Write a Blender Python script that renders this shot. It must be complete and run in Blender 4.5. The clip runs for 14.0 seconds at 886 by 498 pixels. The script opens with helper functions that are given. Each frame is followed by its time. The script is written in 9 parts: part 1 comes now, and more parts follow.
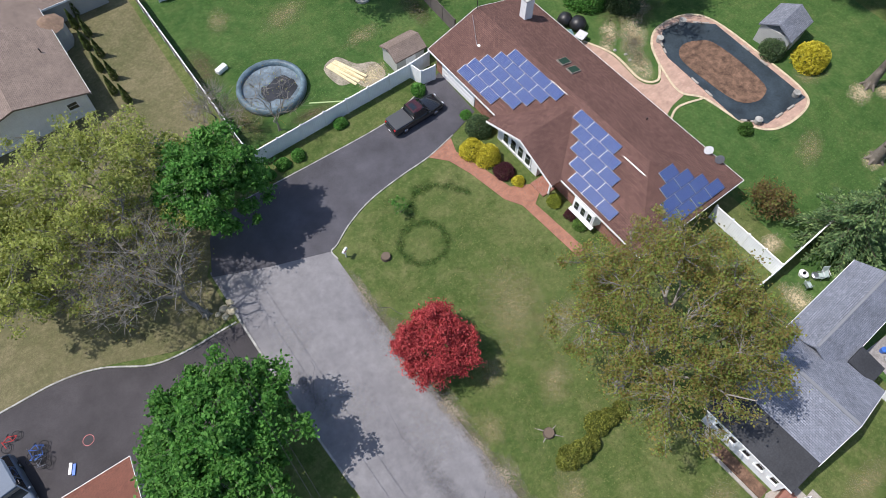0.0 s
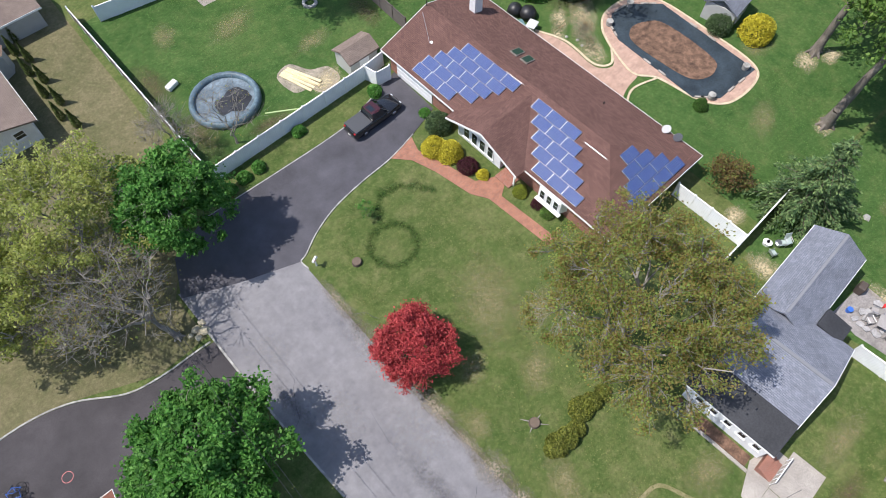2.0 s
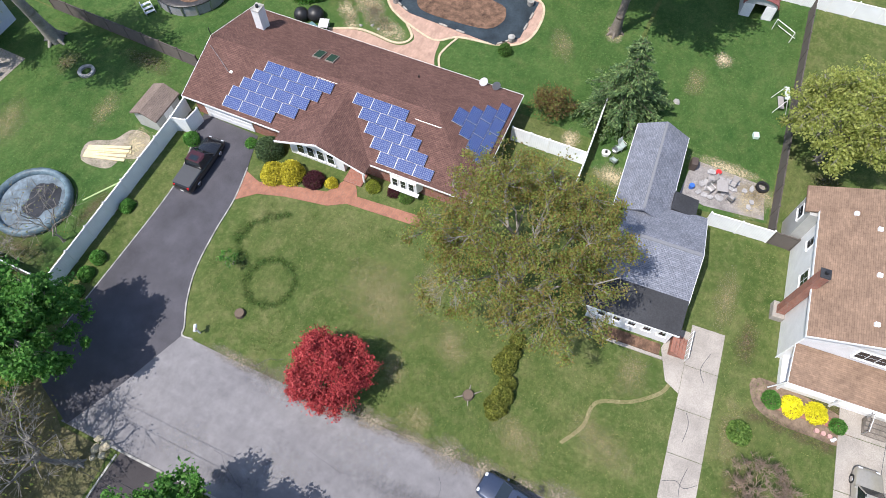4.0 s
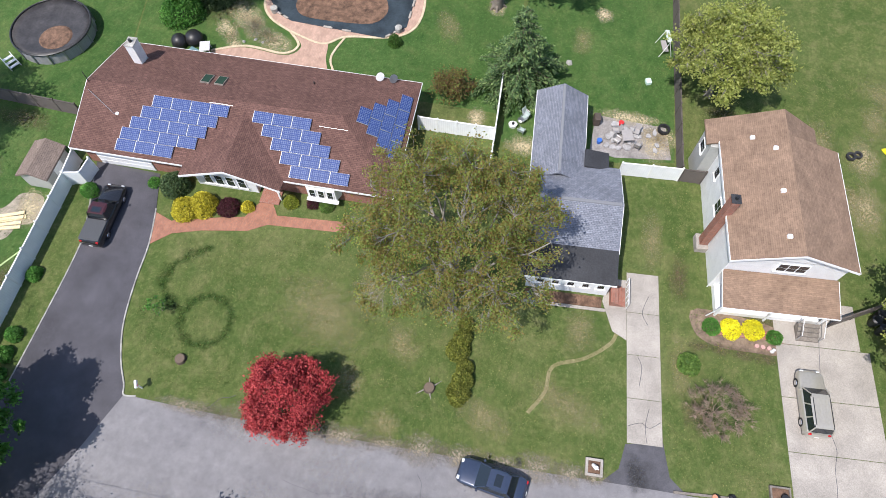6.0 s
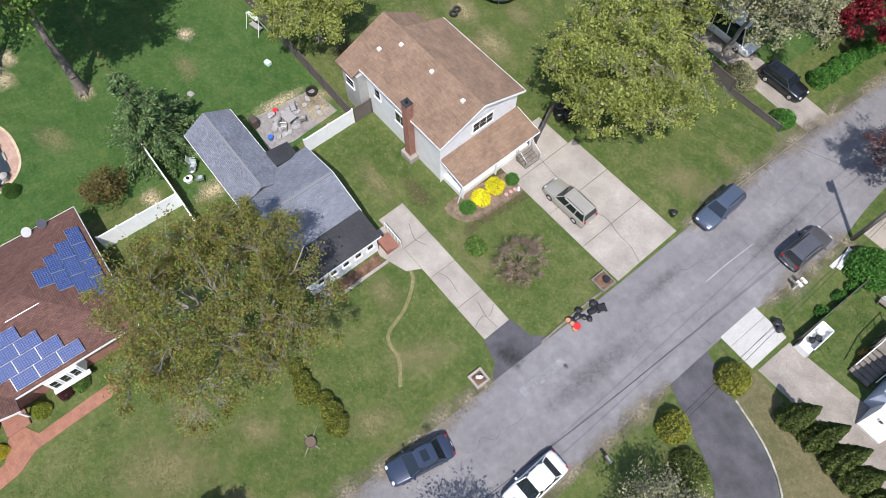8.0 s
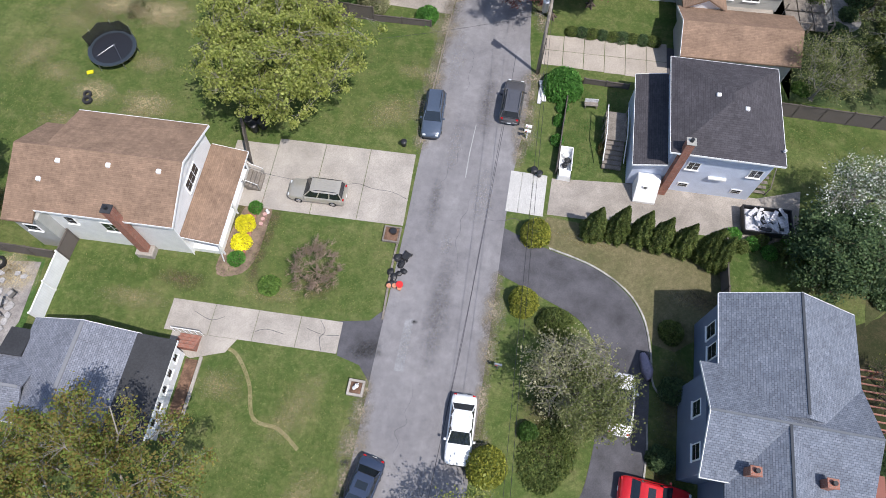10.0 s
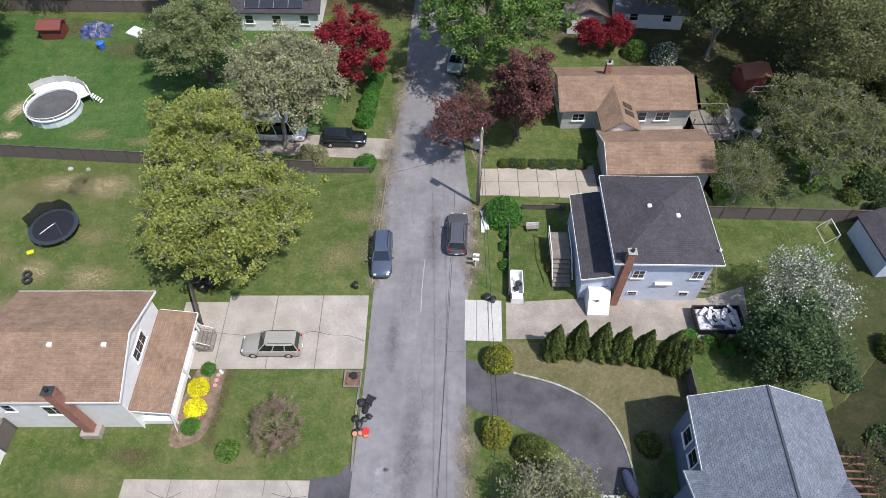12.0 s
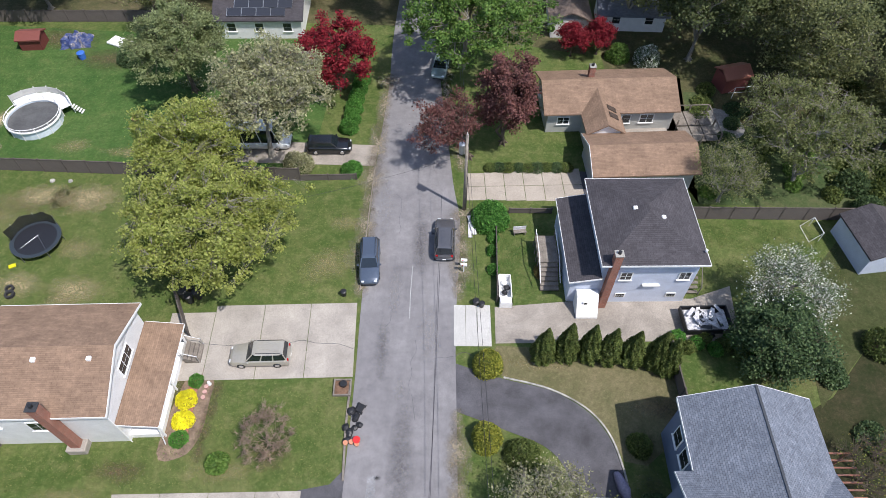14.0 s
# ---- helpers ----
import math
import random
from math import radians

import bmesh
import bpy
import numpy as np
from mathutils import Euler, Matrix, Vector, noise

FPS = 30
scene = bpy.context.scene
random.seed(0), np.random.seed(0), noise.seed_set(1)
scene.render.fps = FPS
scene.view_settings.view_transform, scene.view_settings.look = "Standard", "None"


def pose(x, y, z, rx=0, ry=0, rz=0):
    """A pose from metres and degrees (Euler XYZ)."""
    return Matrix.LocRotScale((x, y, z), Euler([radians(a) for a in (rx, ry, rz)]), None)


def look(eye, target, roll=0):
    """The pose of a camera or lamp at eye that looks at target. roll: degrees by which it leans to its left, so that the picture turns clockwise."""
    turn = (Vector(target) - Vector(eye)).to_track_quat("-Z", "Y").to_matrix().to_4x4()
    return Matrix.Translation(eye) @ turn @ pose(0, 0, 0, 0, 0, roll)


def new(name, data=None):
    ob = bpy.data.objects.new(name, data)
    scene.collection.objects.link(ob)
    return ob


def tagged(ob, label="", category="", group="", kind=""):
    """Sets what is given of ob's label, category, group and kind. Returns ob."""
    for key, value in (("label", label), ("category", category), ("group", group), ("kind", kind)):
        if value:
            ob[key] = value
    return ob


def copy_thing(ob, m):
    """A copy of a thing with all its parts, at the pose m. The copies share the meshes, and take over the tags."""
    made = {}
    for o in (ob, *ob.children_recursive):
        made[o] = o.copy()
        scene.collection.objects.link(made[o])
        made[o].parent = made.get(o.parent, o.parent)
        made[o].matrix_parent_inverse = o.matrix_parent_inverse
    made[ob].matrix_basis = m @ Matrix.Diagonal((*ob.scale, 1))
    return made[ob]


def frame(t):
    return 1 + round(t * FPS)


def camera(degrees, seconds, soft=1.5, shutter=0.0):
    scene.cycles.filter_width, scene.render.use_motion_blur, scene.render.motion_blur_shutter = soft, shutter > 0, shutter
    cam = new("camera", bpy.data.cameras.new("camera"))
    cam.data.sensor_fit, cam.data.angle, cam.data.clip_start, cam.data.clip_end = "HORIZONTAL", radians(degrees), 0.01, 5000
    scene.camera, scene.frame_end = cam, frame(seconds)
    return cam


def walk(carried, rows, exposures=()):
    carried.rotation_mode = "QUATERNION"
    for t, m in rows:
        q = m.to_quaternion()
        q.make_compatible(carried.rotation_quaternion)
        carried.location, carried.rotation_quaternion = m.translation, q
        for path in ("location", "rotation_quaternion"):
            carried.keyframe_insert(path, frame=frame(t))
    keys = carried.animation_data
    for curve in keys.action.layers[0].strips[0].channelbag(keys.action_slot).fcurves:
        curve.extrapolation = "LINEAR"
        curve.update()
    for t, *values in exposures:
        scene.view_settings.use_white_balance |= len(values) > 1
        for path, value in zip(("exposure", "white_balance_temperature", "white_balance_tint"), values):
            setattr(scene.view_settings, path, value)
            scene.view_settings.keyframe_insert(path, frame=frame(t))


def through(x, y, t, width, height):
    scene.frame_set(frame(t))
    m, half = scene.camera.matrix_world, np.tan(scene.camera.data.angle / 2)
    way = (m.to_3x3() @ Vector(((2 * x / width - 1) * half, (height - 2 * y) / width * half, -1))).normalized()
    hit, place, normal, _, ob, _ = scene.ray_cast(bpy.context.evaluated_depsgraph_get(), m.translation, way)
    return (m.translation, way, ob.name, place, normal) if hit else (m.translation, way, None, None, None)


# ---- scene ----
cam = camera(69.5, 14.0, soft=0.8)
PATH = [
    (0, (0.316, 0.199, 46.417), (-0.223, -0.579, 44.655), 0.1),
    (0.5, (0.258, 0.149, 46.416), (-0.214, -0.673, 44.655), 0.6),
    (1, (0.201, 0.098, 46.416), (-0.269, -0.722, 44.654), 0.5),
    (1.5, (0.145, 0.05, 46.416), (-0.377, -0.734, 44.651), 0.2),
    (2, (0.09, 0.004, 46.415), (-0.513, -0.71, 44.647), -0.1),
    (2.5, (0.038, -0.038, 46.415), (-0.602, -0.712, 44.644), -0.1),
    (3, (-0.013, -0.073, 46.415), (-0.713, -0.677, 44.641), 0.1),
    (3.5, (-0.06, -0.102, 46.414), (-0.842, -0.581, 44.637), -0.4),
    (3.7, (-0.077, -0.111, 46.414), (-0.881, -0.552, 44.637), -0.3),
    (5.8, (-0.245, -0.17, 46.41), (-1.107, -0.421, 44.623), 0.5),
    (6, (-0.258, -0.172, 46.41), (-1.132, -0.367, 44.622), 0.2),
    (6.5, (-0.285, -0.168, 46.41), (-1.173, -0.109, 44.619), -0.2),
    (7, (-0.303, -0.155, 46.41), (-1.126, 0.157, 44.614), -0.3),
    (7.5, (-0.314, -0.136, 46.41), (-1.093, 0.268, 44.612), -0.2),
    (8, (-0.32, -0.115, 46.41), (-1.043, 0.372, 44.61), 0.0),
    (8.5, (-0.321, -0.09, 46.41), (-0.848, 0.599, 44.607), -0.2),
    (9, (-0.318, -0.061, 46.41), (-0.686, 0.713, 44.603), 0.0),
    (11.3, (-0.288, 0.086, 46.41), (-0.404, 0.945, 44.608), 0.2),
    (11.5, (-0.285, 0.099, 46.41), (-0.406, 1.102, 44.684), 0.4),
    (12, (-0.277, 0.132, 46.41), (-0.399, 1.328, 44.812), 0.1),
    (12.5, (-0.269, 0.167, 46.41), (-0.379, 1.362, 44.81), 0.1),
    (13, (-0.262, 0.203, 46.41), (-0.365, 1.396, 44.808), 0.0),
    (13.5, (-0.255, 0.241, 46.41), (-0.352, 1.436, 44.809), 0.1),
    (14, (-0.248, 0.28, 46.41), (-0.334, 1.49, 44.82), 0.4),
]
walk(cam, [(t, look(eye, target, roll)) for t, eye, target, roll in PATH],
     exposures=[(0, 0.34, 6500, 12), (2, 0.52, 6500, 12), (3.5, 0.60, 6500, 12), (6.5, 0.50, 6500, 12), (8.5, 0.42, 6500, 12), (11.5, 0.37, 6500, 12), (14, 0.41, 6500, 12)])

# sun high in the south-east, clear sky
SUN_DIR = Vector((0.845 * 0.5, -0.535 * 0.5, 0.866)).normalized()
world = bpy.data.worlds.new("sky")
scene.world = world
world.use_nodes = True
_wn = world.node_tree
_sky = _wn.nodes.new("ShaderNodeTexSky")
_sky.sky_type = "NISHITA"
_sky.sun_disc = False
_sky.sun_elevation = radians(60)
_sky.sun_rotation = math.atan2(0.845, -0.535)
_wn.links.new(_sky.outputs[0], _wn.nodes["Background"].inputs[0])
_wn.nodes["Background"].inputs[1].default_value = 0.15
sun = new("sun", bpy.data.lights.new("sun", "SUN"))
sun.data.energy = 3.9
sun.data.angle = radians(0.55)
sun.data.color = (1.0, 0.965, 0.92)
sun.matrix_world = look((60, -40, 90), Vector((60, -40, 90)) - SUN_DIR)


# ---------- building tools ----------
rng = np.random.default_rng(7)


def face_uv(me):
    """Metre-sized UVs: u level along each face, v up its slope."""
    n = len(me.polygons)
    if n == 0 or n > 20000:
        return
    layer = me.uv_layers.new(name="UVMap")
    z = Vector((0, 0, 1))
    for p in me.polygons:
        nor = p.normal
        if abs(nor.z) > 0.9995:
            h, v = Vector((1, 0, 0)), Vector((0, 1, 0))
        else:
            h = z.cross(nor).normalized()
            v = nor.cross(h)
        for li in p.loop_indices:
            co = me.vertices[me.loops[li].vertex_index].co
            layer.data[li].uv = (co.dot(h), co.dot(v))


def part(name, bm, material, parent, label="", smooth=False):
    """Link a bmesh as one mesh object under a thing or a part."""
    me = bpy.data.meshes.new(name)
    bmesh.ops.recalc_face_normals(bm, faces=bm.faces)
    bm.to_mesh(me)
    bm.free()
    me.materials.append(material)
    if smooth:
        for p in me.polygons:
            p.use_smooth = True
    face_uv(me)
    ob = new(name, me)
    ob.parent = parent
    if label:
        tagged(ob, label)
    return ob


def again(ob, parent, m):
    """One more piece on the same mesh."""
    o = new(ob.name.split(".")[0], ob.data)
    o.parent = parent
    o.matrix_basis = m
    return o


def thing(name, x, y, turn, label, category, z=0.0, group="", kind=""):
    e = new(name)
    e.empty_display_size = 0.3
    e.matrix_world = pose(x, y, z, 0, 0, turn)
    return tagged(e, label, category, group, kind)


def box(x0, x1, y0, y1, z0, z1, bm=None, bevel=0.0):
    b = bmesh.new()
    bmesh.ops.create_cube(b, size=1, matrix=Matrix.LocRotScale(
        ((x0 + x1) / 2, (y0 + y1) / 2, (z0 + z1) / 2), None, (abs(x1 - x0), abs(y1 - y0), abs(z1 - z0))))
    if bevel > 0:
        bmesh.ops.bevel(b, geom=b.edges[:], offset=bevel, segments=1, affect="EDGES")
    return merge(bm, b)


def merge(bm, b):
    if bm is None:
        return b
    vs = {v: bm.verts.new(v.co) for v in b.verts}
    for f in b.faces:
        try:
            bm.faces.new([vs[v] for v in f.verts])
        except ValueError:
            pass
    b.free()
    return bm


def tube(p0, p1, r0, r1=None, n=8, bm=None, caps=True):
    """A round bar from p0 to p1."""
    r1 = r0 if r1 is None else r1
    p0, p1 = Vector(p0), Vector(p1)
    d = p1 - p0
    b = bmesh.new()
    q = d.to_track_quat("Z", "Y").to_matrix().to_4x4()
    bmesh.ops.create_cone(b, cap_ends=caps, segments=n, radius1=r0, radius2=r1, depth=d.length,
                          matrix=Matrix.Translation((p0 + p1) / 2) @ q)
    return merge(bm, b)


def prism(pts, z0, z1, bm=None):
    """An upright prism on an outline of (x, y)."""
    b = bmesh.new()
    lo = [b.verts.new((x, y, z0)) for x, y in pts]
    hi = [b.verts.new((x, y, z1)) for x, y in pts]
    n = len(pts)
    f0, f1 = b.faces.new(lo[::-1]), b.faces.new(hi)
    for i in range(n):
        b.faces.new((lo[i], lo[(i + 1) % n], hi[(i + 1) % n], hi[i]))
    if n > 4:
        bmesh.ops.triangulate(b, faces=[f0, f1])
    return merge(bm, b)


def solid(verts, faces, bm=None):
    b = bmesh.new()
    vs = [b.verts.new(v) for v in verts]
    for f in faces:
        b.faces.new([vs[i] for i in f])
    return merge(bm, b)


def curve(pts, steps=6, closed=False):
    """A smooth line through a few corners."""
    out = []
    n = len(pts)
    P = [np.array(p, float) for p in pts]
    for i in range(n if closed else n - 1):
        a, b, c, d = (P[(i - 1) % n], P[i], P[(i + 1) % n], P[(i + 2) % n]) if closed else \
            (P[max(i - 1, 0)], P[i], P[i + 1], P[min(i + 2, n - 1)])
        for k in range(steps):
            t = k / steps
            out.append(tuple(0.5 * (2 * b + (c - a) * t + (2 * a - 5 * b + 4 * c - d) * t * t
                                    + (3 * b - a - 3 * c + d) * t ** 3)))
    if not closed:
        out.append(tuple(P[-1]))
    return out


def ribbon(line, w, z0, z1, bm=None):
    """A band of width w along a line."""
    L = [Vector(p).to_2d() for p in line]
    left, right = [], []
    for i, p in enumerate(L):
        t = (L[min(i + 1, len(L) - 1)] - L[max(i - 1, 0)]).normalized()
        nrm = Vector((-t.y, t.x)) * w / 2
        left.append(p + nrm)
        right.append(p - nrm)
    b = bmesh.new()
    rows = []
    for l, r in zip(left, right):
        rows.append([b.verts.new((l.x, l.y, z0)), b.verts.new((l.x, l.y, z1)),
                     b.verts.new((r.x, r.y, z1)), b.verts.new((r.x, r.y, z0))])
    for a, c in zip(rows, rows[1:]):
        for k in range(4):
            b.faces.new((a[k], a[(k + 1) % 4], c[(k + 1) % 4], c[k]))
    b.faces.new(rows[0])
    b.faces.new(rows[-1][::-1])
    return merge(bm, b)


def structure(name, bm, material, label, category):
    ob = part(name, bm, material, None)
    return tagged(ob, label, category, "", "structure")


# ---------- materials ----------
class Nodes:
    def __init__(self, name):
        self.m = bpy.data.materials.new(name)
        self.m.use_nodes = True
        self.t = self.m.node_tree
        self.p = self.t.nodes["Principled BSDF"]
        self.out = self.t.nodes["Material Output"]

    def n(self, kind, **kw):
        node = self.t.nodes.new("ShaderNode" + kind)
        for k, v in kw.items():
            node.inputs[k].default_value = v
        return node

    def l(self, a, b):
        self.t.links.new(a, b)

    def coord(self, kind="Object", scale=(1, 1, 1)):
        tc = self.n("TexCoord")
        mp = self.n("Mapping")
        mp.inputs["Scale"].default_value = scale
        self.l(tc.outputs[kind], mp.inputs[0])
        return mp.outputs[0]

    def world(self, scale=(1, 1, 1)):
        g = self.n("NewGeometry")
        mp = self.n("Mapping")
        mp.inputs["Scale"].default_value = scale
        self.l(g.outputs["Position"], mp.inputs[0])
        return mp.outputs[0]

    def noise(self, vec, scale, detail=4, rough=0.6):
        x = self.n("TexNoise", Scale=scale, Detail=detail, Roughness=rough)
        self.l(vec, x.inputs["Vector"])
        return x.outputs["Fac"]

    def ramp(self, fac, *stops):
        r = self.n("ValToRGB")
        e = r.color_ramp.elements
        while len(e) < len(stops):
            e.new(0.5)
        for el, (pos, col) in zip(e, stops):
            el.position = pos
            el.color = (*col, 1) if len(col) == 3 else col
        self.l(fac, r.inputs[0])
        return r.outputs[0]

    def mix(self, fac, a, b, mode="MIX"):
        x = self.t.nodes.new("ShaderNodeMix")
        x.data_type = "RGBA"
        x.blend_type = mode
        for sock, v in ((x.inputs[0], fac), (x.inputs[6], a), (x.inputs[7], b)):
            if isinstance(v, (int, float)):
                sock.default_value = v
            elif isinstance(v, tuple):
                sock.default_value = (*v, 1)
            else:
                self.l(v, sock)
        return x.outputs[2]

    def bump(self, height, strength=0.4, dist=0.02):
        b = self.n("Bump", Strength=strength, Distance=dist)
        self.l(height, b.inputs["Height"])
        self.l(b.outputs[0], self.p.inputs["Normal"])

    def done(self, color=None, rough=0.7, metal=0.0, spec=0.5):
        if color is not None:
            if isinstance(color, tuple):
                self.p.inputs["Base Color"].default_value = (*color, 1)
            else:
                self.l(color, self.p.inputs["Base Color"])
        self.p.inputs["Roughness"].default_value = rough
        self.p.inputs["Metallic"].default_value = metal
        self.p.inputs["Specular IOR Level"].default_value = spec
        return self.m


def shade(c, f):
    return tuple(min(1, x * f) for x in c)


def grainy(name, col, rough=0.75, var=0.25, big=0.4, fine=9.0, bump=0.3, metal=0.0, spec=0.4):
    """A surface of one stuff with stains and grain."""
    k = Nodes(name)
    v = k.world()
    a = k.noise(v, big, 5)
    b = k.noise(v, fine, 5)
    c1 = k.ramp(a, (0.3, shade(col, 1 - var)), (0.7, shade(col, 1 + var)))
    c2 = k.ramp(b, (0.3, (0.72, 0.72, 0.72)), (0.7, (1.15, 1.15, 1.15)))
    k.bump(b, bump)
    return k.done(k.mix(1.0, c1, c2, "MULTIPLY"), rough, metal, spec)


def plain(name, col, rough=0.5, metal=0.0, spec=0.5):
    k = Nodes(name)
    b = k.noise(k.world(), 6.0, 4)
    c = k.ramp(b, (0.25, shade(col, 0.9)), (0.75, shade(col, 1.06)))
    return k.done(c, rough, metal, spec)


def shingle(name, a, b, dark, tab=0.32, course=0.15, streak=0.5):
    """Asphalt shingles: tabs in courses, each its own tone, weathered in streaks."""
    k = Nodes(name)
    uv = k.coord("UV")
    br = k.n("TexBrick", Scale=1.0)
    br.inputs["Brick Width"].default_value = tab
    br.inputs["Row Height"].default_value = course
    br.inputs["Mortar Size"].default_value = 0.012
    br.inputs["Mortar Smooth"].default_value = 0.3
    br.inputs["Color1"].default_value = (*a, 1)
    br.inputs["Color2"].default_value = (*b, 1)
    br.inputs["Mortar"].default_value = (*dark, 1)
    br.offset = 0.5
    k.l(uv, br.inputs["Vector"])
    big = k.noise(uv, 0.55, 4)
    blot = k.noise(uv, 2.6, 3)
    c = k.mix(1.0, br.outputs["Color"], k.ramp(big, (0.3, (1 - 0.3 * streak,) * 3), (0.7, (1 + 0.22 * streak,) * 3)), "MULTIPLY")
    c = k.mix(1.0, c, k.ramp(blot, (0.35, (0.9,) * 3), (0.65, (1.08,) * 3)), "MULTIPLY")
    gr = k.noise(uv, 5.0, 4, 0.8)
    c = k.mix(1.0, c, k.ramp(gr, (0.3, (0.84,) * 3), (0.7, (1.15,) * 3)), "MULTIPLY")
    k.bump(br.outputs["Fac"], 0.5, -0.02)
    return k.done(c, 0.9, 0, 0.2)


def lapped(name, col, course=0.12, rough=0.55, upright=False):
    """Lapped siding, or boards side by side."""
    k = Nodes(name)
    uv = k.coord("UV")
    w = k.n("TexWave", Scale=1.0 / course / 2 / 3.14159 * 3.14159)
    w.wave_type, w.wave_profile = "BANDS", "SAW"
    w.bands_direction = "X" if upright else "Y"
    w.inputs["Scale"].default_value = 0.314 / course
    k.l(uv, w.inputs["Vector"])
    n = k.noise(uv, 1.2, 5)
    c = k.mix(1.0, k.ramp(n, (0.3, shade(col, 0.9)), (0.7, shade(col, 1.04))),
              k.ramp(w.outputs["Fac"], (0.0, (0.8,) * 3), (0.14, (1, 1, 1))), "MULTIPLY")
    k.bump(w.outputs["Fac"], 0.4, 0.02)
    return k.done(c, rough, 0, 0.4)


def bricks(name, a, b, mortar, w=0.21, h=0.075, coords="UV", rough=0.85):
    k = Nodes(name)
    uv = k.coord(coords)
    br = k.n("TexBrick", Scale=1.0)
    br.inputs["Brick Width"].default_value = w
    br.inputs["Row Height"].default_value = h
    br.inputs["Mortar Size"].default_value = 0.008
    br.inputs["Color1"].default_value = (*a, 1)
    br.inputs["Color2"].default_value = (*b, 1)
    br.inputs["Mortar"].default_value = (*mortar, 1)
    k.l(uv, br.inputs["Vector"])
    n = k.noise(uv, 1.3, 5)
    c = k.mix(1.0, br.outputs["Color"], k.ramp(n, (0.3, (0.78,) * 3), (0.7, (1.15,) * 3)), "MULTIPLY")
    k.bump(br.outputs["Fac"], 0.4, -0.01)
    return k.done(c, rough, 0, 0.3)


def leafy(name, dark, mid, light, through=0.35, rough=0.6):
    """Leaves, each its own tone, that let light through."""
    k = Nodes(name)
    g = k.n("NewGeometry")
    c = k.ramp(g.outputs["Random Per Island"], (0.0, dark), (0.5, mid), (1.0, light))
    big = k.noise(k.world(), 0.45, 3)
    c = k.mix(1.0, c, k.ramp(big, (0.3, (0.8,) * 3), (0.7, (1.2,) * 3)), "MULTIPLY")
    tuft = k.noise(k.world(), 2.2, 3, 0.6)
    c = k.mix(1.0, c, k.ramp(tuft, (0.32, (0.74,) * 3), (0.68, (1.3,) * 3)), "MULTIPLY")
    k.done(c, rough, 0, 0.25)
    tr = k.n("BsdfTranslucent")
    k.l(c, tr.inputs[0])
    mx = k.n("MixShader")
    mx.inputs[0].default_value = through
    k.l(k.p.outputs[0], mx.inputs[1])
    k.l(tr.outputs[0], mx.inputs[2])
    k.l(mx.outputs[0], k.out.inputs[0])
    return k.m


def turf(name, lush, mid, dry, dryness=0.5, scale=1.0):
    """Mown lawn: tufts, clover, thin and dry spots."""
    k = Nodes(name)
    v = k.world()
    a = k.noise(v, 0.13 * scale, 6, 0.65)
    b = k.noise(v, 0.75 * scale, 7, 0.75)
    c = k.noise(v, 3.2, 6, 0.8)
    d = k.noise(v, 13.0, 5, 0.85)
    lo = 0.62 - 0.3 * dryness
    c1 = k.ramp(a, (lo - 0.12, lush), (lo + 0.05, mid), (lo + 0.28, dry))
    c2 = k.ramp(b, (0.36, lush), (0.5, mid), (0.66, dry))
    base = k.mix(0.5, c1, c2)
    # pale dead blades and dark gaps
    base = k.mix(k.ramp(c, (0.55, (0, 0, 0)), (0.7, (0.38,) * 3)), base, shade(dry, 1.35))
    base = k.mix(1.0, base, k.ramp(c, (0.25, (0.66,) * 3), (0.55, (1.03,) * 3), (0.8, (1.18,) * 3)), "MULTIPLY")
    base = k.mix(1.0, base, k.ramp(d, (0.28, (0.66,) * 3), (0.5, (0.98,) * 3), (0.74, (1.32,) * 3)), "MULTIPLY")
    k.bump(d, 0.7, 0.05)
    return k.done(base, 0.95, 0, 0.1)


def worn(name, col, full=1.0, edge=0.3):
    """A patch that thins out raggedly to its rim; its mesh is a disc of unit size in Generated coordinates."""
    k = Nodes(name)
    tc = k.n("TexCoord")
    sub = k.n("VectorMath")
    sub.operation = "SUBTRACT"
    sub.inputs[1].default_value = (0.5, 0.5, 0.5)
    k.l(tc.outputs["Generated"], sub.inputs[0])
    mul = k.n("VectorMath")
    mul.operation = "MULTIPLY"
    mul.inputs[1].default_value = (1, 1, 0)
    k.l(sub.outputs[0], mul.inputs[0])
    ln = k.n("VectorMath")
    ln.operation = "LENGTH"
    k.l(mul.outputs[0], ln.inputs[0])
    v = k.world()
    nz = k.noise(v, 1.1, 6, 0.75)
    ad = k.n("Math")
    ad.operation = "MULTIPLY_ADD"
    k.l(nz, ad.inputs[0])
    ad.inputs[1].default_value = 0.75
    k.l(ln.outputs["Value"], ad.inputs[2])
    mask = k.ramp(ad.outputs[0], (0.42, (full,) * 3), (0.52 + edge, (0, 0, 0)))
    mask = k.mix(1.0, mask, k.ramp(k.noise(v, 4.5, 5, 0.8), (0.35, (0.25,) * 3), (0.6, (1, 1, 1))), "MULTIPLY")
    fine = k.noise(v, 9.0, 5, 0.7)
    c = k.ramp(fine, (0.3, shade(col, 0.65)), (0.7, shade(col, 1.3)))
    k.bump(fine, 0.4, 0.03)
    k.done(c, 0.95, 0, 0.1)
    k.l(mask, k.p.inputs["Alpha"])
    return k.m


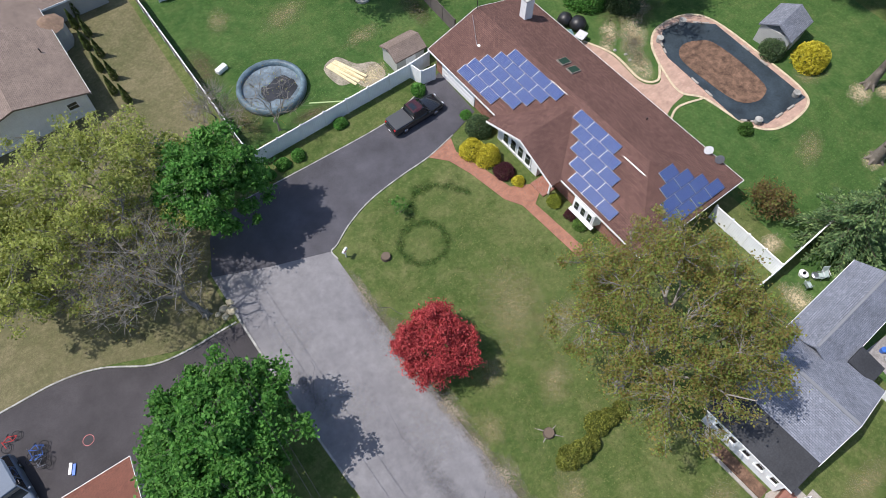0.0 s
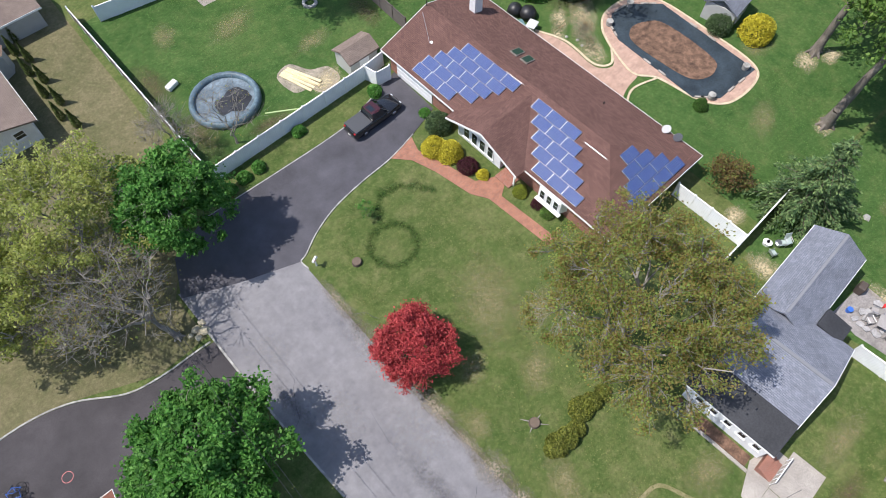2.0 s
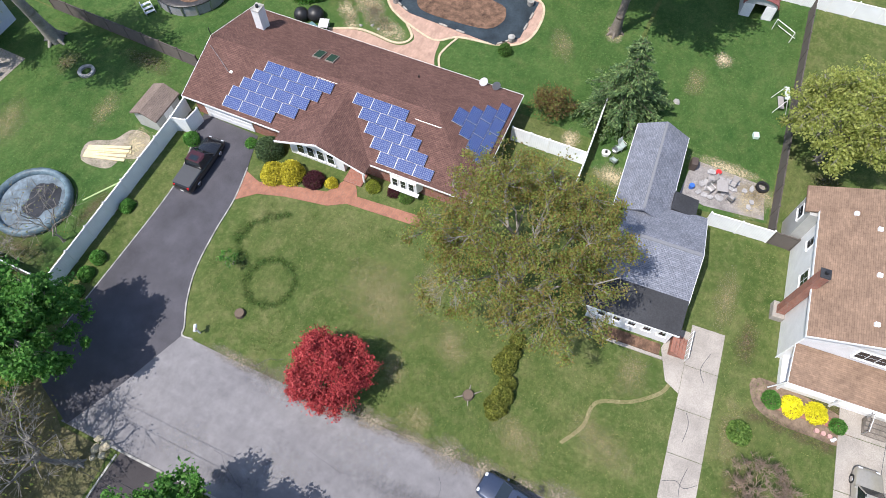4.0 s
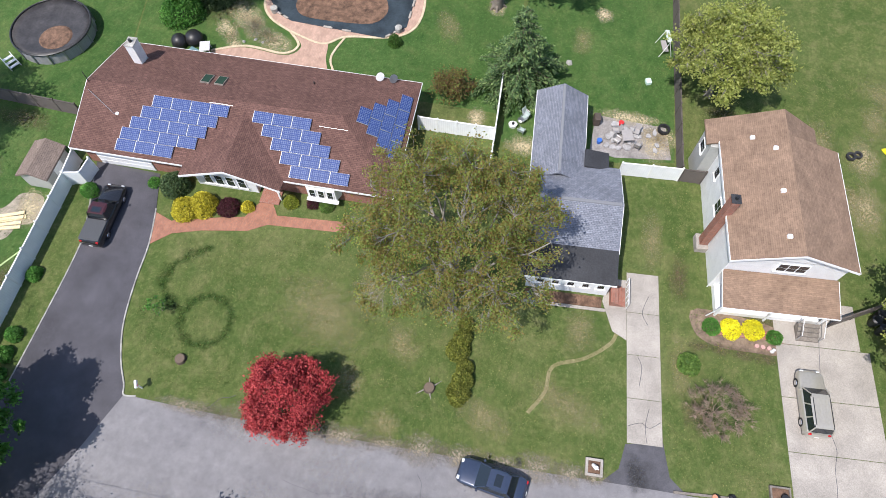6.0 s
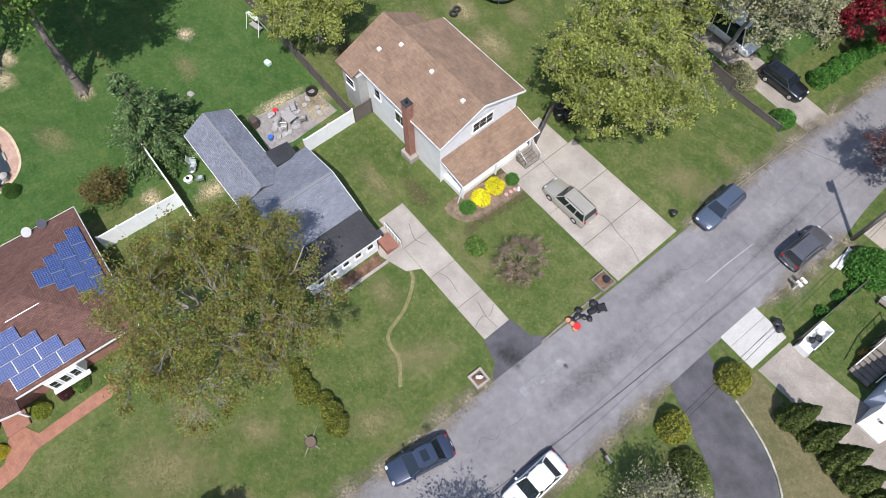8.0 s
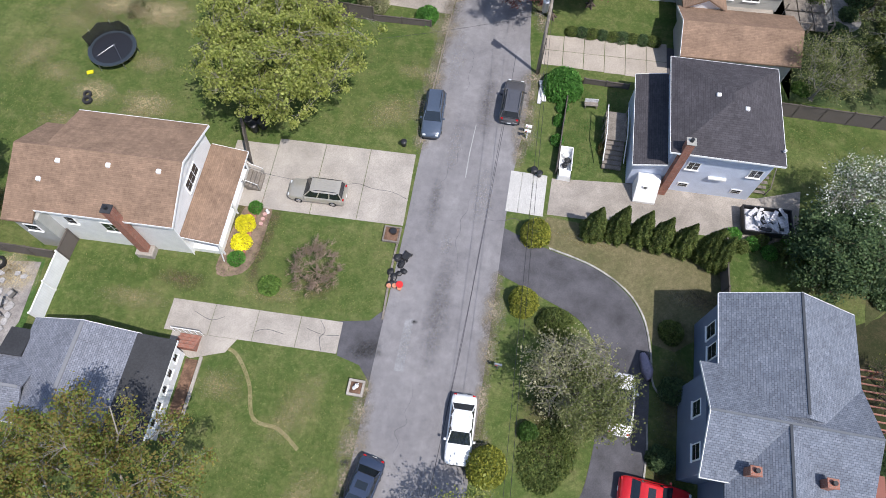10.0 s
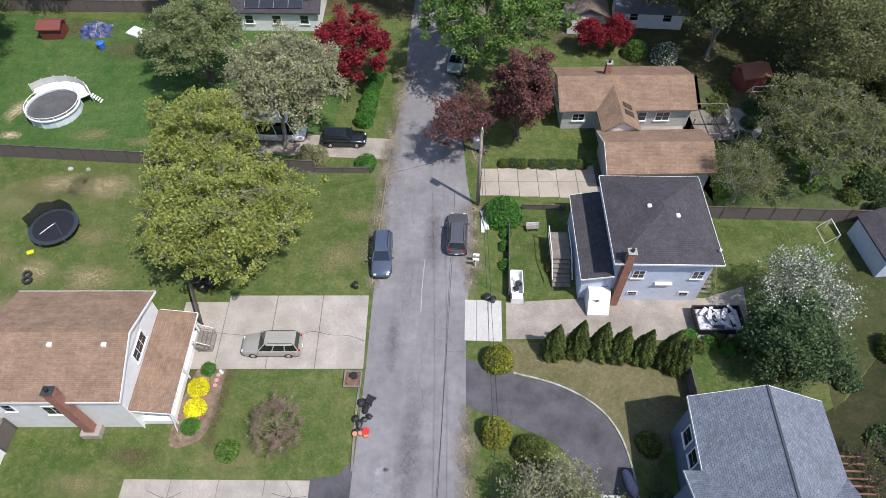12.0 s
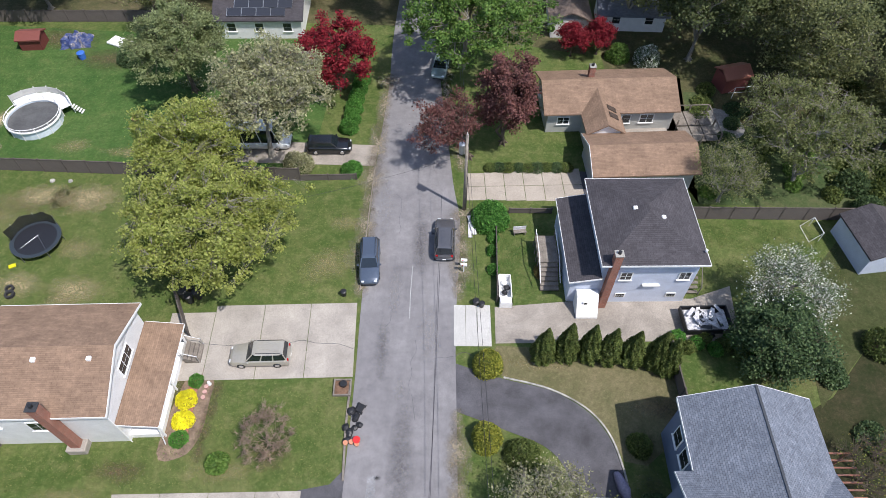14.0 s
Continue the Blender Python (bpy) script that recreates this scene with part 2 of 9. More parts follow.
GRASS = turf("lawn_grass", (0.045, 0.086, 0.02), (0.09, 0.12, 0.036), (0.188, 0.18, 0.082), 0.5)
GRASS_LUSH = turf("lush_grass", (0.034, 0.084, 0.021), (0.064, 0.12, 0.033), (0.125, 0.155, 0.055), 0.4)
GRASS_DRY = turf("thin_grass", (0.075, 0.09, 0.036), (0.13, 0.122, 0.062), (0.2, 0.17, 0.1), 0.75)
k = Nodes("road_asphalt")
_v = k.world()
_a, _b, _c = k.noise(_v, 0.22, 6, 0.65), k.noise(_v, 1.4, 6, 0.7), k.noise(_v, 30, 3, 0.8)
_st = k.noise(k.world((2.2, 0.12, 1)), 0.7, 5, 0.7)
_c1 = k.ramp(_a, (0.3, (0.158, 0.152, 0.16)), (0.7, (0.232, 0.224, 0.23)))
_c1 = k.mix(1.0, _c1, k.ramp(_b, (0.3, (0.84,) * 3), (0.72, (1.14,) * 3)), "MULTIPLY")
_c1 = k.mix(1.0, _c1, k.ramp(_st, (0.35, (0.96,) * 3), (0.65, (1.04,) * 3)), "MULTIPLY")
_c1 = k.mix(1.0, _c1, k.ramp(_c, (0.3, (0.82,) * 3), (0.7, (1.18,) * 3)), "MULTIPLY")
k.bump(_c, 0.3, 0.01)
ASPHALT = k.done(_c1, 0.85, 0, 0.3)
BLACKTOP = grainy("driveway_blacktop", (0.072, 0.069, 0.08), 0.8, 0.3, 0.35, 20, 0.25)
BLACKTOP_BROWN = grainy("brownish_blacktop", (0.052, 0.046, 0.049), 0.85, 0.3, 0.3, 18, 0.3)
BLACKTOP_OLD = grainy("old_blacktop", (0.082, 0.08, 0.09), 0.85, 0.42, 0.45, 16, 0.3)
CONCRETE = grainy("driveway_concrete", (0.355, 0.322, 0.285), 0.85, 0.2, 0.45, 14, 0.25)
CONCRETE_PALE = grainy("pale_concrete", (0.47, 0.46, 0.44), 0.85, 0.1, 0.5, 14, 0.2)
CONCRETE_OLD = grainy("old_drive_concrete", (0.37, 0.325, 0.275), 0.9, 0.14, 0.45, 14, 0.25)
CONCRETE_DULL = grainy("dull_concrete", (0.3, 0.268, 0.235), 0.9, 0.3, 0.4, 12, 0.3)
KERB = grainy("kerb_stone", (0.33, 0.32, 0.295), 0.9, 0.5, 1.5, 14, 0.4)
PAVER_RED = bricks("red_pavers", (0.37, 0.165, 0.105), (0.29, 0.13, 0.088), (0.24, 0.15, 0.115), 0.2, 0.1, "Object")
PAVER_PINK = bricks("pink_pavers", (0.47, 0.31, 0.24), (0.4, 0.26, 0.2), (0.36, 0.27, 0.21), 0.3, 0.15, "Object")
PAVER_EDGE = grainy("tan_edging", (0.55, 0.45, 0.31), 0.9, 0.2, 2.0, 10, 0.4)
MULCH = grainy("leaf_litter", (0.15, 0.088, 0.058), 0.95, 0.6, 1.6, 9, 0.8)
DIRT = grainy("bare_dirt", (0.3, 0.235, 0.155), 0.95, 0.3, 0.8, 10, 0.6)
SAND = grainy("pale_sand", (0.52, 0.45, 0.31), 0.95, 0.25, 1.2, 9, 0.6)
LINER = grainy("pool_cover", (0.035, 0.048, 0.058), 0.45, 0.45, 0.5, 6, 0.3)
ROOF_BROWN = shingle("brown_shingles", (0.165, 0.09, 0.074), (0.115, 0.062, 0.052), (0.06, 0.034, 0.029))
ROOF_TAN = shingle("tan_shingles", (0.265, 0.178, 0.125), (0.218, 0.147, 0.104), (0.18, 0.121, 0.086), 0.7, 0.14, 0.7)
ROOF_GRAY = shingle("gray_shingles", (0.225, 0.238, 0.28), (0.165, 0.176, 0.21), (0.095, 0.102, 0.125), 0.24, 0.14)
ROOF_SLATE = shingle("slate_gray_shingles", (0.19, 0.21, 0.25), (0.135, 0.152, 0.188), (0.08, 0.09, 0.115), 0.25, 0.15)
ROOF_DARK = shingle("charcoal_shingles", (0.075, 0.069, 0.077), (0.06, 0.056, 0.062), (0.042, 0.04, 0.044), 0.5, 0.17, 0.6)
ROOF_OLD = shingle("weathered_brown_shingles", (0.24, 0.185, 0.155), (0.2, 0.155, 0.13), (0.12, 0.09, 0.075))
MEMBRANE = grainy("black_roof_membrane", (0.035, 0.036, 0.04), 0.7, 0.25, 0.5, 8, 0.15)
SIDING_WHITE = lapped("white_siding", (0.78, 0.78, 0.78))
SIDING_BLUE = lapped("pale_blue_siding", (0.58, 0.635, 0.76))
SIDING_GRAY = lapped("blue_gray_siding", (0.16, 0.20, 0.29))
SIDING_STONE = lapped("stone_gray_siding", (0.42, 0.42, 0.4), 0.2)
VINYL = lapped("white_vinyl", (0.82, 0.83, 0.84), 0.18, 0.45, True)
WHITE = plain("white_paint", (0.8, 0.8, 0.79), 0.5)
FENCE_WOOD = lapped("weathered_fence_wood", (0.13, 0.11, 0.1), 0.14, 0.9, True)
WOOD_GREY = grainy("grey_deck_wood", (0.2, 0.175, 0.15), 0.9, 0.3, 1.5, 12, 0.4)
LUMBER = grainy("new_lumber", (0.72, 0.60, 0.36), 0.8, 0.15, 2, 12, 0.2)
BRICK = bricks("house_brick", (0.33, 0.13, 0.09), (0.25, 0.1, 0.07), (0.3, 0.22, 0.18))
GLASS_DARK = plain("window_glass", (0.02, 0.025, 0.03), 0.06, 0, 0.8)
BARK = grainy("grey_bark", (0.25, 0.23, 0.2), 0.95, 0.35, 1.2, 14, 0.7)
BARK_MID = grainy("oak_bark", (0.17, 0.145, 0.12), 0.95, 0.4, 1.2, 14, 0.8)
BARK_DARK = grainy("brown_bark", (0.11, 0.085, 0.065), 0.95, 0.35, 1.2, 14, 0.7)
BLACK = plain("black_plastic", (0.018, 0.018, 0.02), 0.45)
RUBBER = plain("tyre_rubber", (0.02, 0.02, 0.021), 0.8)
CHROME = plain("bright_metal", (0.62, 0.63, 0.65), 0.25, 1.0)
STEEL = plain("galvanised_steel", (0.42, 0.43, 0.45), 0.4, 0.9)
RED = plain("red_plastic", (0.6, 0.03, 0.03), 0.4)
BLUE = plain("blue_plastic", (0.04, 0.14, 0.5), 0.5)
LEAF_GREEN = leafy("maple_leaves", (0.05, 0.15, 0.028), (0.09, 0.25, 0.045), (0.17, 0.36, 0.08), 0.5)
LEAF_OLIVE = leafy("budding_leaves", (0.25, 0.3, 0.075), (0.36, 0.4, 0.11), (0.5, 0.52, 0.17), 0.6)
LEAF_RUST = leafy("rusty_green_leaves", (0.25, 0.17, 0.058), (0.26, 0.245, 0.065), (0.22, 0.32, 0.07), 0.55)
LEAF_FRESH = leafy("fresh_leaves", (0.06, 0.13, 0.025), (0.11, 0.2, 0.04), (0.19, 0.29, 0.07), 0.4)
LEAF_RED = leafy("red_maple_leaves", (0.24, 0.028, 0.034), (0.36, 0.045, 0.05), (0.5, 0.09, 0.085), 0.3)
LEAF_CRIMSON = leafy("crimson_leaves", (0.1, 0.006, 0.014), (0.2, 0.012, 0.022), (0.3, 0.03, 0.04), 0.3)
LEAF_PLUM = leafy("plum_leaves", (0.085, 0.035, 0.035), (0.16, 0.066, 0.06), (0.22, 0.11, 0.09), 0.35)
LEAF_YELLOW = leafy("yellow_flowers", (0.52, 0.47, 0.015), (0.72, 0.66, 0.02), (0.84, 0.8, 0.05), 0.3)
LEAF_GOLD = leafy("golden_foliage", (0.3, 0.27, 0.02), (0.48, 0.42, 0.03), (0.62, 0.55, 0.07), 0.3)
LEAF_DARK = leafy("dark_evergreen", (0.03, 0.06, 0.026), (0.065, 0.11, 0.042), (0.125, 0.18, 0.075), 0.3)
LEAF_SPRUCE = leafy("spruce_needles", (0.065, 0.12, 0.05), (0.12, 0.2, 0.078), (0.22, 0.31, 0.115), 0.4)
LEAF_PINE = leafy("grey_green_needles", (0.15, 0.19, 0.08), (0.23, 0.27, 0.12), (0.33, 0.37, 0.18), 0.5)
LEAF_ARBOR = leafy("arborvitae_sprays", (0.06, 0.095, 0.025), (0.115, 0.155, 0.042), (0.2, 0.235, 0.07), 0.42)
LEAF_PALE = leafy("pale_blossom_leaves", (0.18, 0.19, 0.095), (0.28, 0.28, 0.15), (0.42, 0.41, 0.25), 0.4)
LEAF_WHITE = leafy("white_blossom", (0.06, 0.1, 0.04), (0.13, 0.17, 0.09), (0.85, 0.86, 0.8), 0.3)
LEAF_MAROON = leafy("maroon_shrub_leaves", (0.03, 0.008, 0.012), (0.055, 0.014, 0.02), (0.09, 0.025, 0.03), 0.2)
LEAF_BROWN = leafy("bronze_shrub_leaves", (0.11, 0.055, 0.025), (0.15, 0.11, 0.035), (0.14, 0.18, 0.045), 0.35)


# ---------- plants ----------
def leaf_mesh(name, pos, size, up=0.35, aspect=0.62, gen=None, axis=None):
    """Many small pointed leaves, one quad each."""
    g = gen
    n = len(pos)
    nor = g.normal(size=(n, 3))
    nor[:, 2] = np.abs(nor[:, 2]) + up
    nor /= np.linalg.norm(nor, axis=1)[:, None]
    t = g.normal(size=(n, 3)) if axis is None else axis + 0.35 * g.normal(size=(n, 3))
    t -= (t * nor).sum(1)[:, None] * nor
    t /= np.linalg.norm(t, axis=1)[:, None] + 1e-9
    b = np.cross(nor, t)
    s = (size * g.uniform(0.55, 1.3, n))[:, None]
    v = np.stack([pos - t * s, pos + b * s * aspect, pos + t * s, pos - b * s * aspect], 1).reshape(-1, 3)
    me = bpy.data.meshes.new(name)
    me.vertices.add(4 * n)
    me.vertices.foreach_set("co", v.astype(np.float32).ravel())
    me.loops.add(4 * n)
    me.loops.foreach_set("vertex_index", np.arange(4 * n, dtype=np.int32))
    me.polygons.add(n)
    me.polygons.foreach_set("loop_start", np.arange(0, 4 * n, 4, dtype=np.int32))
    me.update(calc_edges=True)
    me.validate()
    return me


def limb_mesh(name, segs, sides=6):
    """Tapered bars, each (p0, p1, r0, r1), in one mesh."""
    S = [s for s in segs]
    n = len(S)
    p0 = np.array([s[0] for s in S], float)
    p1 = np.array([s[1] for s in S], float)
    r0 = np.array([s[2] for s in S])[:, None, None]
    r1 = np.array([s[3] for s in S])[:, None, None]
    d = p1 - p0
    d /= np.linalg.norm(d, axis=1)[:, None] + 1e-9
    ref = np.where(np.abs(d[:, 2:3]) > 0.9, np.array([[1.0, 0, 0]]), np.array([[0, 0, 1.0]]))
    a = np.cross(d, ref)
    a /= np.linalg.norm(a, axis=1)[:, None]
    b = np.cross(d, a)
    ang = np.arange(sides) * 2 * np.pi / sides
    ring = np.cos(ang)[None, :, None] * a[:, None, :] + np.sin(ang)[None, :, None] * b[:, None, :]
    v = np.concatenate([p0[:, None] + ring * r0, p1[:, None] + ring * r1], 1).reshape(-1, 3)
    base = np.arange(n)[:, None] * 2 * sides
    i = np.arange(sides)
    j = (i + 1) % sides
    f = np.stack([base + i, base + j, base + sides + j, base + sides + i], 2).reshape(-1, 4)
    me = bpy.data.meshes.new(name)
    me.vertices.add(len(v))
    me.vertices.foreach_set("co", v.astype(np.float32).ravel())
    m = len(f)
    me.loops.add(4 * m)
    me.loops.foreach_set("vertex_index", f.astype(np.int32).ravel())
    me.polygons.add(m)
    me.polygons.foreach_set("loop_start", np.arange(0, 4 * m, 4, dtype=np.int32))
    me.update(calc_edges=True)
    for p in me.polygons:
        p.use_smooth = True
    return me


def bend(a, b, sag, g, n=6, wob=0.04):
    """A slightly crooked line from a to b that starts upward."""
    a, b = np.array(a, float), np.array(b, float)
    L = np.linalg.norm(b - a)
    c = (a + b) / 2 + np.array([0, 0, sag * L])
    out = []
    for i in range(n + 1):
        t = i / n
        p = (1 - t) ** 2 * a + 2 * t * (1 - t) * c + t * t * b
        if 0 < i < n:
            p = p + g.normal(size=3) * wob * L * 0.5
        out.append(p)
    return out


def tree(name, x, y, h, r, base, leaves, label, bark=BARK, seed=1, limbs=8, clumps=130, per=110, leaf=0.15,
         spread=0.75, trunk=0.28, twigs=2, squash=1.0, shell=0.45, shift=(0, 0), flat=0.3, category="tree", fork=None, group=""):
    """A broadleaf tree: trunk, forking limbs, twigs and a crown of leaf clumps with gaps."""
    g = np.random.default_rng(seed)
    e = thing(name, x, y, 0, label, category, group=group)
    top = np.array([shift[0], shift[1], (base + h) / 2])
    half = (h - base) / 2
    fk = fork if fork else base * 0.8
    cen = []
    while len(cen) < clumps:
        d = g.normal(size=3)
        d /= np.linalg.norm(d)
        if d[2] < -0.55:
            continue
        lob = 0.93 + 0.36 * noise.noise(Vector(d * 1.7) + Vector((seed * 3.1, 0, 0)))
        q = (shell + (1 - shell) * g.uniform()) * lob
        if g.uniform() < 0.12:
            q *= 1.12
        p = top + d * q * np.array([r, r * squash, half])
        cen.append(p)
    cen = np.array(cen)
    segs = []
    stem = bend((0, 0, -0.1), (shift[0] * 0.25, shift[1] * 0.25, fk), 0.02, g, 4, 0.03)
    for i in range(4):
        f0, f1 = 1 - 0.1 * i, 1 - 0.1 * (i + 1)
        segs.append((stem[i], stem[i + 1], trunk * (1.35 if i == 0 else f0), trunk * f1))
    for i in range(5):
        an = i * 1.2566 + g.uniform(0, 0.5)
        segs.append((np.array([math.cos(an) * trunk * 1.9, math.sin(an) * trunk * 1.9, -0.05]),
                     np.array([0, 0, trunk * 1.8]), trunk * 0.25, trunk * 0.5))
    fkp = stem[-1]
    nodes = []

    def grow(a, b, sag, r0, n):
        line = bend(a, b, sag, g, n, 0.06)
        for j in range(n):
            ra, rb = r0 * (1 - 0.6 * j / n), r0 * (1 - 0.6 * (j + 1) / n)
            segs.append((line[j], line[j + 1], ra, rb))
            nodes.append((line[j + 1], rb))
        return line

    mains = max(3, limbs // 2)
    crown_mid = np.array([shift[0] * 0.9, shift[1] * 0.9, top[2] - half * 0.25])
    for i in range(mains):
        an = 2 * math.pi * (i + g.uniform(-0.3, 0.3)) / mains
        el = g.uniform(0.35, 0.95) if i else 1.35

        def reach(a2, e2, far):
            return crown_mid + np.array([math.cos(a2) * math.cos(e2) * r, math.sin(a2) * math.cos(e2) * squash * r, math.sin(e2) * half * 1.15]) * far

        r0 = trunk * g.uniform(0.42, 0.58)
        line = grow(fkp + np.array([0, 0, g.uniform(-0.4, 0.4)]), reach(an, el, 0.72), 0.14, r0, 6)
        for k in range(3):
            j = 2 + k
            grow(line[j], reach(an + (-1) ** k * g.uniform(0.35, 0.85), el + g.uniform(-0.5, 0.25), g.uniform(0.7, 0.92)), 0.1, r0 * (0.46 - 0.07 * k), 4)
    npos = np.array([n[0] for n in nodes])
    fine = []
    for c in cen:
        dd = np.linalg.norm(npos - c, axis=1) + 0.35 * np.maximum(0, npos[:, 2] - c[2])
        k = int(np.argmin(dd))
        a, ra = nodes[k]
        line = bend(a, c, 0.08, g, 3, 0.08)
        rr = min(ra * 0.55, 0.05 + 0.012 * np.linalg.norm(c - a))
        for j in range(3):
            segs.append((line[j], line[j + 1], rr * (1 - 0.28 * j), rr * (1 - 0.28 * (j + 1))))
        for _ in range(twigs):
            d = g.normal(size=3)
            d[2] = abs(d[2]) * 0.7
            d = d / np.linalg.norm(d) * spread * g.uniform(0.6, 1.2)
            fine.append((line[2], c + d, 0.016, 0.006))
    wood = new("trunk", limb_mesh("trunk", segs, 6))
    wood.data.materials.append(bark)
    wood.parent = e
    if fine:
        tw = new("twig_work", limb_mesh("twig_work", fine, 3))
        tw.data.materials.append(bark)
        tw.parent = e
        tagged(tw, kind="stuff")
    n = clumps * per
    if n:
        who = g.integers(0, clumps, n)
        off = g.normal(size=(n, 3)) * spread * np.array([0.62, 0.62, 0.62 * (1 - flat)])
        pos = cen[who] + off * g.uniform(0.5, 1.25, clumps)[who][:, None]
        pos[:, 2] = np.maximum(pos[:, 2], 0.3)
        cr = new("crown", leaf_mesh("crown", pos, leaf, 0.4, 0.62, g))
        cr.data.materials.append(leaves)
        cr.parent = e
    return e


def shrub(name, x, y, r, h, leaves, label, n=2600, leaf=0.07, seed=1, squash=1.0, turn=0, core=True, category="shrub", group="", lumps=9):
    """A rounded bush: lumps of leaves over a few stems."""
    g = np.random.default_rng(seed)
    e = thing(name, x, y, turn, label, category, group=group)
    d = g.normal(size=(n, 3))
    d[:, 2] = np.abs(d[:, 2])
    d /= np.linalg.norm(d, axis=1)[:, None]
    ld = g.normal(size=(lumps, 3))
    ld[:, 2] = np.abs(ld[:, 2])
    ld /= np.linalg.norm(ld, axis=1)[:, None]
    near = (d @ ld.T).max(1)
    rad = (0.78 + 0.24 * np.clip((near - 0.6) / 0.4, 0, 1)) * g.uniform(0.72, 1.04, n)
    pos = d * rad[:, None] * np.array([r, r * squash, h * 0.94]) + np.array([0, 0, 0.05])
    cr = new("foliage", leaf_mesh("foliage", pos, leaf, 0.3, 0.6, g))
    cr.data.materials.append(leaves)
    cr.parent = e
    segs = []
    for i in range(14):
        j = int(g.integers(0, n))
        segs.append((np.array([g.normal() * 0.08, g.normal() * 0.08, -0.03]), pos[j] * 0.85, 0.025, 0.008))
    st = new("stem", limb_mesh("stem", segs, 5))
    st.data.materials.append(BARK_DARK)
    st.parent = e
    return e


def cone_tree(name, x, y, r, h, leaves, label, n=7000, leaf=0.09, seed=1, tip=0.12, category="evergreen", group="", lean=(0, 0)):
    """A dense upright evergreen with ragged vertical sprays."""
    g = np.random.default_rng(seed)
    e = thing(name, x, y, 0, label, category, group=group)
    t = g.uniform(0, 1, n) ** 1.15
    an = g.uniform(0, 2 * np.pi, n)
    lob = 1 + 0.13 * np.sin(an * 5 + seed) * np.sin(t * 9 + seed) + 0.1 * np.sin(an * 9 + t * 14)
    prof = np.where(t < 0.22, 0.78 + t, 1.0) * ((1 - t) ** 0.85 * (1 - tip) + tip * (1 - t))
    rad = r * prof * lob * g.uniform(0.72, 1.06, n)
    pos = np.stack([np.cos(an) * rad + lean[0] * t, np.sin(an) * rad + lean[1] * t, 0.12 + t * h], 1)
    ax = np.stack([np.cos(an) * 0.35, np.sin(an) * 0.35, np.ones(n)], 1)
    cr = new("foliage", leaf_mesh("foliage", pos, leaf, 0.1, 0.45, g, ax))
    cr.data.materials.append(leaves)
    cr.parent = e
    st = new("trunk", limb_mesh("trunk", [(np.array([0, 0, -0.05]), np.array([lean[0] * .8, lean[1] * .8, h * 0.85]), r * 0.13, 0.02)], 7))
    st.data.materials.append(BARK_DARK)
    st.parent = e
    return e


def spruce(name, x, y, r, h, leaves, label, seed=1, tiers=20, per=13, leaf=0.16, base=0.5, category="conifer"):
    """A conifer with whorls of drooping boughs."""
    g = np.random.default_rng(seed)
    e = thing(name, x, y, 0, label, category)
    segs = [(np.array([0, 0, -0.1]), np.array([0, 0, h]), 0.02 * h + 0.06, 0.02)]
    P, A = [], []
    for i in range(tiers):
        t = i / tiers
        z = base + (h - base) * t
        L = r * (1 - t) ** 0.85 * g.uniform(0.85, 1.1) + 0.25
        for k in range(max(5, int(per * (1 - 0.5 * t)))):
            an = g.uniform(0, 2 * np.pi)
            Lk = L * g.uniform(0.7, 1.1)
            d = np.array([math.cos(an), math.sin(an), 0])
            s = np.array([-d[1], d[0], 0])
            end = d * Lk + np.array([0, 0, z - 0.28 * Lk])
            st0 = np.array([0, 0, z])
            segs.append((st0, end, 0.035, 0.008))
            m = int(34 * Lk) + 14
            u = g.uniform(0.15, 1.0, m)
            w = g.normal(size=m) * 0.26 * Lk * (1.05 - u) + g.normal(size=m) * 0.1
            pos = st0 + (end - st0) * u[:, None] + s * w[:, None] + np.array([0, 0, 1]) * (g.normal(size=m) * 0.08 - np.abs(w) * 0.2)[:, None]
            P.append(pos)
            A.append(np.tile(d, (m, 1)) + s * np.sign(w)[:, None] * 0.6)
    P, A = np.concatenate(P), np.concatenate(A)
    cr = new("foliage", leaf_mesh("foliage", P, leaf, 0.7, 0.4, g, A))
    cr.data.materials.append(leaves)
    cr.parent = e
    st = new("trunk", limb_mesh("trunk", segs, 5))
    st.data.materials.append(BARK_DARK)
    st.parent = e
    return e


# ---------- ground, roads, paving ----------
structure("ground", prism([(-700, -700), (700, -700), (700, 700), (-700, 700)], -0.5, 0.0), GRASS,
          "mown suburban grass with thin dry spots", "ground")


def lawn(pts, material, label, z=0.012):
    return structure("lawn", prism(pts, -0.05, z), material, label, "lawn")


lawn([(-5, -38.4), (-28.9, -38.6), (-29.0, -62), (-4.0, -62)], GRASS_LUSH, "lush green back lawn behind white fence")
lawn([(-29.2, -38.8), (-29.2, -64), (-66, -64), (-66, -45.2), (-36.5, -39.2)], GRASS_LUSH, "lush green lawn behind the wooden fence")
lawn([(-37.5, -3.4), (-66, -3.4), (-66, -45), (-36.5, -39)], GRASS_LUSH, "lush green lawn round the covered pool")
lawn([(-41, -3.0), (-66, -3.0), (-66, 11.5), (-47.6, 11.8), (-35.6, 12.6), (-34.5, 7.6), (-34.5, -2.6)], GRASS_LUSH, "dark green shaded back lawn")
lawn([(-3.6, -37), (16, -37), (24, -75), (-3.6, -75)], GRASS_DRY, "thin tan-green side lawn")
lawn([(3.2, -29), (3.0, -24.6), (7.2, -24.3), (13.4, -26.8), (28, -27.9), (28, -36.9), (-2, -36.9)], GRASS_DRY, "thin dry lawn under trees")
lawn([(-66, 42.2), (-17, 43.4), (-17, 66), (-66, 66)], GRASS_LUSH, "bright green lawn round the above-ground pool")
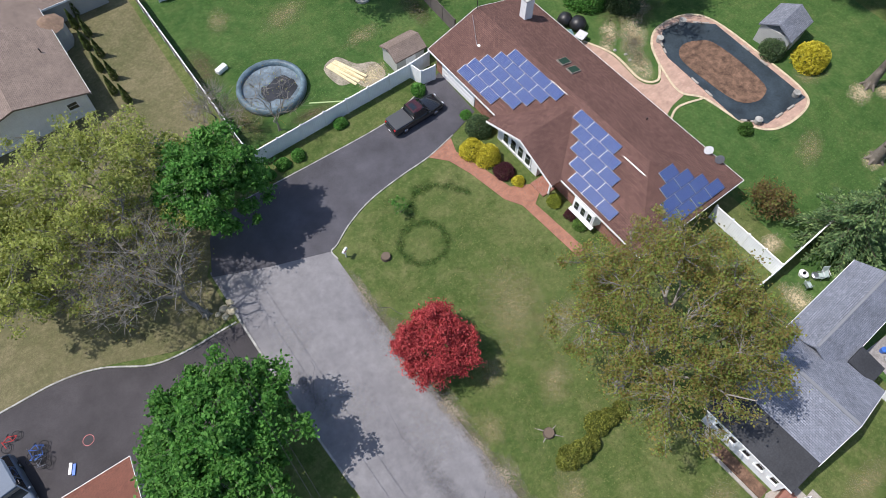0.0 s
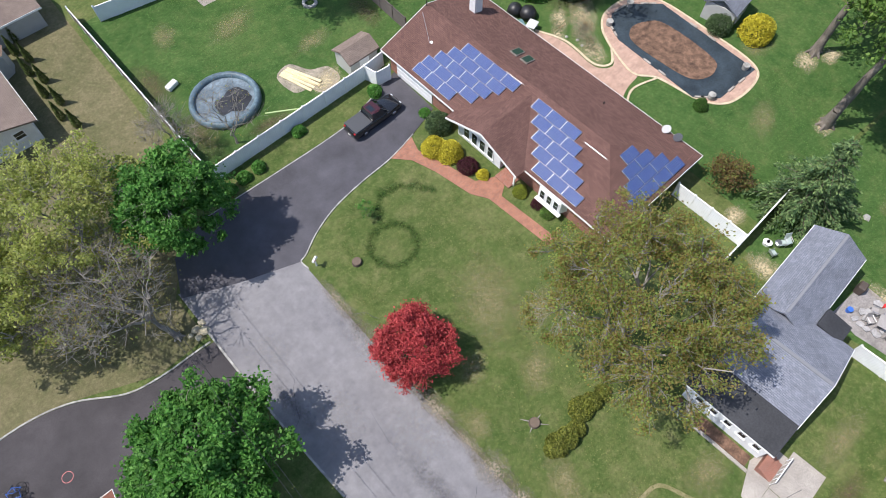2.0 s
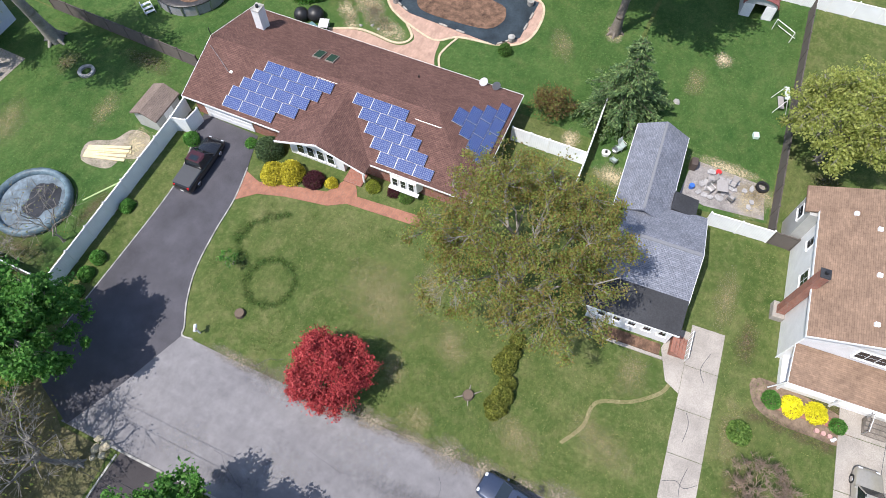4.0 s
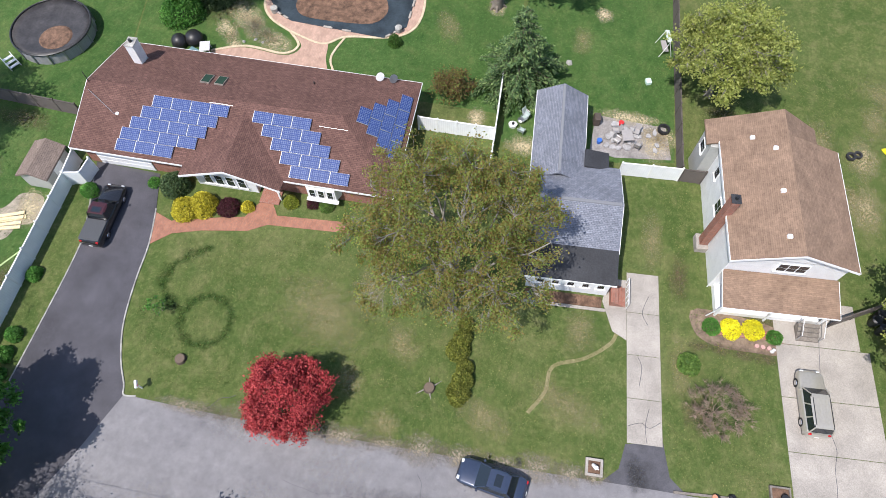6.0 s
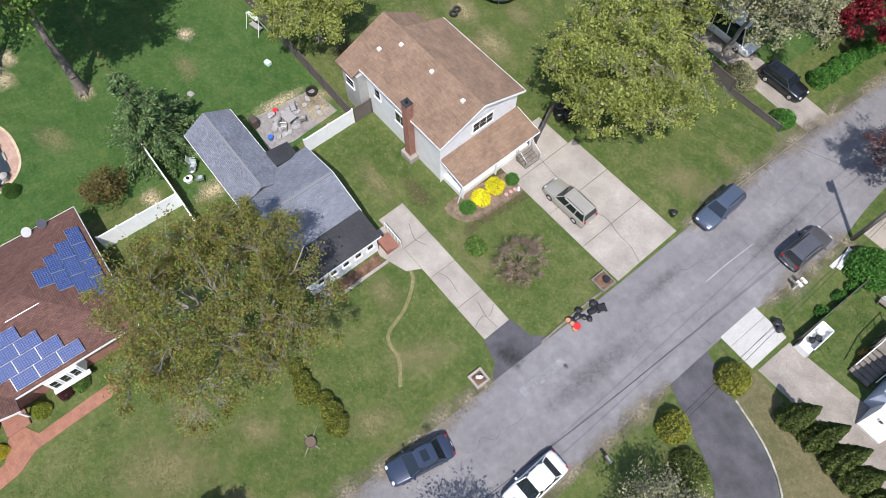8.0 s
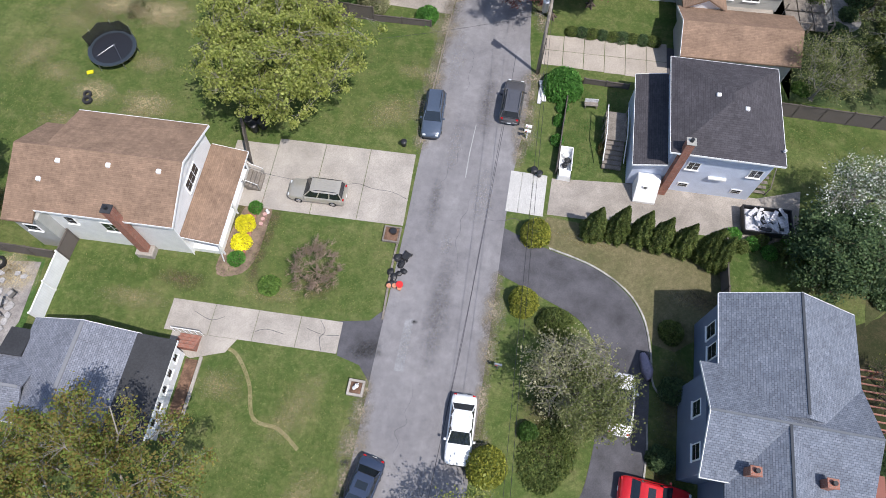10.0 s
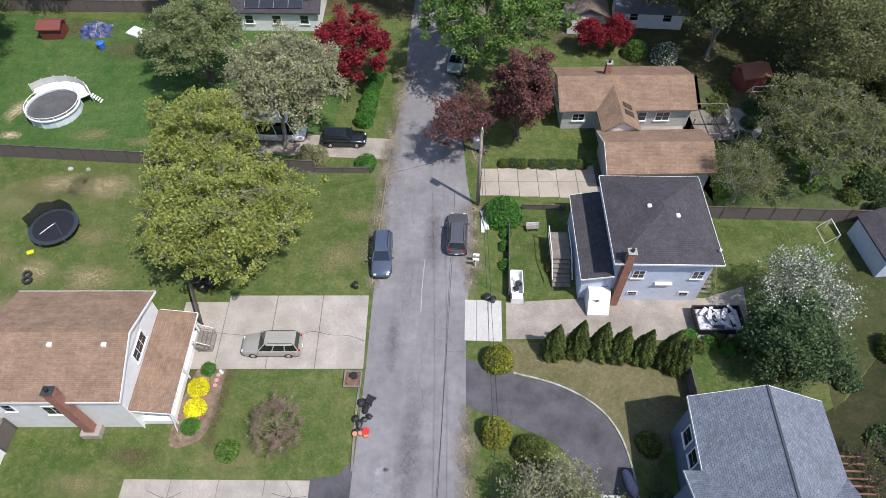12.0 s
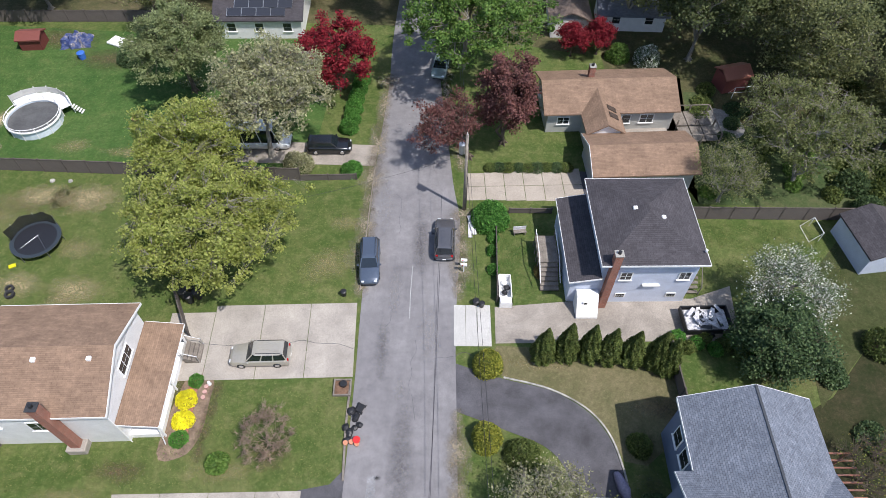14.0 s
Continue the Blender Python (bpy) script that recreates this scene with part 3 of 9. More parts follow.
lawn([(1.4, 23.9), (3.0, 23.3), (6.7, 22.6), (9.5, 21.2), (11.1, 19.3), (11.9, 17.2), (13.6, 17.0), (17.5, 20.6), (16.4, 26.3), (2.4, 26.0)], GRASS_DRY, "thin tan lawn beside the curved drive")
lawn([(0.9, 4), (8.2, 4.5), (8.6, 8), (8.0, 15.3), (6.5, 17.5), (3.2, 18.9), (0.4, 20.4)], GRASS, "shaded grass island in the drive")

LEFT_EDGE = [(-6.2, -26.2), (-6.4, -17), (-6.8, -9), (-7.2, -2), (-7.6, 5), (-8.1, 12), (-8.7, 22), (-9.3, 29.4), (-10.3, 45), (-10.6, 58), (-11.5, 75), (-12, 130)]
RIGHT_EDGE = [(2.9, -29.2), (2.75, -25.2), (2.4, -17.7), (1.8, -9), (1.2, -2), (0.6, 4.6), (0.1, 12), (-0.5, 19.7), (-1.1, 28), (-1.3, 38), (-2.4, 44), (-3.8, 53), (-5.2, 62), (-6.5, 75), (-7, 130)]
structure("road", prism(curve(LEFT_EDGE) + curve(RIGHT_EDGE)[::-1], -0.1, 0.03), ASPHALT, "worn light gray asphalt residential road", "road")
DRIVE = [(-1.4, -26.9), (2.9, -28.7), (1.5, -32.2), (-2, -33.9), (-9.5, -33.9), (-15.5, -34.0), (-18.3, -34.4), (-24.6, -36.5), (-24.6, -30.6),
         (-21.3, -29.5), (-18.1, -28.7), (-14.8, -28.35), (-11.4, -27.75), (-8.7, -26.7), (-6.9, -25.6), (-6.2, -25.3)]
structure("driveway_1", prism(DRIVE, -0.1, 0.036), BLACKTOP, "black sealed asphalt driveway by the brown house", "driveway")
structure("driveway_2", prism(curve([(28, -27.6), (20.3, -27.3), (16.1, -27.2), (13.0, -26.4), (9.8, -24.5), (7.2, -24), (4.4, -24), (2.5, -23.9)])
                              + [(2.3, -18), (8, -16.5), (14, -17), (28, -16)], -0.1, 0.024), BLACKTOP_BROWN, "dull dark brownish asphalt driveway", "driveway")
CIRC_OUT = [(-1.5, 24.3), (2.9, 23.1), (6.6, 22.4), (9.3, 21.0), (10.9, 19.1), (11.7, 16.7), (12.0, 14.1), (12.3, 9), (12.2, 3), (9, -3), (1.5, -5)]
CIRC_IN = [(-1.3, 20.3), (3.2, 18.9), (6.4, 17.7), (7.9, 15.6), (8.6, 12), (8.6, 8), (7.9, 4.5), (5, 1), (1.2, 0)]
structure("driveway_3", prism(curve(CIRC_OUT) + curve(CIRC_IN)[::-1], -0.1, 0.022), BLACKTOP_OLD, "curved gray asphalt horseshoe drive", "driveway")
structure("driveway_4", prism([(-11.4, 13.3), (-10.8, 10.7), (-9.0, 10.4), (-7.8, 9.2), (-8.1, 15.4), (-9.2, 13.9)], -0.1, 0.02), BLACKTOP_OLD,
          "worn asphalt apron of a driveway", "driveway")

# kerb lines and edgings
structure("kerb_1", ribbon(curve([(2.75, -25.6), (2.6, -21), (2.45, -17.7), (2.05, -12), (1.75, -8.5)]), 0.16, -0.05, 0.09), KERB, "pale stone kerb at the road", "kerb")
structure("kerb_2", ribbon(curve([(28, -27.7), (20.3, -27.4), (16.1, -27.3), (13.0, -26.5), (9.8, -24.6), (7.2, -24.1), (4.4, -24.1), (3.0, -24.1)]), 0.13, -0.05, 0.07), KERB,
          "pale edging stones along the drive", "kerb")
structure("kerb_3", ribbon(curve(DRIVE[9:] + [(-6.3, -24.4)]), 0.11, -0.05, 0.07), KERB, "pale edging stones along the black drive", "kerb")
structure("kerb_4", ribbon(curve([(-2, -33.95), (-9.5, -33.95), (-15.5, -34.05), (-18.3, -34.45), (-23.5, -36.2)]), 0.1, -0.05, 0.06), KERB, "thin kerb along the drive", "kerb")
structure("kerb_5", ribbon(curve([(3.0, 23.2), (6.6, 22.5), (9.4, 21.1), (11.0, 19.2), (11.8, 16.7), (12.1, 14.6)]), 0.14, -0.05, 0.08), KERB, "pale stone kerb of the curved drive", "kerb")
structure("kerb_6", ribbon(curve([(12.1, 14.6), (12.5, 13.8), (13.4, 13.2), (14.2, 13.1)]), 0.12, -0.05, 0.1), KERB, "kerb curving to the front walk", "kerb")
structure("kerb_7", ribbon([(-9.0, 21.9), (-8.75, 18), (-8.3, 14.2)], 0.16, -0.05, 0.14), WOOD_GREY, "weathered timber edging at the road", "edging")
structure("kerb_8", ribbon([(-9.6, 30.5), (-10.0, 37), (-10.4, 45.5)], 0.1, -0.05, 0.1), WOOD_GREY, "old timber edging along the verge", "edging")
structure("kerb_9", ribbon(curve([(12.1, 11.2), (12.3, 9.5), (12.3, 6.5)]), 0.12, -0.05, 0.1), KERB, "kerb of the planting bed", "kerb")


# white house concrete drive: poured slabs with open joints
c_drive = thing("driveway_5", -8.9, 22.3, 6, "pale cracked concrete driveway in poured slabs", "driveway", kind="structure")
for a, b in ((-0.02, -3.9), (-3.94, -7.8), (-7.84, -11.9), (-11.94, -15.6)):
    part("slab", box(b, a, 0.02, 6.95 if a > -11 else 6.3, -0.1, 0.032, bevel=0.012), CONCRETE, c_drive)
g_drive = thing("driveway_6", -10.9, 10.8, 5.5, "old narrow cracked concrete driveway", "driveway", kind="structure")
for i, (a, b) in enumerate(((0, -3.2), (-3.23, -6.5), (-6.53, -9.9), (-9.93, -13.3))):
    part("slab", box(b, a, 0, 2.5, -0.1, 0.03 - 0.004 * (i % 2), bevel=0.012), CONCRETE, g_drive)
part("slab", prism([(-7.6, -0.02), (-8.2, -1.1), (-10.6, -1.9), (-12.6, -1.4), (-12.6, -0.02)], -0.1, 0.026), CONCRETE, g_drive)
for ln in ([(-1.2, 0.1), (-1.5, 1.0), (-1.2, 1.6), (-1.7, 2.4)], [(-0.1, 1.4), (-1.3, 1.3), (-2.6, 1.6)], [(-9, 1.6), (-10, 1.2), (-11.4, 1.7)],
           [(-4.2, 0.9), (-5.6, 1.1), (-6.4, 0.8)]):
    part("crack", ribbon(curve(ln), 0.035, 0.02, 0.0335), BLACKTOP_OLD, g_drive)
part("crack", ribbon(curve([(-0.1, 2.5), (-1.4, 3.0), (-3.0, 3.1), (-4.4, 3.4), (-5.8, 3.1), (-7.0, 3.3), (-9.0, 3.0), (-12.5, 3.3)]), 0.035, 0.02, 0.0355), BLACKTOP_OLD, c_drive)
b_drive = thing("driveway_7", -1.1, 25.7, 4, "pale new concrete apron slabs", "driveway", kind="structure")
for a, b in ((0.0, 0.98), (1.0, 1.98), (2.0, 3.1)):
    part("slab", box(a, b, 0.0, 3.95, -0.1, 0.034, bevel=0.01), CONCRETE_PALE, b_drive)
structure("driveway_8", prism([(2.12, 29.7), (8, 30.7), (11.5, 31.4), (19, 31.9), (22.6, 33.5), (22.4, 27.9), (17.2, 27.6), (2.3, 26.2)], -0.1, 0.028), CONCRETE_DULL,
          "dull stained concrete yard beside blue house", "driveway")
f_drive = thing("driveway_9", -0.9, 41.4, 6, "old concrete driveway slabs", "driveway", kind="structure")
for i in range(6):
    for a, b in ((0.3 - 0.07 * i, 2.08), (2.12, 3.9 + 0.08 * i)):
        part("slab", box(i * 1.93 + 0.02, i * 1.93 + 1.9, a, b, -0.1, 0.028 - 0.004 * ((i + (a > 1)) % 2), bevel=0.012), CONCRETE_OLD, f_drive)
structure("driveway_10", prism([(9.8, 46.5), (11.2, 46.5), (11.2, 42.6), (10.6, 42.4)], -0.1, 0.02), BLACKTOP, "dark shaded asphalt strip", "driveway")
structure("driveway_11", prism([(-10.4, 45.6), (-10.5, 48.6), (-25, 48.2), (-25, 45.0)], -0.1, 0.02), CONCRETE_DULL, "pale gravelly parking strip", "driveway")

# brick front walk
structure("front_walk", prism([(-18.0, -28.75), (-19.4, -27.3), (-20.2, -25), (-21.0, -21.3), (-21.9, -19.9), (-22.6, -13.2), (-23.6, -13.3), (-22.9, -19.4), (-23.9, -20.1),
                               (-23.9, -21.2), (-22.2, -22.0), (-21.4, -25.0), (-20.5, -27.8), (-21.0, -29.4)], -0.08, 0.04), PAVER_RED, "red brick paver front walk", "walkway")

# pool terrace
TERR = [(-43.0, -25.4), (-44.2, -27.6), (-46.3, -28.9), (-49.9, -28.6), (-51.7, -26.2), (-52.0, -20), (-51.8, -14.8), (-50.0, -13.2), (-46.2, -13.2), (-44.3, -15.2), (-43.4, -19.5), (-42.0, -21.6)]
structure("pool_terrace", prism(curve(TERR, 5, True), -0.06, 0.05), PAVER_PINK, "pinkish paver terrace round the pool", "terrace")
structure("terrace_edging", ribbon(curve(TERR + TERR[:1], 5), 0.22, -0.06, 0.075), PAVER_EDGE, "tan stone edging of the terrace", "edging")
structure("back_path", prism(curve([(-36.8, -18.4), (-38.6, -19.8), (-40.2, -20.6), (-42.8, -21.4), (-43.0, -24.6), (-41.2, -23.4), (-39.8, -24.6), (-39.9, -28.6), (-38.6, -31.6), (-36.4, -32.6)], 5), -0.06, 0.044),
          PAVER_PINK, "pinkish paver path behind the brown house", "walkway")
structure("path_edging", ribbon(curve([(-42.8, -25.0), (-41.3, -23.7), (-40.0, -24.8), (-40.1, -28.6), (-38.8, -31.7)], 6), 0.24, -0.06, 0.09), PAVER_EDGE, "tan stone edging of the path", "edging")
structure("path_edging", ribbon(curve([(-36.9, -18.3), (-38.8, -19.4), (-40.6, -20.2), (-43.3, -19.6)], 6), 0.2, -0.06, 0.08), PAVER_EDGE, "tan stone edging of the path", "edging")
POOL = [(-45.0, -27.2), (-44.2, -25.4), (-44.0, -15.9), (-45.9, -14.1), (-51.3, -14.2), (-51.4, -25.9), (-48.6, -28.2), (-46.4, -28.3)]
pool = thing("swimming_pool", -47.8, -21, 0, "in-ground pool under a sagging dark blue-grey cover", "pool", kind="structure")
def local(pts, c=(-47.8, -21)):
    return [(x - c[0], y - c[1]) for x, y in pts]
part("cover", prism(local(POOL), 0.0, 0.085), LINER, pool, "dark blue-grey pool cover")
part("leaf_heap", prism(curve(local([(-46.9, -25.7), (-48.3, -25.2), (-49.3, -24.2), (-49.6, -21.0), (-49.3, -17.5), (-48.3, -16.6), (-47.0, -16.5), (-45.6, -17.5), (-45.1, -20.5), (-45.0, -24.0), (-45.7, -25.3)]), 3, True), 0.05, 0.105), MULCH, pool, "brown dead leaves on the cover")
for i, (px, py) in enumerate(((-45.0, -27.4), (-45.2, -14.7), (-50.6, -14.9), (-48.6, -27.9))):
    part("planter", tube((px + 47.8, py + 21, 0.05), (px + 47.8, py + 21, 0.6), 0.3, 0.36, 12), KERB, pool, "grey stone pot")
for i in range(15):
    a, b = local(POOL)[i % 8], local(POOL)[(i + 1) % 8]
    t = 0.25 + 0.5 * ((i * 37) % 10) / 10
    px, py = a[0] + (b[0] - a[0]) * t, a[1] + (b[1] - a[1]) * t
    an = math.atan2(b[1] - a[1], b[0] - a[0])
    w = part("weight_block", box(-0.45, 0.45, -0.1, 0.1, 0.08, 0.2, bevel=0.02), CONCRETE, pool)
    w.matrix_basis = pose(px, py, 0, 0, 0, math.degrees(an))


# ragged bare and dry spots
W_DRY = worn("dry_turf", (0.29, 0.245, 0.135), 0.62)
W_BLEACH = worn("bleached_turf", (0.34, 0.285, 0.165), 0.9)
W_SAND = worn("sandy_spot", (0.5, 0.42, 0.27))
W_DIRT = worn("earth_spot", (0.13, 0.1, 0.06), 0.8)
W_DARK = worn("dark_turf", (0.018, 0.045, 0.012))
W_STAIN = worn("asphalt_stain", (0.05, 0.05, 0.052))
W_CHIP = worn("wood_chips", (0.55, 0.45, 0.3))


def spot(material, x, y, rx, ry, turn, label, z=0.02, category="ground patch"):
    b = bmesh.new()
    bmesh.ops.create_circle(b, cap_ends=True, segments=28, radius=1)
    for v in b.verts:
        v.co = Vector((v.co.x * rx * 1.25, v.co.y * ry * 1.25, 0))
    ob = part("ground_patch", b, material, None)
    ob.matrix_world = pose(x, y, z, 0, 0, turn)
    tagged(ob, label, category, "", "structure")
    return ob


for x, y, a, b, t in ((-44.5, 37.0, 4.5, 2.6, 20), (-38.5, 38.6, 3.6, 1.9, 5), (-47.0, 31.5, 3.0, 2.0, 60), (-36.0, 33.0, 2.2, 1.4, 0), (-42.3, 38.5, 3.5, 1.8, 10), (-38.2, 38.8, 2.4, 1.5, 0), (-44, 30, 2.2, 1.4, 0), (-40.5, 25, 3.0, 1.6, 0), (-13, 33, 2.6, 1.8, 40), (-35, 27.5, 1.8, 1.2, 0),
                      (-15.5, -13, 4.2, 2.6, 60), (-18, -10, 2.5, 1.8, 0), (-10.4, 0.5, 2.5, 1.2, 70), (-12.6, 6.2, 2.8, 1.3, 70), (-8.3, -6.3, 1.4, 1.2, 80), (-18.5, 6.5, 1.9, 1.3, 0)):
    spot(W_DRY, x, y, a, b, t, "dry tan thin grass")
for x, y, a, b, t in ((-43.6, -29.6, 2.8, 1.5, 48), (-42.0, -27.6, 2.2, 1.2, 65), (-41.8, -31.2, 1.7, 1.0, 40), (-37.2, 10.8, 1.9, 1.5, 0), (-39.6, 8.3, 0.8, 3.0, 0), (-46.6, -32.6, 2.2, 1.4, 30), (-41.3, -26.2, 2.1, 1.2, 70), (-42.8, -28.8, 2.2, 1.3, 50), (-40.5, -30, 1.5, .8, 40), (-51.8, 48.8, 2.0, 1.0, 80), (-50.5, 45.0, 1.2, .7, 0), (-19, -39.8, 1.8, 1.2, 20), (-32.3, 3.2, 1.4, 0.9, 0),
                      (-38.0, 11.2, 1.2, 1.6, 0), (-36.3, -5.2, 1.6, 0.8, 0), (-34.5, -0.5, 1.1, 1.6, 0)):
    spot(W_SAND, x, y, a, b, t, "pale sandy bare ground", 0.034)
for x, y, a, b, t in ((-50.7, -5.9, 1.3, 1.0, 0), (-56.1, -11.6, 1.5, 1.1, 20), (-58.5, -10.5, 1.4, 1.0, 0), (-51.9, 4.7, 1.1, 0.9, 0)):
    spot(W_CHIP, x, y, a, b, t, "pale wood chips round a trunk", 0.026)
for x, y, a, b, t in ((-41.2, 16.5, 2.2, 1.8, 0), (-45.5, -32.5, 3.5, 2.5, 0), (-51, 64, 5, 2.2, 0), (15.2, 21.6, 1.6, 1.0, 0), (-22, 19.5, 1.2, 4.0, 6), (-14.2, 15.8, 1.6, 1.5, 0), (-24.5, 13.6, 2.2, .9, 0)):
    spot(W_DIRT, x, y, a, b, t, "bare brown earth", 0.022)
for x, y, a, b, t in ((-8.9, 11.6, 1.3, .8, 20), (-7.9, 3.6, 0.35, 0.35, 0), (-3.8, 37.3, .25, .2, 0), (-5.9, 14.6, .25, .2, 0)):
    spot(W_STAIN, x, y, a, b, t, "dark stain on the asphalt", 0.042)
for x, y, a, b, t in ((-42.0, 39.0, 2.6, 1.6, 10), (-37.4, 39.1, 3.0, 2.0, 5), (-39.6, 28.7, 2.4, 1.4, 0), (-34.4, 28.6, 2.6, 1.5, 0)):
    spot(W_BLEACH, x, y, a, b, t, "bleached tan grass by the trampoline", 0.0225)
# a worn path in the front lawn
GRASS_PATH = turf("worn_path", (0.15, 0.15, 0.06), (0.22, 0.2, 0.1), (0.3, 0.26, 0.15), 0.5)
structure("worn_path", ribbon(curve([(-19.6, 9.3), (-18.1, 9.0), (-16.4, 7.2), (-15.2, 4.9), (-13.2, 4.6), (-11.4, 3.6)], 8), 0.28, -0.03, 0.018), GRASS_PATH, "pale worn foot track in the grass", "path")


def verge(line, w, material, label):
    """A ragged strip along the road, out of overlapping worn spots."""
    L = curve(line, 5)
    for i in range(0, len(L) - 1, 2):
        a, b = L[i], L[min(i + 2, len(L) - 1)]
        ln = math.hypot(b[0] - a[0], b[1] - a[1])
        spot(material, (a[0] + b[0]) / 2, (a[1] + b[1]) / 2, ln * 0.75, w * (0.8 + 0.35 * (i % 3)), math.degrees(math.atan2(b[1] - a[1], b[0] - a[0])), label, 0.039)


W_RING = worn("ring_turf", (0.03, 0.066, 0.014), 0.85)
verge([(-12.9 + 2.0 * math.cos(a * math.pi / 5), -21.7 + 2.0 * math.sin(a * math.pi / 5)) for a in range(11)], 0.4, W_RING, "dark green ring in the lawn")
verge([(-13.2, -24.0), (-14.0, -25.4), (-15.8, -26.3), (-17.8, -25.2), (-19.0, -23.4)], 0.5, W_RING, "dark green arc in the lawn")
W_VERGE = worn("verge_dirt", (0.25, 0.215, 0.16))
verge([(-6.4, -22), (-6.9, -9), (-7.3, -2), (-7.75, 5), (-8.1, 9.5)], 0.75, W_VERGE, "bare dirt strip along the road")
verge([(-9.5, 30), (-10.2, 38), (-10.5, 46), (-10.8, 60)], 0.95, W_VERGE, "bare sandy verge of the road")
verge([(-0.5, 20.0), (0.0, 14), (0.7, 5)], 0.7, W_VERGE, "bare dirt verge of the island")
verge([(-1.0, 30.5), (-1.1, 36), (-1.3, 40.5)], 0.8, W_VERGE, "bare dirt verge by the pole")
verge([(-1.6, 46), (-3.4, 54), (-4.8, 62)], 0.9, W_VERGE, "leaf-strewn verge of the road")
for x, y, a, b, t in ((-16, -52, 3, 1.6, 20), (-10, -55, 2, 1.2, 60), (-21, -45, 2.2, 1.1, 10), (-47, -10, 2.5, 1.2, 30), (-54, -16, 2, 1.4, 0), (-48, 3, 2, 1, 0), (-42, 46, 2, 1.1, 10), (-36, 45.5, 3, 0.8, 2), (-33, 57, 2, 1.2, 0),
                      (-20, 10.4, 1.6, .9, 5), (-27.5, 11.3, 3, .9, 4), (-17, 14.2, 2.6, .8, 5), (-12, 38, 1.6, 1.1, 0), (-24.5, -9, 1.4, 1, 0), (-11, -9.5, 1.5, 1.0, 30), (-14.5, -6.5, 2.2, 1.2, 40), (5.5, 24.6, 2.6, .6, 0), (13.8, 21.3, 1.2, .8, 0)):
    spot(W_DRY, x, y, a, b, t, "dry tan thin grass", 0.0205)
for x, y, a, b, t in ((-6.5, -42, 1.6, 3.2, 0), (-6.0, -50, 1.4, 3.5, 0), (-12, -39, 2.6, 0.8, 0), (-27.5, -45, 1.2, 3, 0), (-24, -52, 1.6, 1.2, 0), (5.5, 10, 2.6, 4.2, 0), (4.4, 16.8, 1.9, 1.6, 0), (13.6, 13, 1.2, 4.5, 0), (13.4, 7.5, 1.3, 2.2, 0), (25, 27, 4, 3.5, 0), (-43, 60.5, 6, 2, 0)):
    spot(W_DIRT, x, y, a, b, t, "dark bare earth and litter", 0.0215)
# dark litter under the woods
lawn([(21.5, 43), (42, 43.8), (42, 53.5), (26, 55), (25.5, 60), (22.5, 60)], turf("weedy_grass", (0.042, 0.075, 0.028), (0.07, 0.095, 0.038), (0.13, 0.125, 0.07), 0.45), "weedy green clearing behind the fence", 0.014)
structure("gravel_patch", prism(curve([(22.6, 53.2), (26.8, 52.6), (28.2, 54.6), (26.4, 57.2), (22.8, 57.0)], 4, True), -0.03, 0.02), grainy("grey_gravel", (0.26, 0.25, 0.24), 0.95, 0.4, 1.2, 8, 0.7), "grey gravel round the old deck", "ground")
structure("wood_floor", prism([(21.5, 43), (38, 43.8), (60, 44), (60, 100), (12, 100), (14, 63), (22.5, 62.5)], -0.05, 0.011), turf("wood_floor_litter", (0.045, 0.065, 0.022), (0.085, 0.085, 0.04), (0.15, 0.12, 0.07), 0.55), "shaded weedy wood floor", "ground")
structure("wood_floor", prism([(-12, 70), (12, 66), (12, 100), (-70, 100), (-70, 68.6), (-30, 69.5)], -0.05, 0.011), turf("far_litter", (0.045, 0.06, 0.024), (0.09, 0.085, 0.042), (0.16, 0.13, 0.08), 0.55), "shaded weedy ground at the far end", "ground")
# leaf litter behind the slate house; its dark tones also stand in for shade
structure("wood_floor", prism([(25.2, 13.5), (29, 6), (60, 6), (60, 36), (41, 34.5), (33, 28.6), (28.6, 23.5), (24.8, 21.2)], -0.05, 0.0115), turf("shade_toned_litter", (0.022, 0.032, 0.012), (0.04, 0.042, 0.02), (0.075, 0.06, 0.036), 0.5), "leaf litter under shrubs, darkened for shade", "ground")
for i in range(22):
    shrub("understorey_bush", 28.5 + (i * 43 % 100) * 0.14, 12.5 + (i * 71 % 100) * 0.14, 0.9 + 0.12 * (i % 6), 0.8 + 0.16 * (i % 5), (LEAF_DARK, LEAF_ARBOR, LEAF_DARK)[i % 3], "dark tangled bush on leaf litter", n=1500, leaf=0.11, seed=430 + i, group="understorey bushes")
# weedy grass with the yard's shade painted into darker turf colours
lawn([(27.5, 22.5), (33, 28.6), (41, 34.5), (60, 36), (60, 42.5), (35, 41.2), (31.5, 37), (28, 31)], turf("shade_toned_weeds", (0.034, 0.05, 0.018), (0.06, 0.07, 0.028), (0.11, 0.098, 0.052), 0.5), "patchy weedy grass behind the dogwood, darkened for shade", 0.0125)
structure("red_deck", box(25.3, 28.2, 3.0, 11.5, -0.02, 0.5), lapped("red_deck_boards", (0.24, 0.095, 0.07), 0.14, 0.8, True), "red-brown deck beside the slate house", "deck")
structure("teal_cover", box(26.4, 29.5, 2.0, 7.5, 0.3, 0.56), grainy("teal_cloth", (0.05, 0.22, 0.24), 0.6, 0.15, 1, 6, 0.2), "teal cover on the deck", "cover")


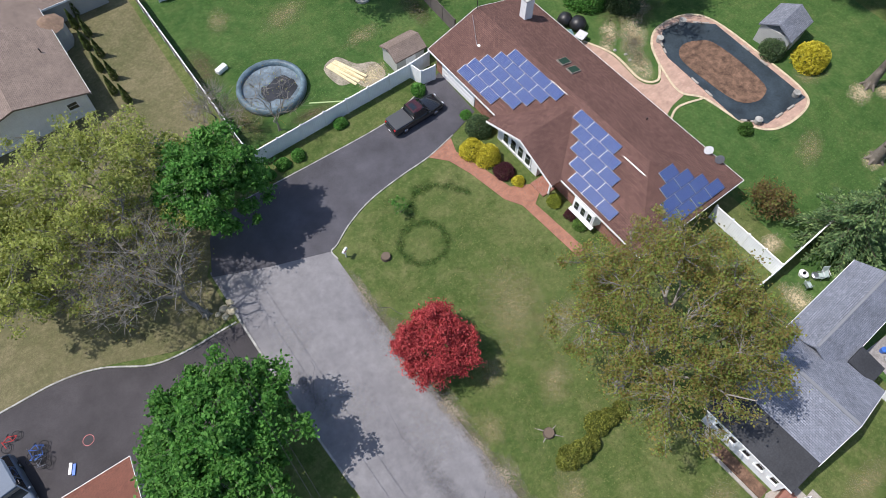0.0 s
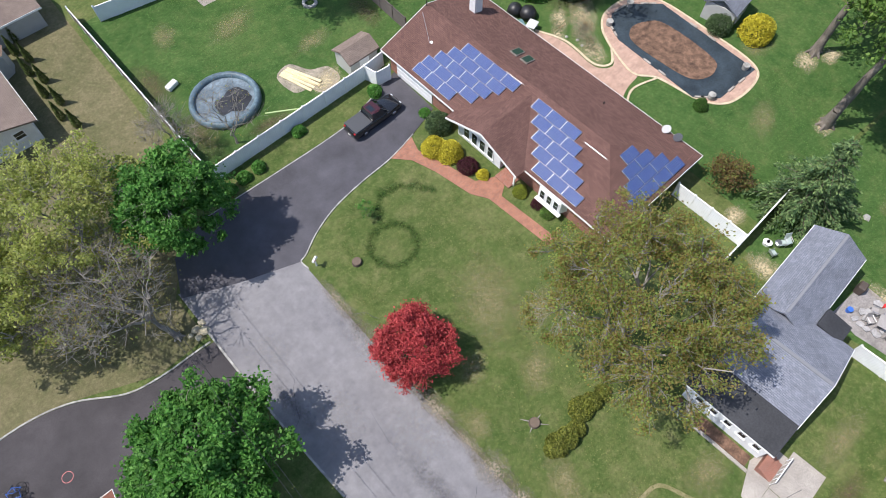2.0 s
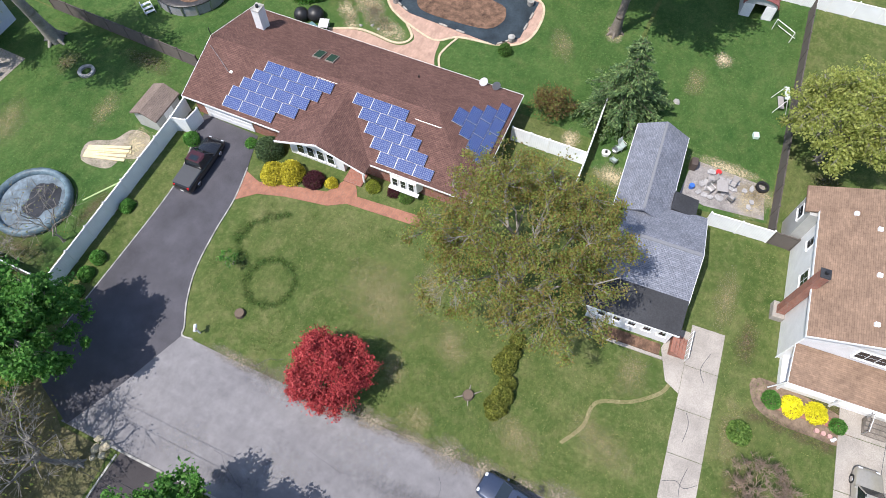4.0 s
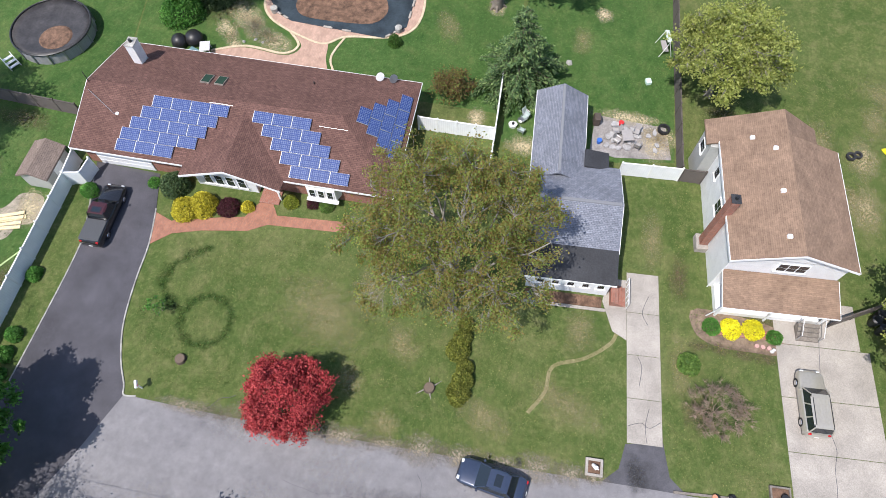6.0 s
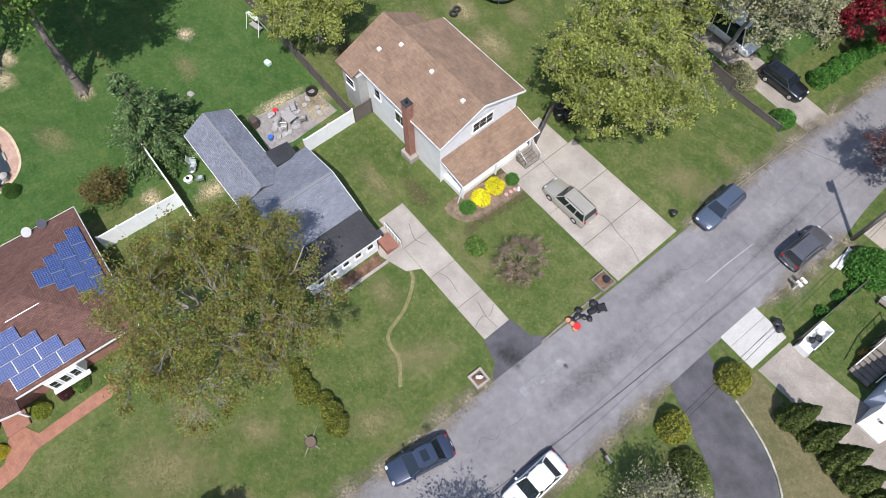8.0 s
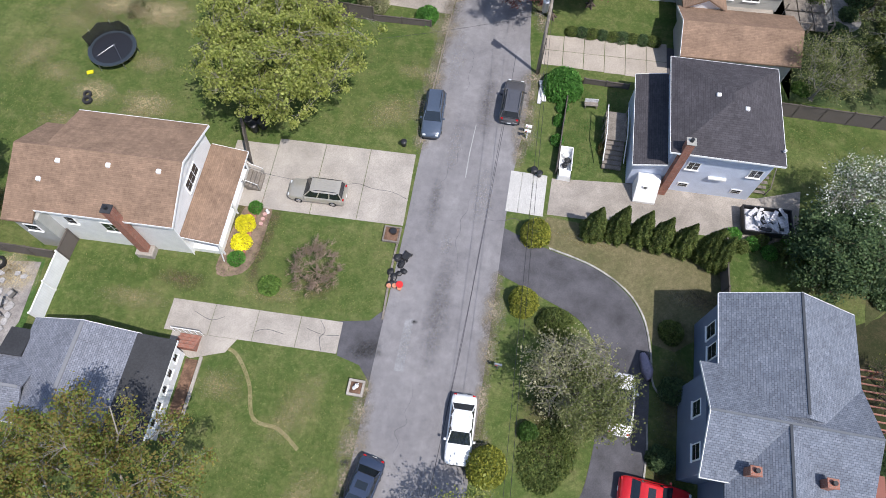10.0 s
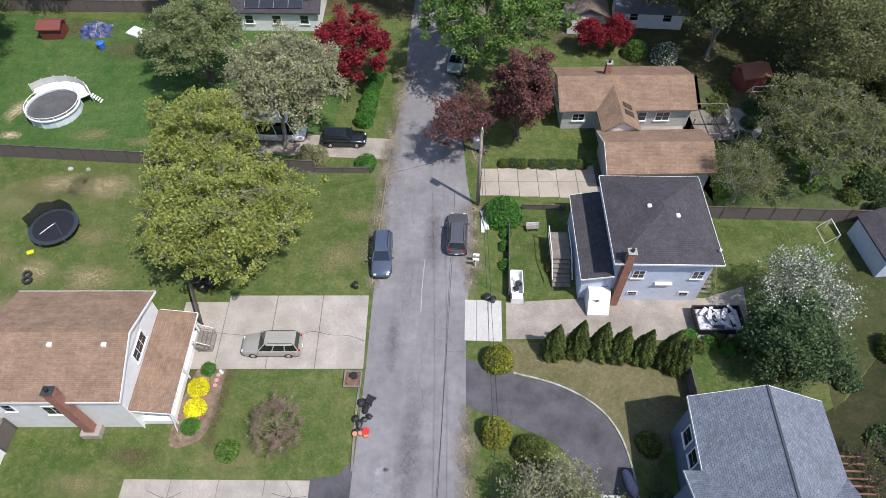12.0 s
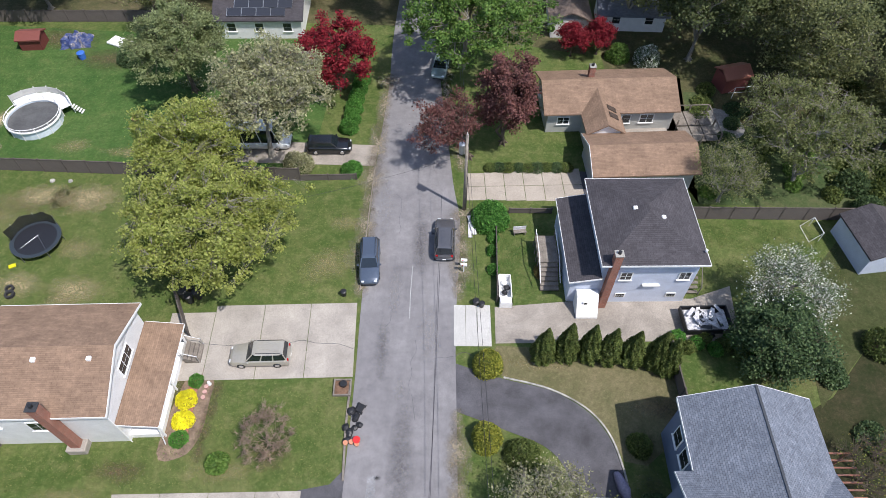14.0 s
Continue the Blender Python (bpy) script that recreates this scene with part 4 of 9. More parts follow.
# ---------- houses ----------
def gable(x0, x1, y0, y1, ez, rz, along="x", t=0.16, ridge=None, bm=None):
    """A gable roof body: eaves at ez, ridge at rz running along x or y."""
    if along == "x":
        m = (y0 + y1) / 2 if ridge is None else ridge
        v = [(x0, y0, ez), (x1, y0, ez), (x1, y1, ez), (x0, y1, ez), (x0, m, rz), (x1, m, rz)]
    else:
        m = (x0 + x1) / 2 if ridge is None else ridge
        v = [(x1, y0, ez), (x1, y1, ez), (x0, y1, ez), (x0, y0, ez), (m, y0, rz), (m, y1, rz)]
    lo = [(a, b, c - t) for a, b, c in v]
    V = v + lo
    F = [(0, 1, 5, 4), (2, 3, 4, 5), (6, 10, 11, 7), (8, 11, 10, 9), (0, 6, 7, 1), (2, 8, 9, 3),
         (1, 7, 11, 5), (5, 11, 8, 2), (3, 9, 10, 4), (4, 10, 6, 0)]
    return solid(V, F, bm)


def hip(x0, x1, y0, y1, ez, rz, r0, r1, t=0.16, hips=(True, True)):
    """A hip roof with its ridge from r0 to r1, both (x, y)."""
    V = [(x0, y0, ez), (x1, y0, ez), (x1, y1, ez), (x0, y1, ez), (*r0, rz), (*r1, rz),
         (x0, y0, ez - t), (x1, y0, ez - t), (x1, y1, ez - t), (x0, y1, ez - t)]
    F = [(6, 9, 8, 7), (0, 6, 7, 1), (1, 7, 8, 2), (2, 8, 9, 3), (3, 9, 6, 0)]
    if abs(r0[0] - r1[0]) > abs(r0[1] - r1[1]):
        F += [(0, 1, 5, 4), (2, 3, 4, 5), (1, 2, 5), (3, 0, 4)]
    else:
        F += [(1, 2, 5, 4), (3, 0, 4, 5), (0, 1, 4), (2, 3, 5)]
    return solid(V, F)


def fascia(parent, line, z, h=0.2, w=0.034, material=None):
    """White boards along the roof's edge, one per run."""
    for a, b in zip(line, line[1:]):
        za, zb = (z, z) if not isinstance(z, tuple) else z
        A, B = Vector((a[0], a[1], a[2] if len(a) > 2 else za)), Vector((b[0], b[1], b[2] if len(b) > 2 else zb))
        d = (B - A)
        n = Vector((-d.y, d.x, 0)).normalized() * w / 2
        u = Vector((0, 0, h))
        part("fascia", solid([A - n, B - n, B + n, A + n, A - n - u, B - n - u, B + n - u, A + n - u],
                             [(0, 1, 2, 3), (4, 7, 6, 5), (0, 4, 5, 1), (1, 5, 6, 2), (2, 6, 7, 3), (3, 7, 4, 0)]), material or WHITE, parent)


def window(parent, p, face, w, h, panes=1, sill=True, material=None):
    """A window in an upright wall: p is its centre on the wall, face the wall's outward degrees."""
    fr = part("window", box(-w / 2 - 0.07, w / 2 + 0.07, -0.02, 0.05, -h / 2 - 0.07, h / 2 + 0.07, bevel=0.012), material or WHITE, parent, "white window frame")
    fr.matrix_basis = pose(p[0], p[1], p[2], 0, 0, face - 90)
    pw = w / panes
    for i in range(panes):
        x = -w / 2 + pw * (i + 0.5)
        part("pane", box(x - pw / 2 + 0.03, x + pw / 2 - 0.03, 0.03, 0.056, -h / 2, -0.02), GLASS_DARK, fr)
        part("pane", box(x - pw / 2 + 0.03, x + pw / 2 - 0.03, 0.03, 0.056, 0.02, h / 2), GLASS_DARK, fr)
    if sill:
        part("sill", box(-w / 2 - 0.12, w / 2 + 0.12, 0.0, 0.14, -h / 2 - 0.14, -h / 2 - 0.07), WHITE, fr)
    return fr


def vent(parent, x, y, z, s=0.34, material=None):
    v = part("roof_vent", box(-s / 2, s / 2, -s / 2, s / 2, -0.12, 0.16, bevel=0.05), material or WHITE, parent, "small white roof vent")
    v.matrix_basis = pose(x, y, z)
    return v


def chimney(parent, x, y, z0, z1, w, d, material, cap=None):
    c = part("chimney", box(x - w / 2, x + w / 2, y - d / 2, y + d / 2, z0, z1), material, parent)
    part("chimney_cap", box(x - w / 2 - 0.05, x + w / 2 + 0.05, y - d / 2 - 0.05, y + d / 2 + 0.05, z1, z1 + 0.09, bevel=0.02), cap or KERB, c)
    part("flue", tube((x, y, z1 + 0.09), (x, y, z1 + 0.35), 0.14, 0.14, 10), BLACK, c)
    return c


# solar cells with their grid and pale frame lines
k = Nodes("solar_cells")
_uv = k.coord("UV")
_br = k.n("TexBrick", Scale=1.0)
_br.offset = 0.0
_br.inputs["Brick Width"].default_value = 0.165
_br.inputs["Row Height"].default_value = 0.165
_br.inputs["Mortar Size"].default_value = 0.011
_br.inputs["Color1"].default_value = (0.022, 0.045, 0.16, 1)
_br.inputs["Color2"].default_value = (0.028, 0.055, 0.19, 1)
_br.inputs["Mortar"].default_value = (0.16, 0.2, 0.32, 1)
k.l(_uv, _br.inputs["Vector"])
CELLS = k.done(_br.outputs["Color"], 0.22, 0, 0.8)
FRAME = plain("panel_frame", (0.52, 0.54, 0.57), 0.35, 0.7)


def solar_array(parent, origin, u, v, rows, pw=1.62, ph=1.0, cell=None):
    """Rows of panels; each row is (start along u, how many). u runs level, v up the slope."""
    u, v = Vector(u).normalized(), Vector(v).normalized()
    n = u.cross(v)
    first = None
    rot = Matrix((u, v, n)).transposed().to_4x4()
    for j, (s, count) in enumerate(rows):
        for i in range(count):
            m = Matrix.Translation(Vector(origin) + u * (s + i * (pw + 0.03)) + v * j * (ph + 0.03) + n * 0.1) @ rot
            if first is None:
                b = bmesh.new()
                fr = box(0, pw, 0, ph, 0, 0.045)
                first = part("solar_panel", fr, FRAME, parent)
                first.matrix_basis = m
                cells = part("cell_sheet", box(0.05, pw - 0.005, 0.008, ph - 0.008, 0.02, 0.05), cell or CELLS, first)
                b.free()
            else:
                o = again(first, parent, m)
                again(cells, o, Matrix.Identity(4))


# brown ranch with solar panels: x runs to the road, y along it
ranch = thing("brown_ranch_house", -24.0, -37.4, 2.5, "long brown-shingled ranch house with solar panels, white trim and brick", "house")
EZ, RZ, RX = 2.65, 4.5, -5.8
part("wall", box(-11.5, -0.6, 0.5, 27.0, 0, 2.55), BRICK, ranch, "red brick walls")
part("gable_wall", solid([(-11.5, 0.5, 2.5), (-0.6, 0.5, 2.5), (RX, 0.5, 4.3), (-11.5, 0.7, 2.5), (-0.6, 0.7, 2.5), (RX, 0.7, 4.3)],
                         [(0, 1, 2), (5, 4, 3), (0, 3, 4, 1), (1, 4, 5, 2), (2, 5, 3, 0)]), SIDING_WHITE, ranch, "white gable end")
V = [(-12.0, 0, EZ), (0, 0, EZ), (0, 27.6, EZ), (-12.0, 27.6, EZ), (RX, 0, RZ), (RX, 22.2, RZ)]
Vl = [(a, b, c - 0.16) for a, b, c in V[:4]] + [(RX, 0, RZ - 0.16)]
part("roof", solid(V + Vl, [(1, 2, 5, 4), (3, 0, 4, 5), (2, 3, 5), (0, 6, 10, 4), (4, 10, 7, 1), (1, 7, 8, 2), (2, 8, 9, 3), (3, 9, 6, 0), (6, 9, 8, 7), (6, 7, 10)]),
     ROOF_BROWN, ranch, "brown asphalt shingle roof")
# front cross gable over the bow window
PY, PW = 14.2, 4.3
part("porch_roof", gable(RX + 0.6, 1.0, PY - PW, PY + PW, EZ - 0.04, 4.28, "x", 0.14), ROOF_BROWN, ranch, "brown shingled front gable roof")
part("gable_front", solid([(0.45, PY - PW + 0.3, 2.5), (0.45, PY + PW - 0.3, 2.5), (0.45, PY, 4.0), (0.3, PY - PW + 0.3, 2.5), (0.3, PY + PW - 0.3, 2.5), (0.3, PY, 4.0)],
                          [(0, 1, 2), (5, 4, 3), (0, 3, 4, 1), (1, 4, 5, 2), (2, 5, 3, 0)]), SIDING_WHITE, ranch, "white boarded gable")
part("front_wall", box(-0.62, 0.0, PY - PW + 0.6, PY + 1.6, 0, 2.55), SIDING_WHITE, ranch, "white front wall under the gable")
part("porch_post", box(0.25, 0.4, PY + PW - 0.75, PY + PW - 0.6, 0, 2.5), WHITE, ranch)
fascia(ranch, [(1.03, PY - PW, EZ - 0.02), (1.03, PY, 4.29), (1.03, PY + PW, EZ - 0.02)], 0, 0.24)
fascia(ranch, [(0.03, 0, EZ), (0.03, PY - PW, EZ)], 0)
fascia(ranch, [(0.03, PY + PW, EZ), (0.03, 27.6, EZ), (-12.03, 27.63, EZ), (-12.03, 0, EZ), (RX, -0.03, RZ), (0.03, -0.03, EZ)], 0)
for i in range(4):
    window(ranch, (0.02, PY - 2.55 + i * 0.98, 1.35), 0, 0.66, 1.5, 1)
bay = part("bay_window", prism([(-0.6, 20.0), (0.05, 20.3), (0.05, 22.7), (-0.6, 23.0)], 0.8, 2.3), WHITE, ranch, "white bay window")
for i in range(3):
    window(bay, (0.06, 20.75 + i * 0.75, 1.55), 0, 0.5, 1.0, 1, False)
part("bay_sill", box(0.0, 0.35, 20.2, 22.9, 0.7, 0.8), WHITE, bay)
gd = part("garage_door", box(-0.6, -0.52, 1.5, 6.4, 0.05, 2.25), SIDING_WHITE, ranch, "white panelled garage door")
for i in range(3):
    part("door_rail", box(-0.53, -0.5, 1.5, 6.4, 0.55 + i * 0.55, 0.59 + i * 0.55), WHITE, gd)
part("front_door", box(-0.6, -0.5, PY + 2.2, PY + 3.2, 0.15, 2.15), plain("door_paint", (0.25, 0.05, 0.04), 0.5), ranch, "dark red front door")
part("door_step", box(-0.5, 0.9, PY + 1.9, PY + 3.6, 0, 0.16, bevel=0.02), BRICK, ranch, "brick step")
chimney(ranch, -9.4, 2.9, 2.4, 5.6, 1.0, 0.75, SIDING_WHITE, KERB)
for i in (0, 1):
    sx, sy = -8.1, 9.6 + i * 1.25
    zz = RZ - (RX - sx) * (RZ - EZ) / (RX + 12.0)
    s = part("skylight", box(-0.62, 0.62, -0.42, 0.42, -0.06, 0.12, bevel=0.02), WOOD_GREY, ranch, "grey framed skylight")
    s.matrix_basis = pose(sx, sy, zz, 0, -math.degrees(math.atan2(RZ - EZ, RX + 12.0)), 0)
    part("pane", box(-0.54, 0.54, -0.34, 0.34, 0.1, 0.135), plain("skylight_glass", (0.03, 0.06, 0.045), 0.1), s)
slope = (RZ - EZ) / (0 - RX)
up = (-1, 0, slope)
solar_array(ranch, (-0.35, 4.0, EZ + 0.35 * slope), (0, 1, 0), up, [(0, 3), (0.15, 4), (0.75, 4), (1.45, 4), (2.2, 4)], 1.62, 1.0)
solar_array(ranch, (-0.3, 18.9, EZ + 0.3 * slope), (0, 1, 0), up, [(0, 3), (-1.0, 3), (-2.0, 3), (-3.0, 3), (-4.0, 3)], 1.62, 1.0)
up2 = Vector((0, -1, (RZ - EZ) / 5.4))
solar_array(ranch, (-3.4, 27.2, EZ + 0.4 * (RZ - EZ) / 5.4), (-1, 0, 0), up2, [(0, 4), (0.7, 3), (1.5, 2), (2.3, 1)], 1.62, 1.0)
part("conduit", tube((RX + 0.5, 10.9, RZ - 0.08), (RX + 0.5, 13.0, RZ - 0.08), 0.018, 0.018, 6), STEEL, ranch)
part("conduit", tube((RX + 1.1, 20.5, RZ - 0.3), (RX + 1.1, 22.9, RZ - 0.3), 0.018, 0.018, 6), STEEL, ranch)
part("conduit", tube((RX + 0.9, 0.4, RZ - 0.22), (RX + 2.6, 3.2, RZ - 0.75), 0.018, 0.018, 6), STEEL, ranch)
part("junction_box", box(-3.5, -3.2, 3.2, 3.5, 3.4, 3.75, bevel=0.03), WHITE, ranch)
part("mast", tube((-5.6, 0.2, 4.3), (-5.6, 0.2, 5.6), 0.035, 0.035, 6), BLACK, ranch)
for i, (yy, mt) in enumerate(((23.9, WHITE), (25.1, STEEL))):
    d = part("satellite_dish", tube((0, 0, 0.0), (0.06, 0, 0.12), 0.12, 0.4, 18), mt, ranch, "satellite dish")
    d.matrix_basis = pose(-11.6, yy, 3.2, 0, 40, 40)
    part("dish_arm", tube((-11.6, yy, 2.6), (-11.6, yy, 3.15), 0.03, 0.03, 6), STEEL, ranch)
part("pipe_vent", tube((-9.6, 18.6, 3.2), (-9.6, 18.6, 3.65), 0.06, 0.06, 8), BLACK, ranch)

# white split-level
white_house = thing("white_house", -24.4, 15.9, 6, "white two-storey house with tan shingles and a brick chimney", "house")
part("wall", box(-9.8, 0, 0, 8.2, 0, 5.4), SIDING_WHITE, white_house, "white siding walls")
part("gable_wall", solid([(0, 0, 5.3), (0, 8.2, 5.3), (0, 4.1, 6.9), (-0.2, 0, 5.3), (-0.2, 8.2, 5.3), (-0.2, 4.1, 6.9)],
                         [(0, 1, 2), (5, 4, 3), (0, 3, 4, 1), (1, 4, 5, 2), (2, 5, 3, 0)]), SIDING_WHITE, white_house)
part("roof", gable(-10.0, 0.4, -0.4, 8.6, 5.45, 7.15, "x"), ROOF_TAN, white_house, "tan asphalt shingle roof")
part("rear_wall", box(-12.1, -9.8, -0.9, 7.0, 0, 4.9), SIDING_STONE, white_house, "pale rear walls")
part("rear_roof", gable(-12.4, -10.0, -1.25, 7.4, 5.0, 7.1, "x", 0.16, 4.1), ROOF_TAN, white_house, "tan shingled rear roof")
fascia(white_house, [(-10, -0.43, 5.45), (0.43, -0.43, 5.45), (0.43, 4.1, 7.16), (0.43, 8.63, 5.45), (-10, 8.63, 5.45)], 0, 0.22)
part("porch_roof", solid([(0.03, -0.1, 3.3), (0.03, 8.3, 3.3), (2.9, 8.3, 2.75), (2.9, -0.1, 2.75), (0.03, -0.1, 3.15), (0.03, 8.3, 3.15), (2.9, 8.3, 2.6), (2.9, -0.1, 2.6)],
                         [(0, 3, 2, 1), (4, 5, 6, 7), (0, 4, 7, 3), (3, 7, 6, 2), (2, 6, 5, 1), (1, 5, 4, 0)]), ROOF_TAN, white_house, "tan shingled porch roof")
fascia(white_house, [(0.1, -0.13, 3.3), (2.93, -0.13, 2.75), (2.93, 8.33, 2.75), (0.1, 8.33, 3.3)], 0, 0.16)
part("porch_floor", box(0.02, 2.3, 0.25, 7.95, 0, 0.55), WHITE, white_house, "white porch base")
for yy in (0.3, 4.0, 7.9):
    part("porch_post", box(2.4, 2.52, yy - 0.06, yy + 0.06, 0.0, 2.65), WHITE, white_house)
for i in range(4):
    part("porch_step", box(2.6 + i * 0.3, 2.9 + i * 0.3, 6.3, 7.9, 0, 0.75 - i * 0.18, bevel=0.01), WOOD_GREY, white_house, "grey wooden step")
for yy in (6.3, 7.9):
    part("step_rail", tube((2.6, yy, 1.75), (3.8, yy, 1.05), 0.03, 0.03, 6), STEEL, white_house)
    part("step_rail_post", tube((3.75, yy, 0), (3.75, yy, 1.1), 0.03, 0.03, 6), STEEL, white_house)
    part("step_rail_post", tube((2.65, yy, 0.7), (2.65, yy, 1.75), 0.03, 0.03, 6), STEEL, white_house)
window(white_house, (0.01, 4.4, 4.45), 0, 2.1, 1.0, 3)
window(white_house, (-5.2, -0.01, 3.2), -90, 1.3, 1.2, 2)
window(white_house, (-8.3, -0.01, 3.6), -90, 0.7, 1.0, 1)
window(white_house, (-11.0, -0.91, 3.4), -90, 1.0, 0.8, 1)
chimney(white_house, -3.6, -0.4, 0, 7.2, 0.68, 0.6, BRICK, MEMBRANE)
part("chimney_base", box(-4.3, -2.9, -0.95, -0.01, 0, 0.7, bevel=0.05), CONCRETE, white_house)
for x, y in ((-1.2, 3.25), (-5.0, 3.25), (-8.8, 3.15), (-10.0, 1.75)):
    vent(white_house, x, y, 5.45 + (y + 0.4) / 4.5 * 1.7 if y < 4.1 else 7.15 - (y - 4.1) / 4.5 * 1.7)
part("downpipe", tube((0.1, -0.1, 5.2), (0.1, -0.1, 0.1), 0.05, 0.05, 6), WHITE, white_house)
part("downpipe", tube((2.85, -0.1, 2.6), (2.6, -0.35, 0.1), 0.05, 0.05, 6), WHITE, white_house)

# grey ranch with additions
gray_house = thing("gray_roofed_house", -21.6, 8.4, 5, "white low house with gray shingles and a black flat porch roof", "house")
part("wall", box(-9.6, -2.5, -6.6, -0.3, 0, 2.85), SIDING_WHITE, gray_house, "white siding walls")
part("porch_wall", box(-2.5, -0.2, -6.6, -0.3, 0, 2.46), SIDING_WHITE, gray_house, "white enclosed porch wall")
part("rear_wall", box(-17.1, -9.6, -6.8, -3.2, 0, 2.9), SIDING_WHITE, gray_house)
part("roof", gable(-10.2, -2.4, -7.0, 0.0, 3.0, 4.3, "y", 0.15, -6.0), ROOF_GRAY, gray_house, "gray asphalt shingle roof")
part("rear_roof", gable(-17.5, -8.4, -7.2, -2.85, 2.95, 4.15, "x"), ROOF_GRAY, gray_house, "gray shingled rear roof")
part("porch_roof", solid([(-2.6, -7.2, 3.08), (-2.6, 0.0, 3.08), (0.1, 0.0, 2.65), (0.1, -7.2, 2.65), (-2.6, -7.2, 2.9), (-2.6, 0.0, 2.9), (0.1, 0.0, 2.5), (0.1, -7.2, 2.5)],
                         [(0, 3, 2, 1), (4, 5, 6, 7), (0, 4, 7, 3), (3, 7, 6, 2), (2, 6, 5, 1), (1, 5, 4, 0)]), MEMBRANE, gray_house, "black membrane porch roof")
part("flat_patch", solid([(-11.6, -2.9, 3.3), (-11.6, -0.9, 3.0), (-9.9, -0.9, 3.0), (-9.9, -2.9, 3.3), (-11.6, -2.9, 2.9), (-11.6, -0.9, 2.85), (-9.9, -0.9, 2.85), (-9.9, -2.9, 2.9)],
                         [(0, 1, 2, 3), (7, 6, 5, 4), (0, 4, 5, 1), (1, 5, 6, 2), (2, 6, 7, 3), (3, 7, 4, 0)]), MEMBRANE, gray_house, "black membrane roof of the back entry")
part("entry_wall", box(-11.4, -9.7, -3.0, -1.1, 0, 2.9), SIDING_WHITE, gray_house)
fascia(gray_house, [(-17.5, -7.22, 2.95), (-8.4, -7.22, 2.95)], 0)
fascia(gray_house, [(-17.5, -2.83, 2.95), (-11.7, -2.83, 2.95)], 0)
fascia(gray_house, [(-10.2, 0.03, 3.0), (-6.0, 0.03, 4.3), (-2.4, 0.03, 3.0)], 0)
fascia(gray_house, [(0.13, 0.0, 2.64), (0.13, -7.2, 2.64)], 0)
part("ridge_cap", box(-17.4, -8.6, -5.12, -4.92, 4.08, 4.175), plain("pale_ridge", (0.2, 0.205, 0.22), 0.8), gray_house)
part("ridge_cap", box(-6.13, -5.87, -7.2, -0.1, 4.24, 4.335), plain("pale_ridge_cap", (0.19, 0.195, 0.21), 0.8), gray_house)
for i in range(5):
    window(gray_house, (-0.19, -1.0 - i * 1.15, 1.7), 0, 0.55, 0.9, 1)
for i in range(4):
    part("brick_step", box(-1.0, 0.6, 0.0 + i * 0.3, 0.3 + i * 0.3, 0, 0.72 - i * 0.18, bevel=0.01), BRICK, gray_house, "red brick step")
rl = part("stair_railing", tube((-1.5, 1.3, 1.0), (0.7, 1.3, 0.95), 0.035, 0.035, 6), WHITE, gray_house, "white stair railing")
for i in range(6):
    part("baluster", tube((-1.5 + i * 0.44, 1.3, 0), (-1.5 + i * 0.44, 1.3, 1.0), 0.025, 0.025, 5), WHITE, rl)
part("front_bed", box(0.0, 0.9, -6.6, -0.6, -0.02, 0.05), MULCH, gray_house, "dark mulch bed")
part("bed_edging", box(0.95, 1.2, -6.8, -0.3, -0.02, 0.12, bevel=0.02), CONCRETE, gray_house)

# blue two-storey
blue_house = thing("blue_house", 10.4, 30.9, 5, "pale blue two-storey house with charcoal hip roof", "house")
part("wall", box(0.1, 7.8, 0.0, 8.5, 0, 6.0), SIDING_BLUE, blue_house, "pale blue siding walls")
part("roof", hip(-0.35, 8.2, -0.55, 8.8, 6.05, 7.6, (3.9, 3.8), (3.9, 4.5)), ROOF_DARK, blue_house, "charcoal shingle hip roof")
fascia(blue_house, [(-0.37, -0.57), (8.22, -0.57), (8.22, 8.82), (-0.37, 8.82), (-0.37, -0.57)], 6.05, 0.18)
part("annex_wall", box(-2.2, 0.1, 0.1, 8.5, 0, 3.45), SIDING_BLUE, blue_house, "pale blue annex walls")
part("annex_roof", solid([(-2.5, -0.35, 3.5), (0.09, -0.35, 4.05), (0.09, 8.8, 4.05), (-2.5, 8.8, 3.5), (-2.5, -0.35, 3.36), (0.09, -0.35, 3.88), (0.09, 8.8, 3.88), (-2.5, 8.8, 3.36)],
                         [(0, 1, 2, 3), (7, 6, 5, 4), (0, 4, 5, 1), (1, 5, 6, 2), (2, 6, 7, 3), (3, 7, 4, 0)]), ROOF_DARK, blue_house, "charcoal shingled annex roof")
fascia(blue_house, [(0.09, -0.37, 4.05), (-2.52, -0.37, 3.5), (-2.52, 8.82, 3.5), (0.09, 8.82, 4.05)], 0, 0.16)
chimney(blue_house, 0.75, -0.34, 0, 7.3, 0.62, 0.58, BRICK, KERB)
for x, w in ((1.6, 0.9), (6.4, 0.9)):
    window(blue_house, (x + 0.5, -0.01, 3.9), -90, w, 0.9, 2)
for x in (1.9, 6.2):
    window(blue_house, (x + 0.3, -0.01, 1.1), -90, 0.75, 0.42, 1, False)
for x in (2.2, 7.0):
    window(blue_house, (x, -0.01, 5.6), -90, 0.9, 0.3, 1, False)
part("ledge", box(3.7, 5.1, -0.25, 0, 2.6, 2.75), WHITE, blue_house)
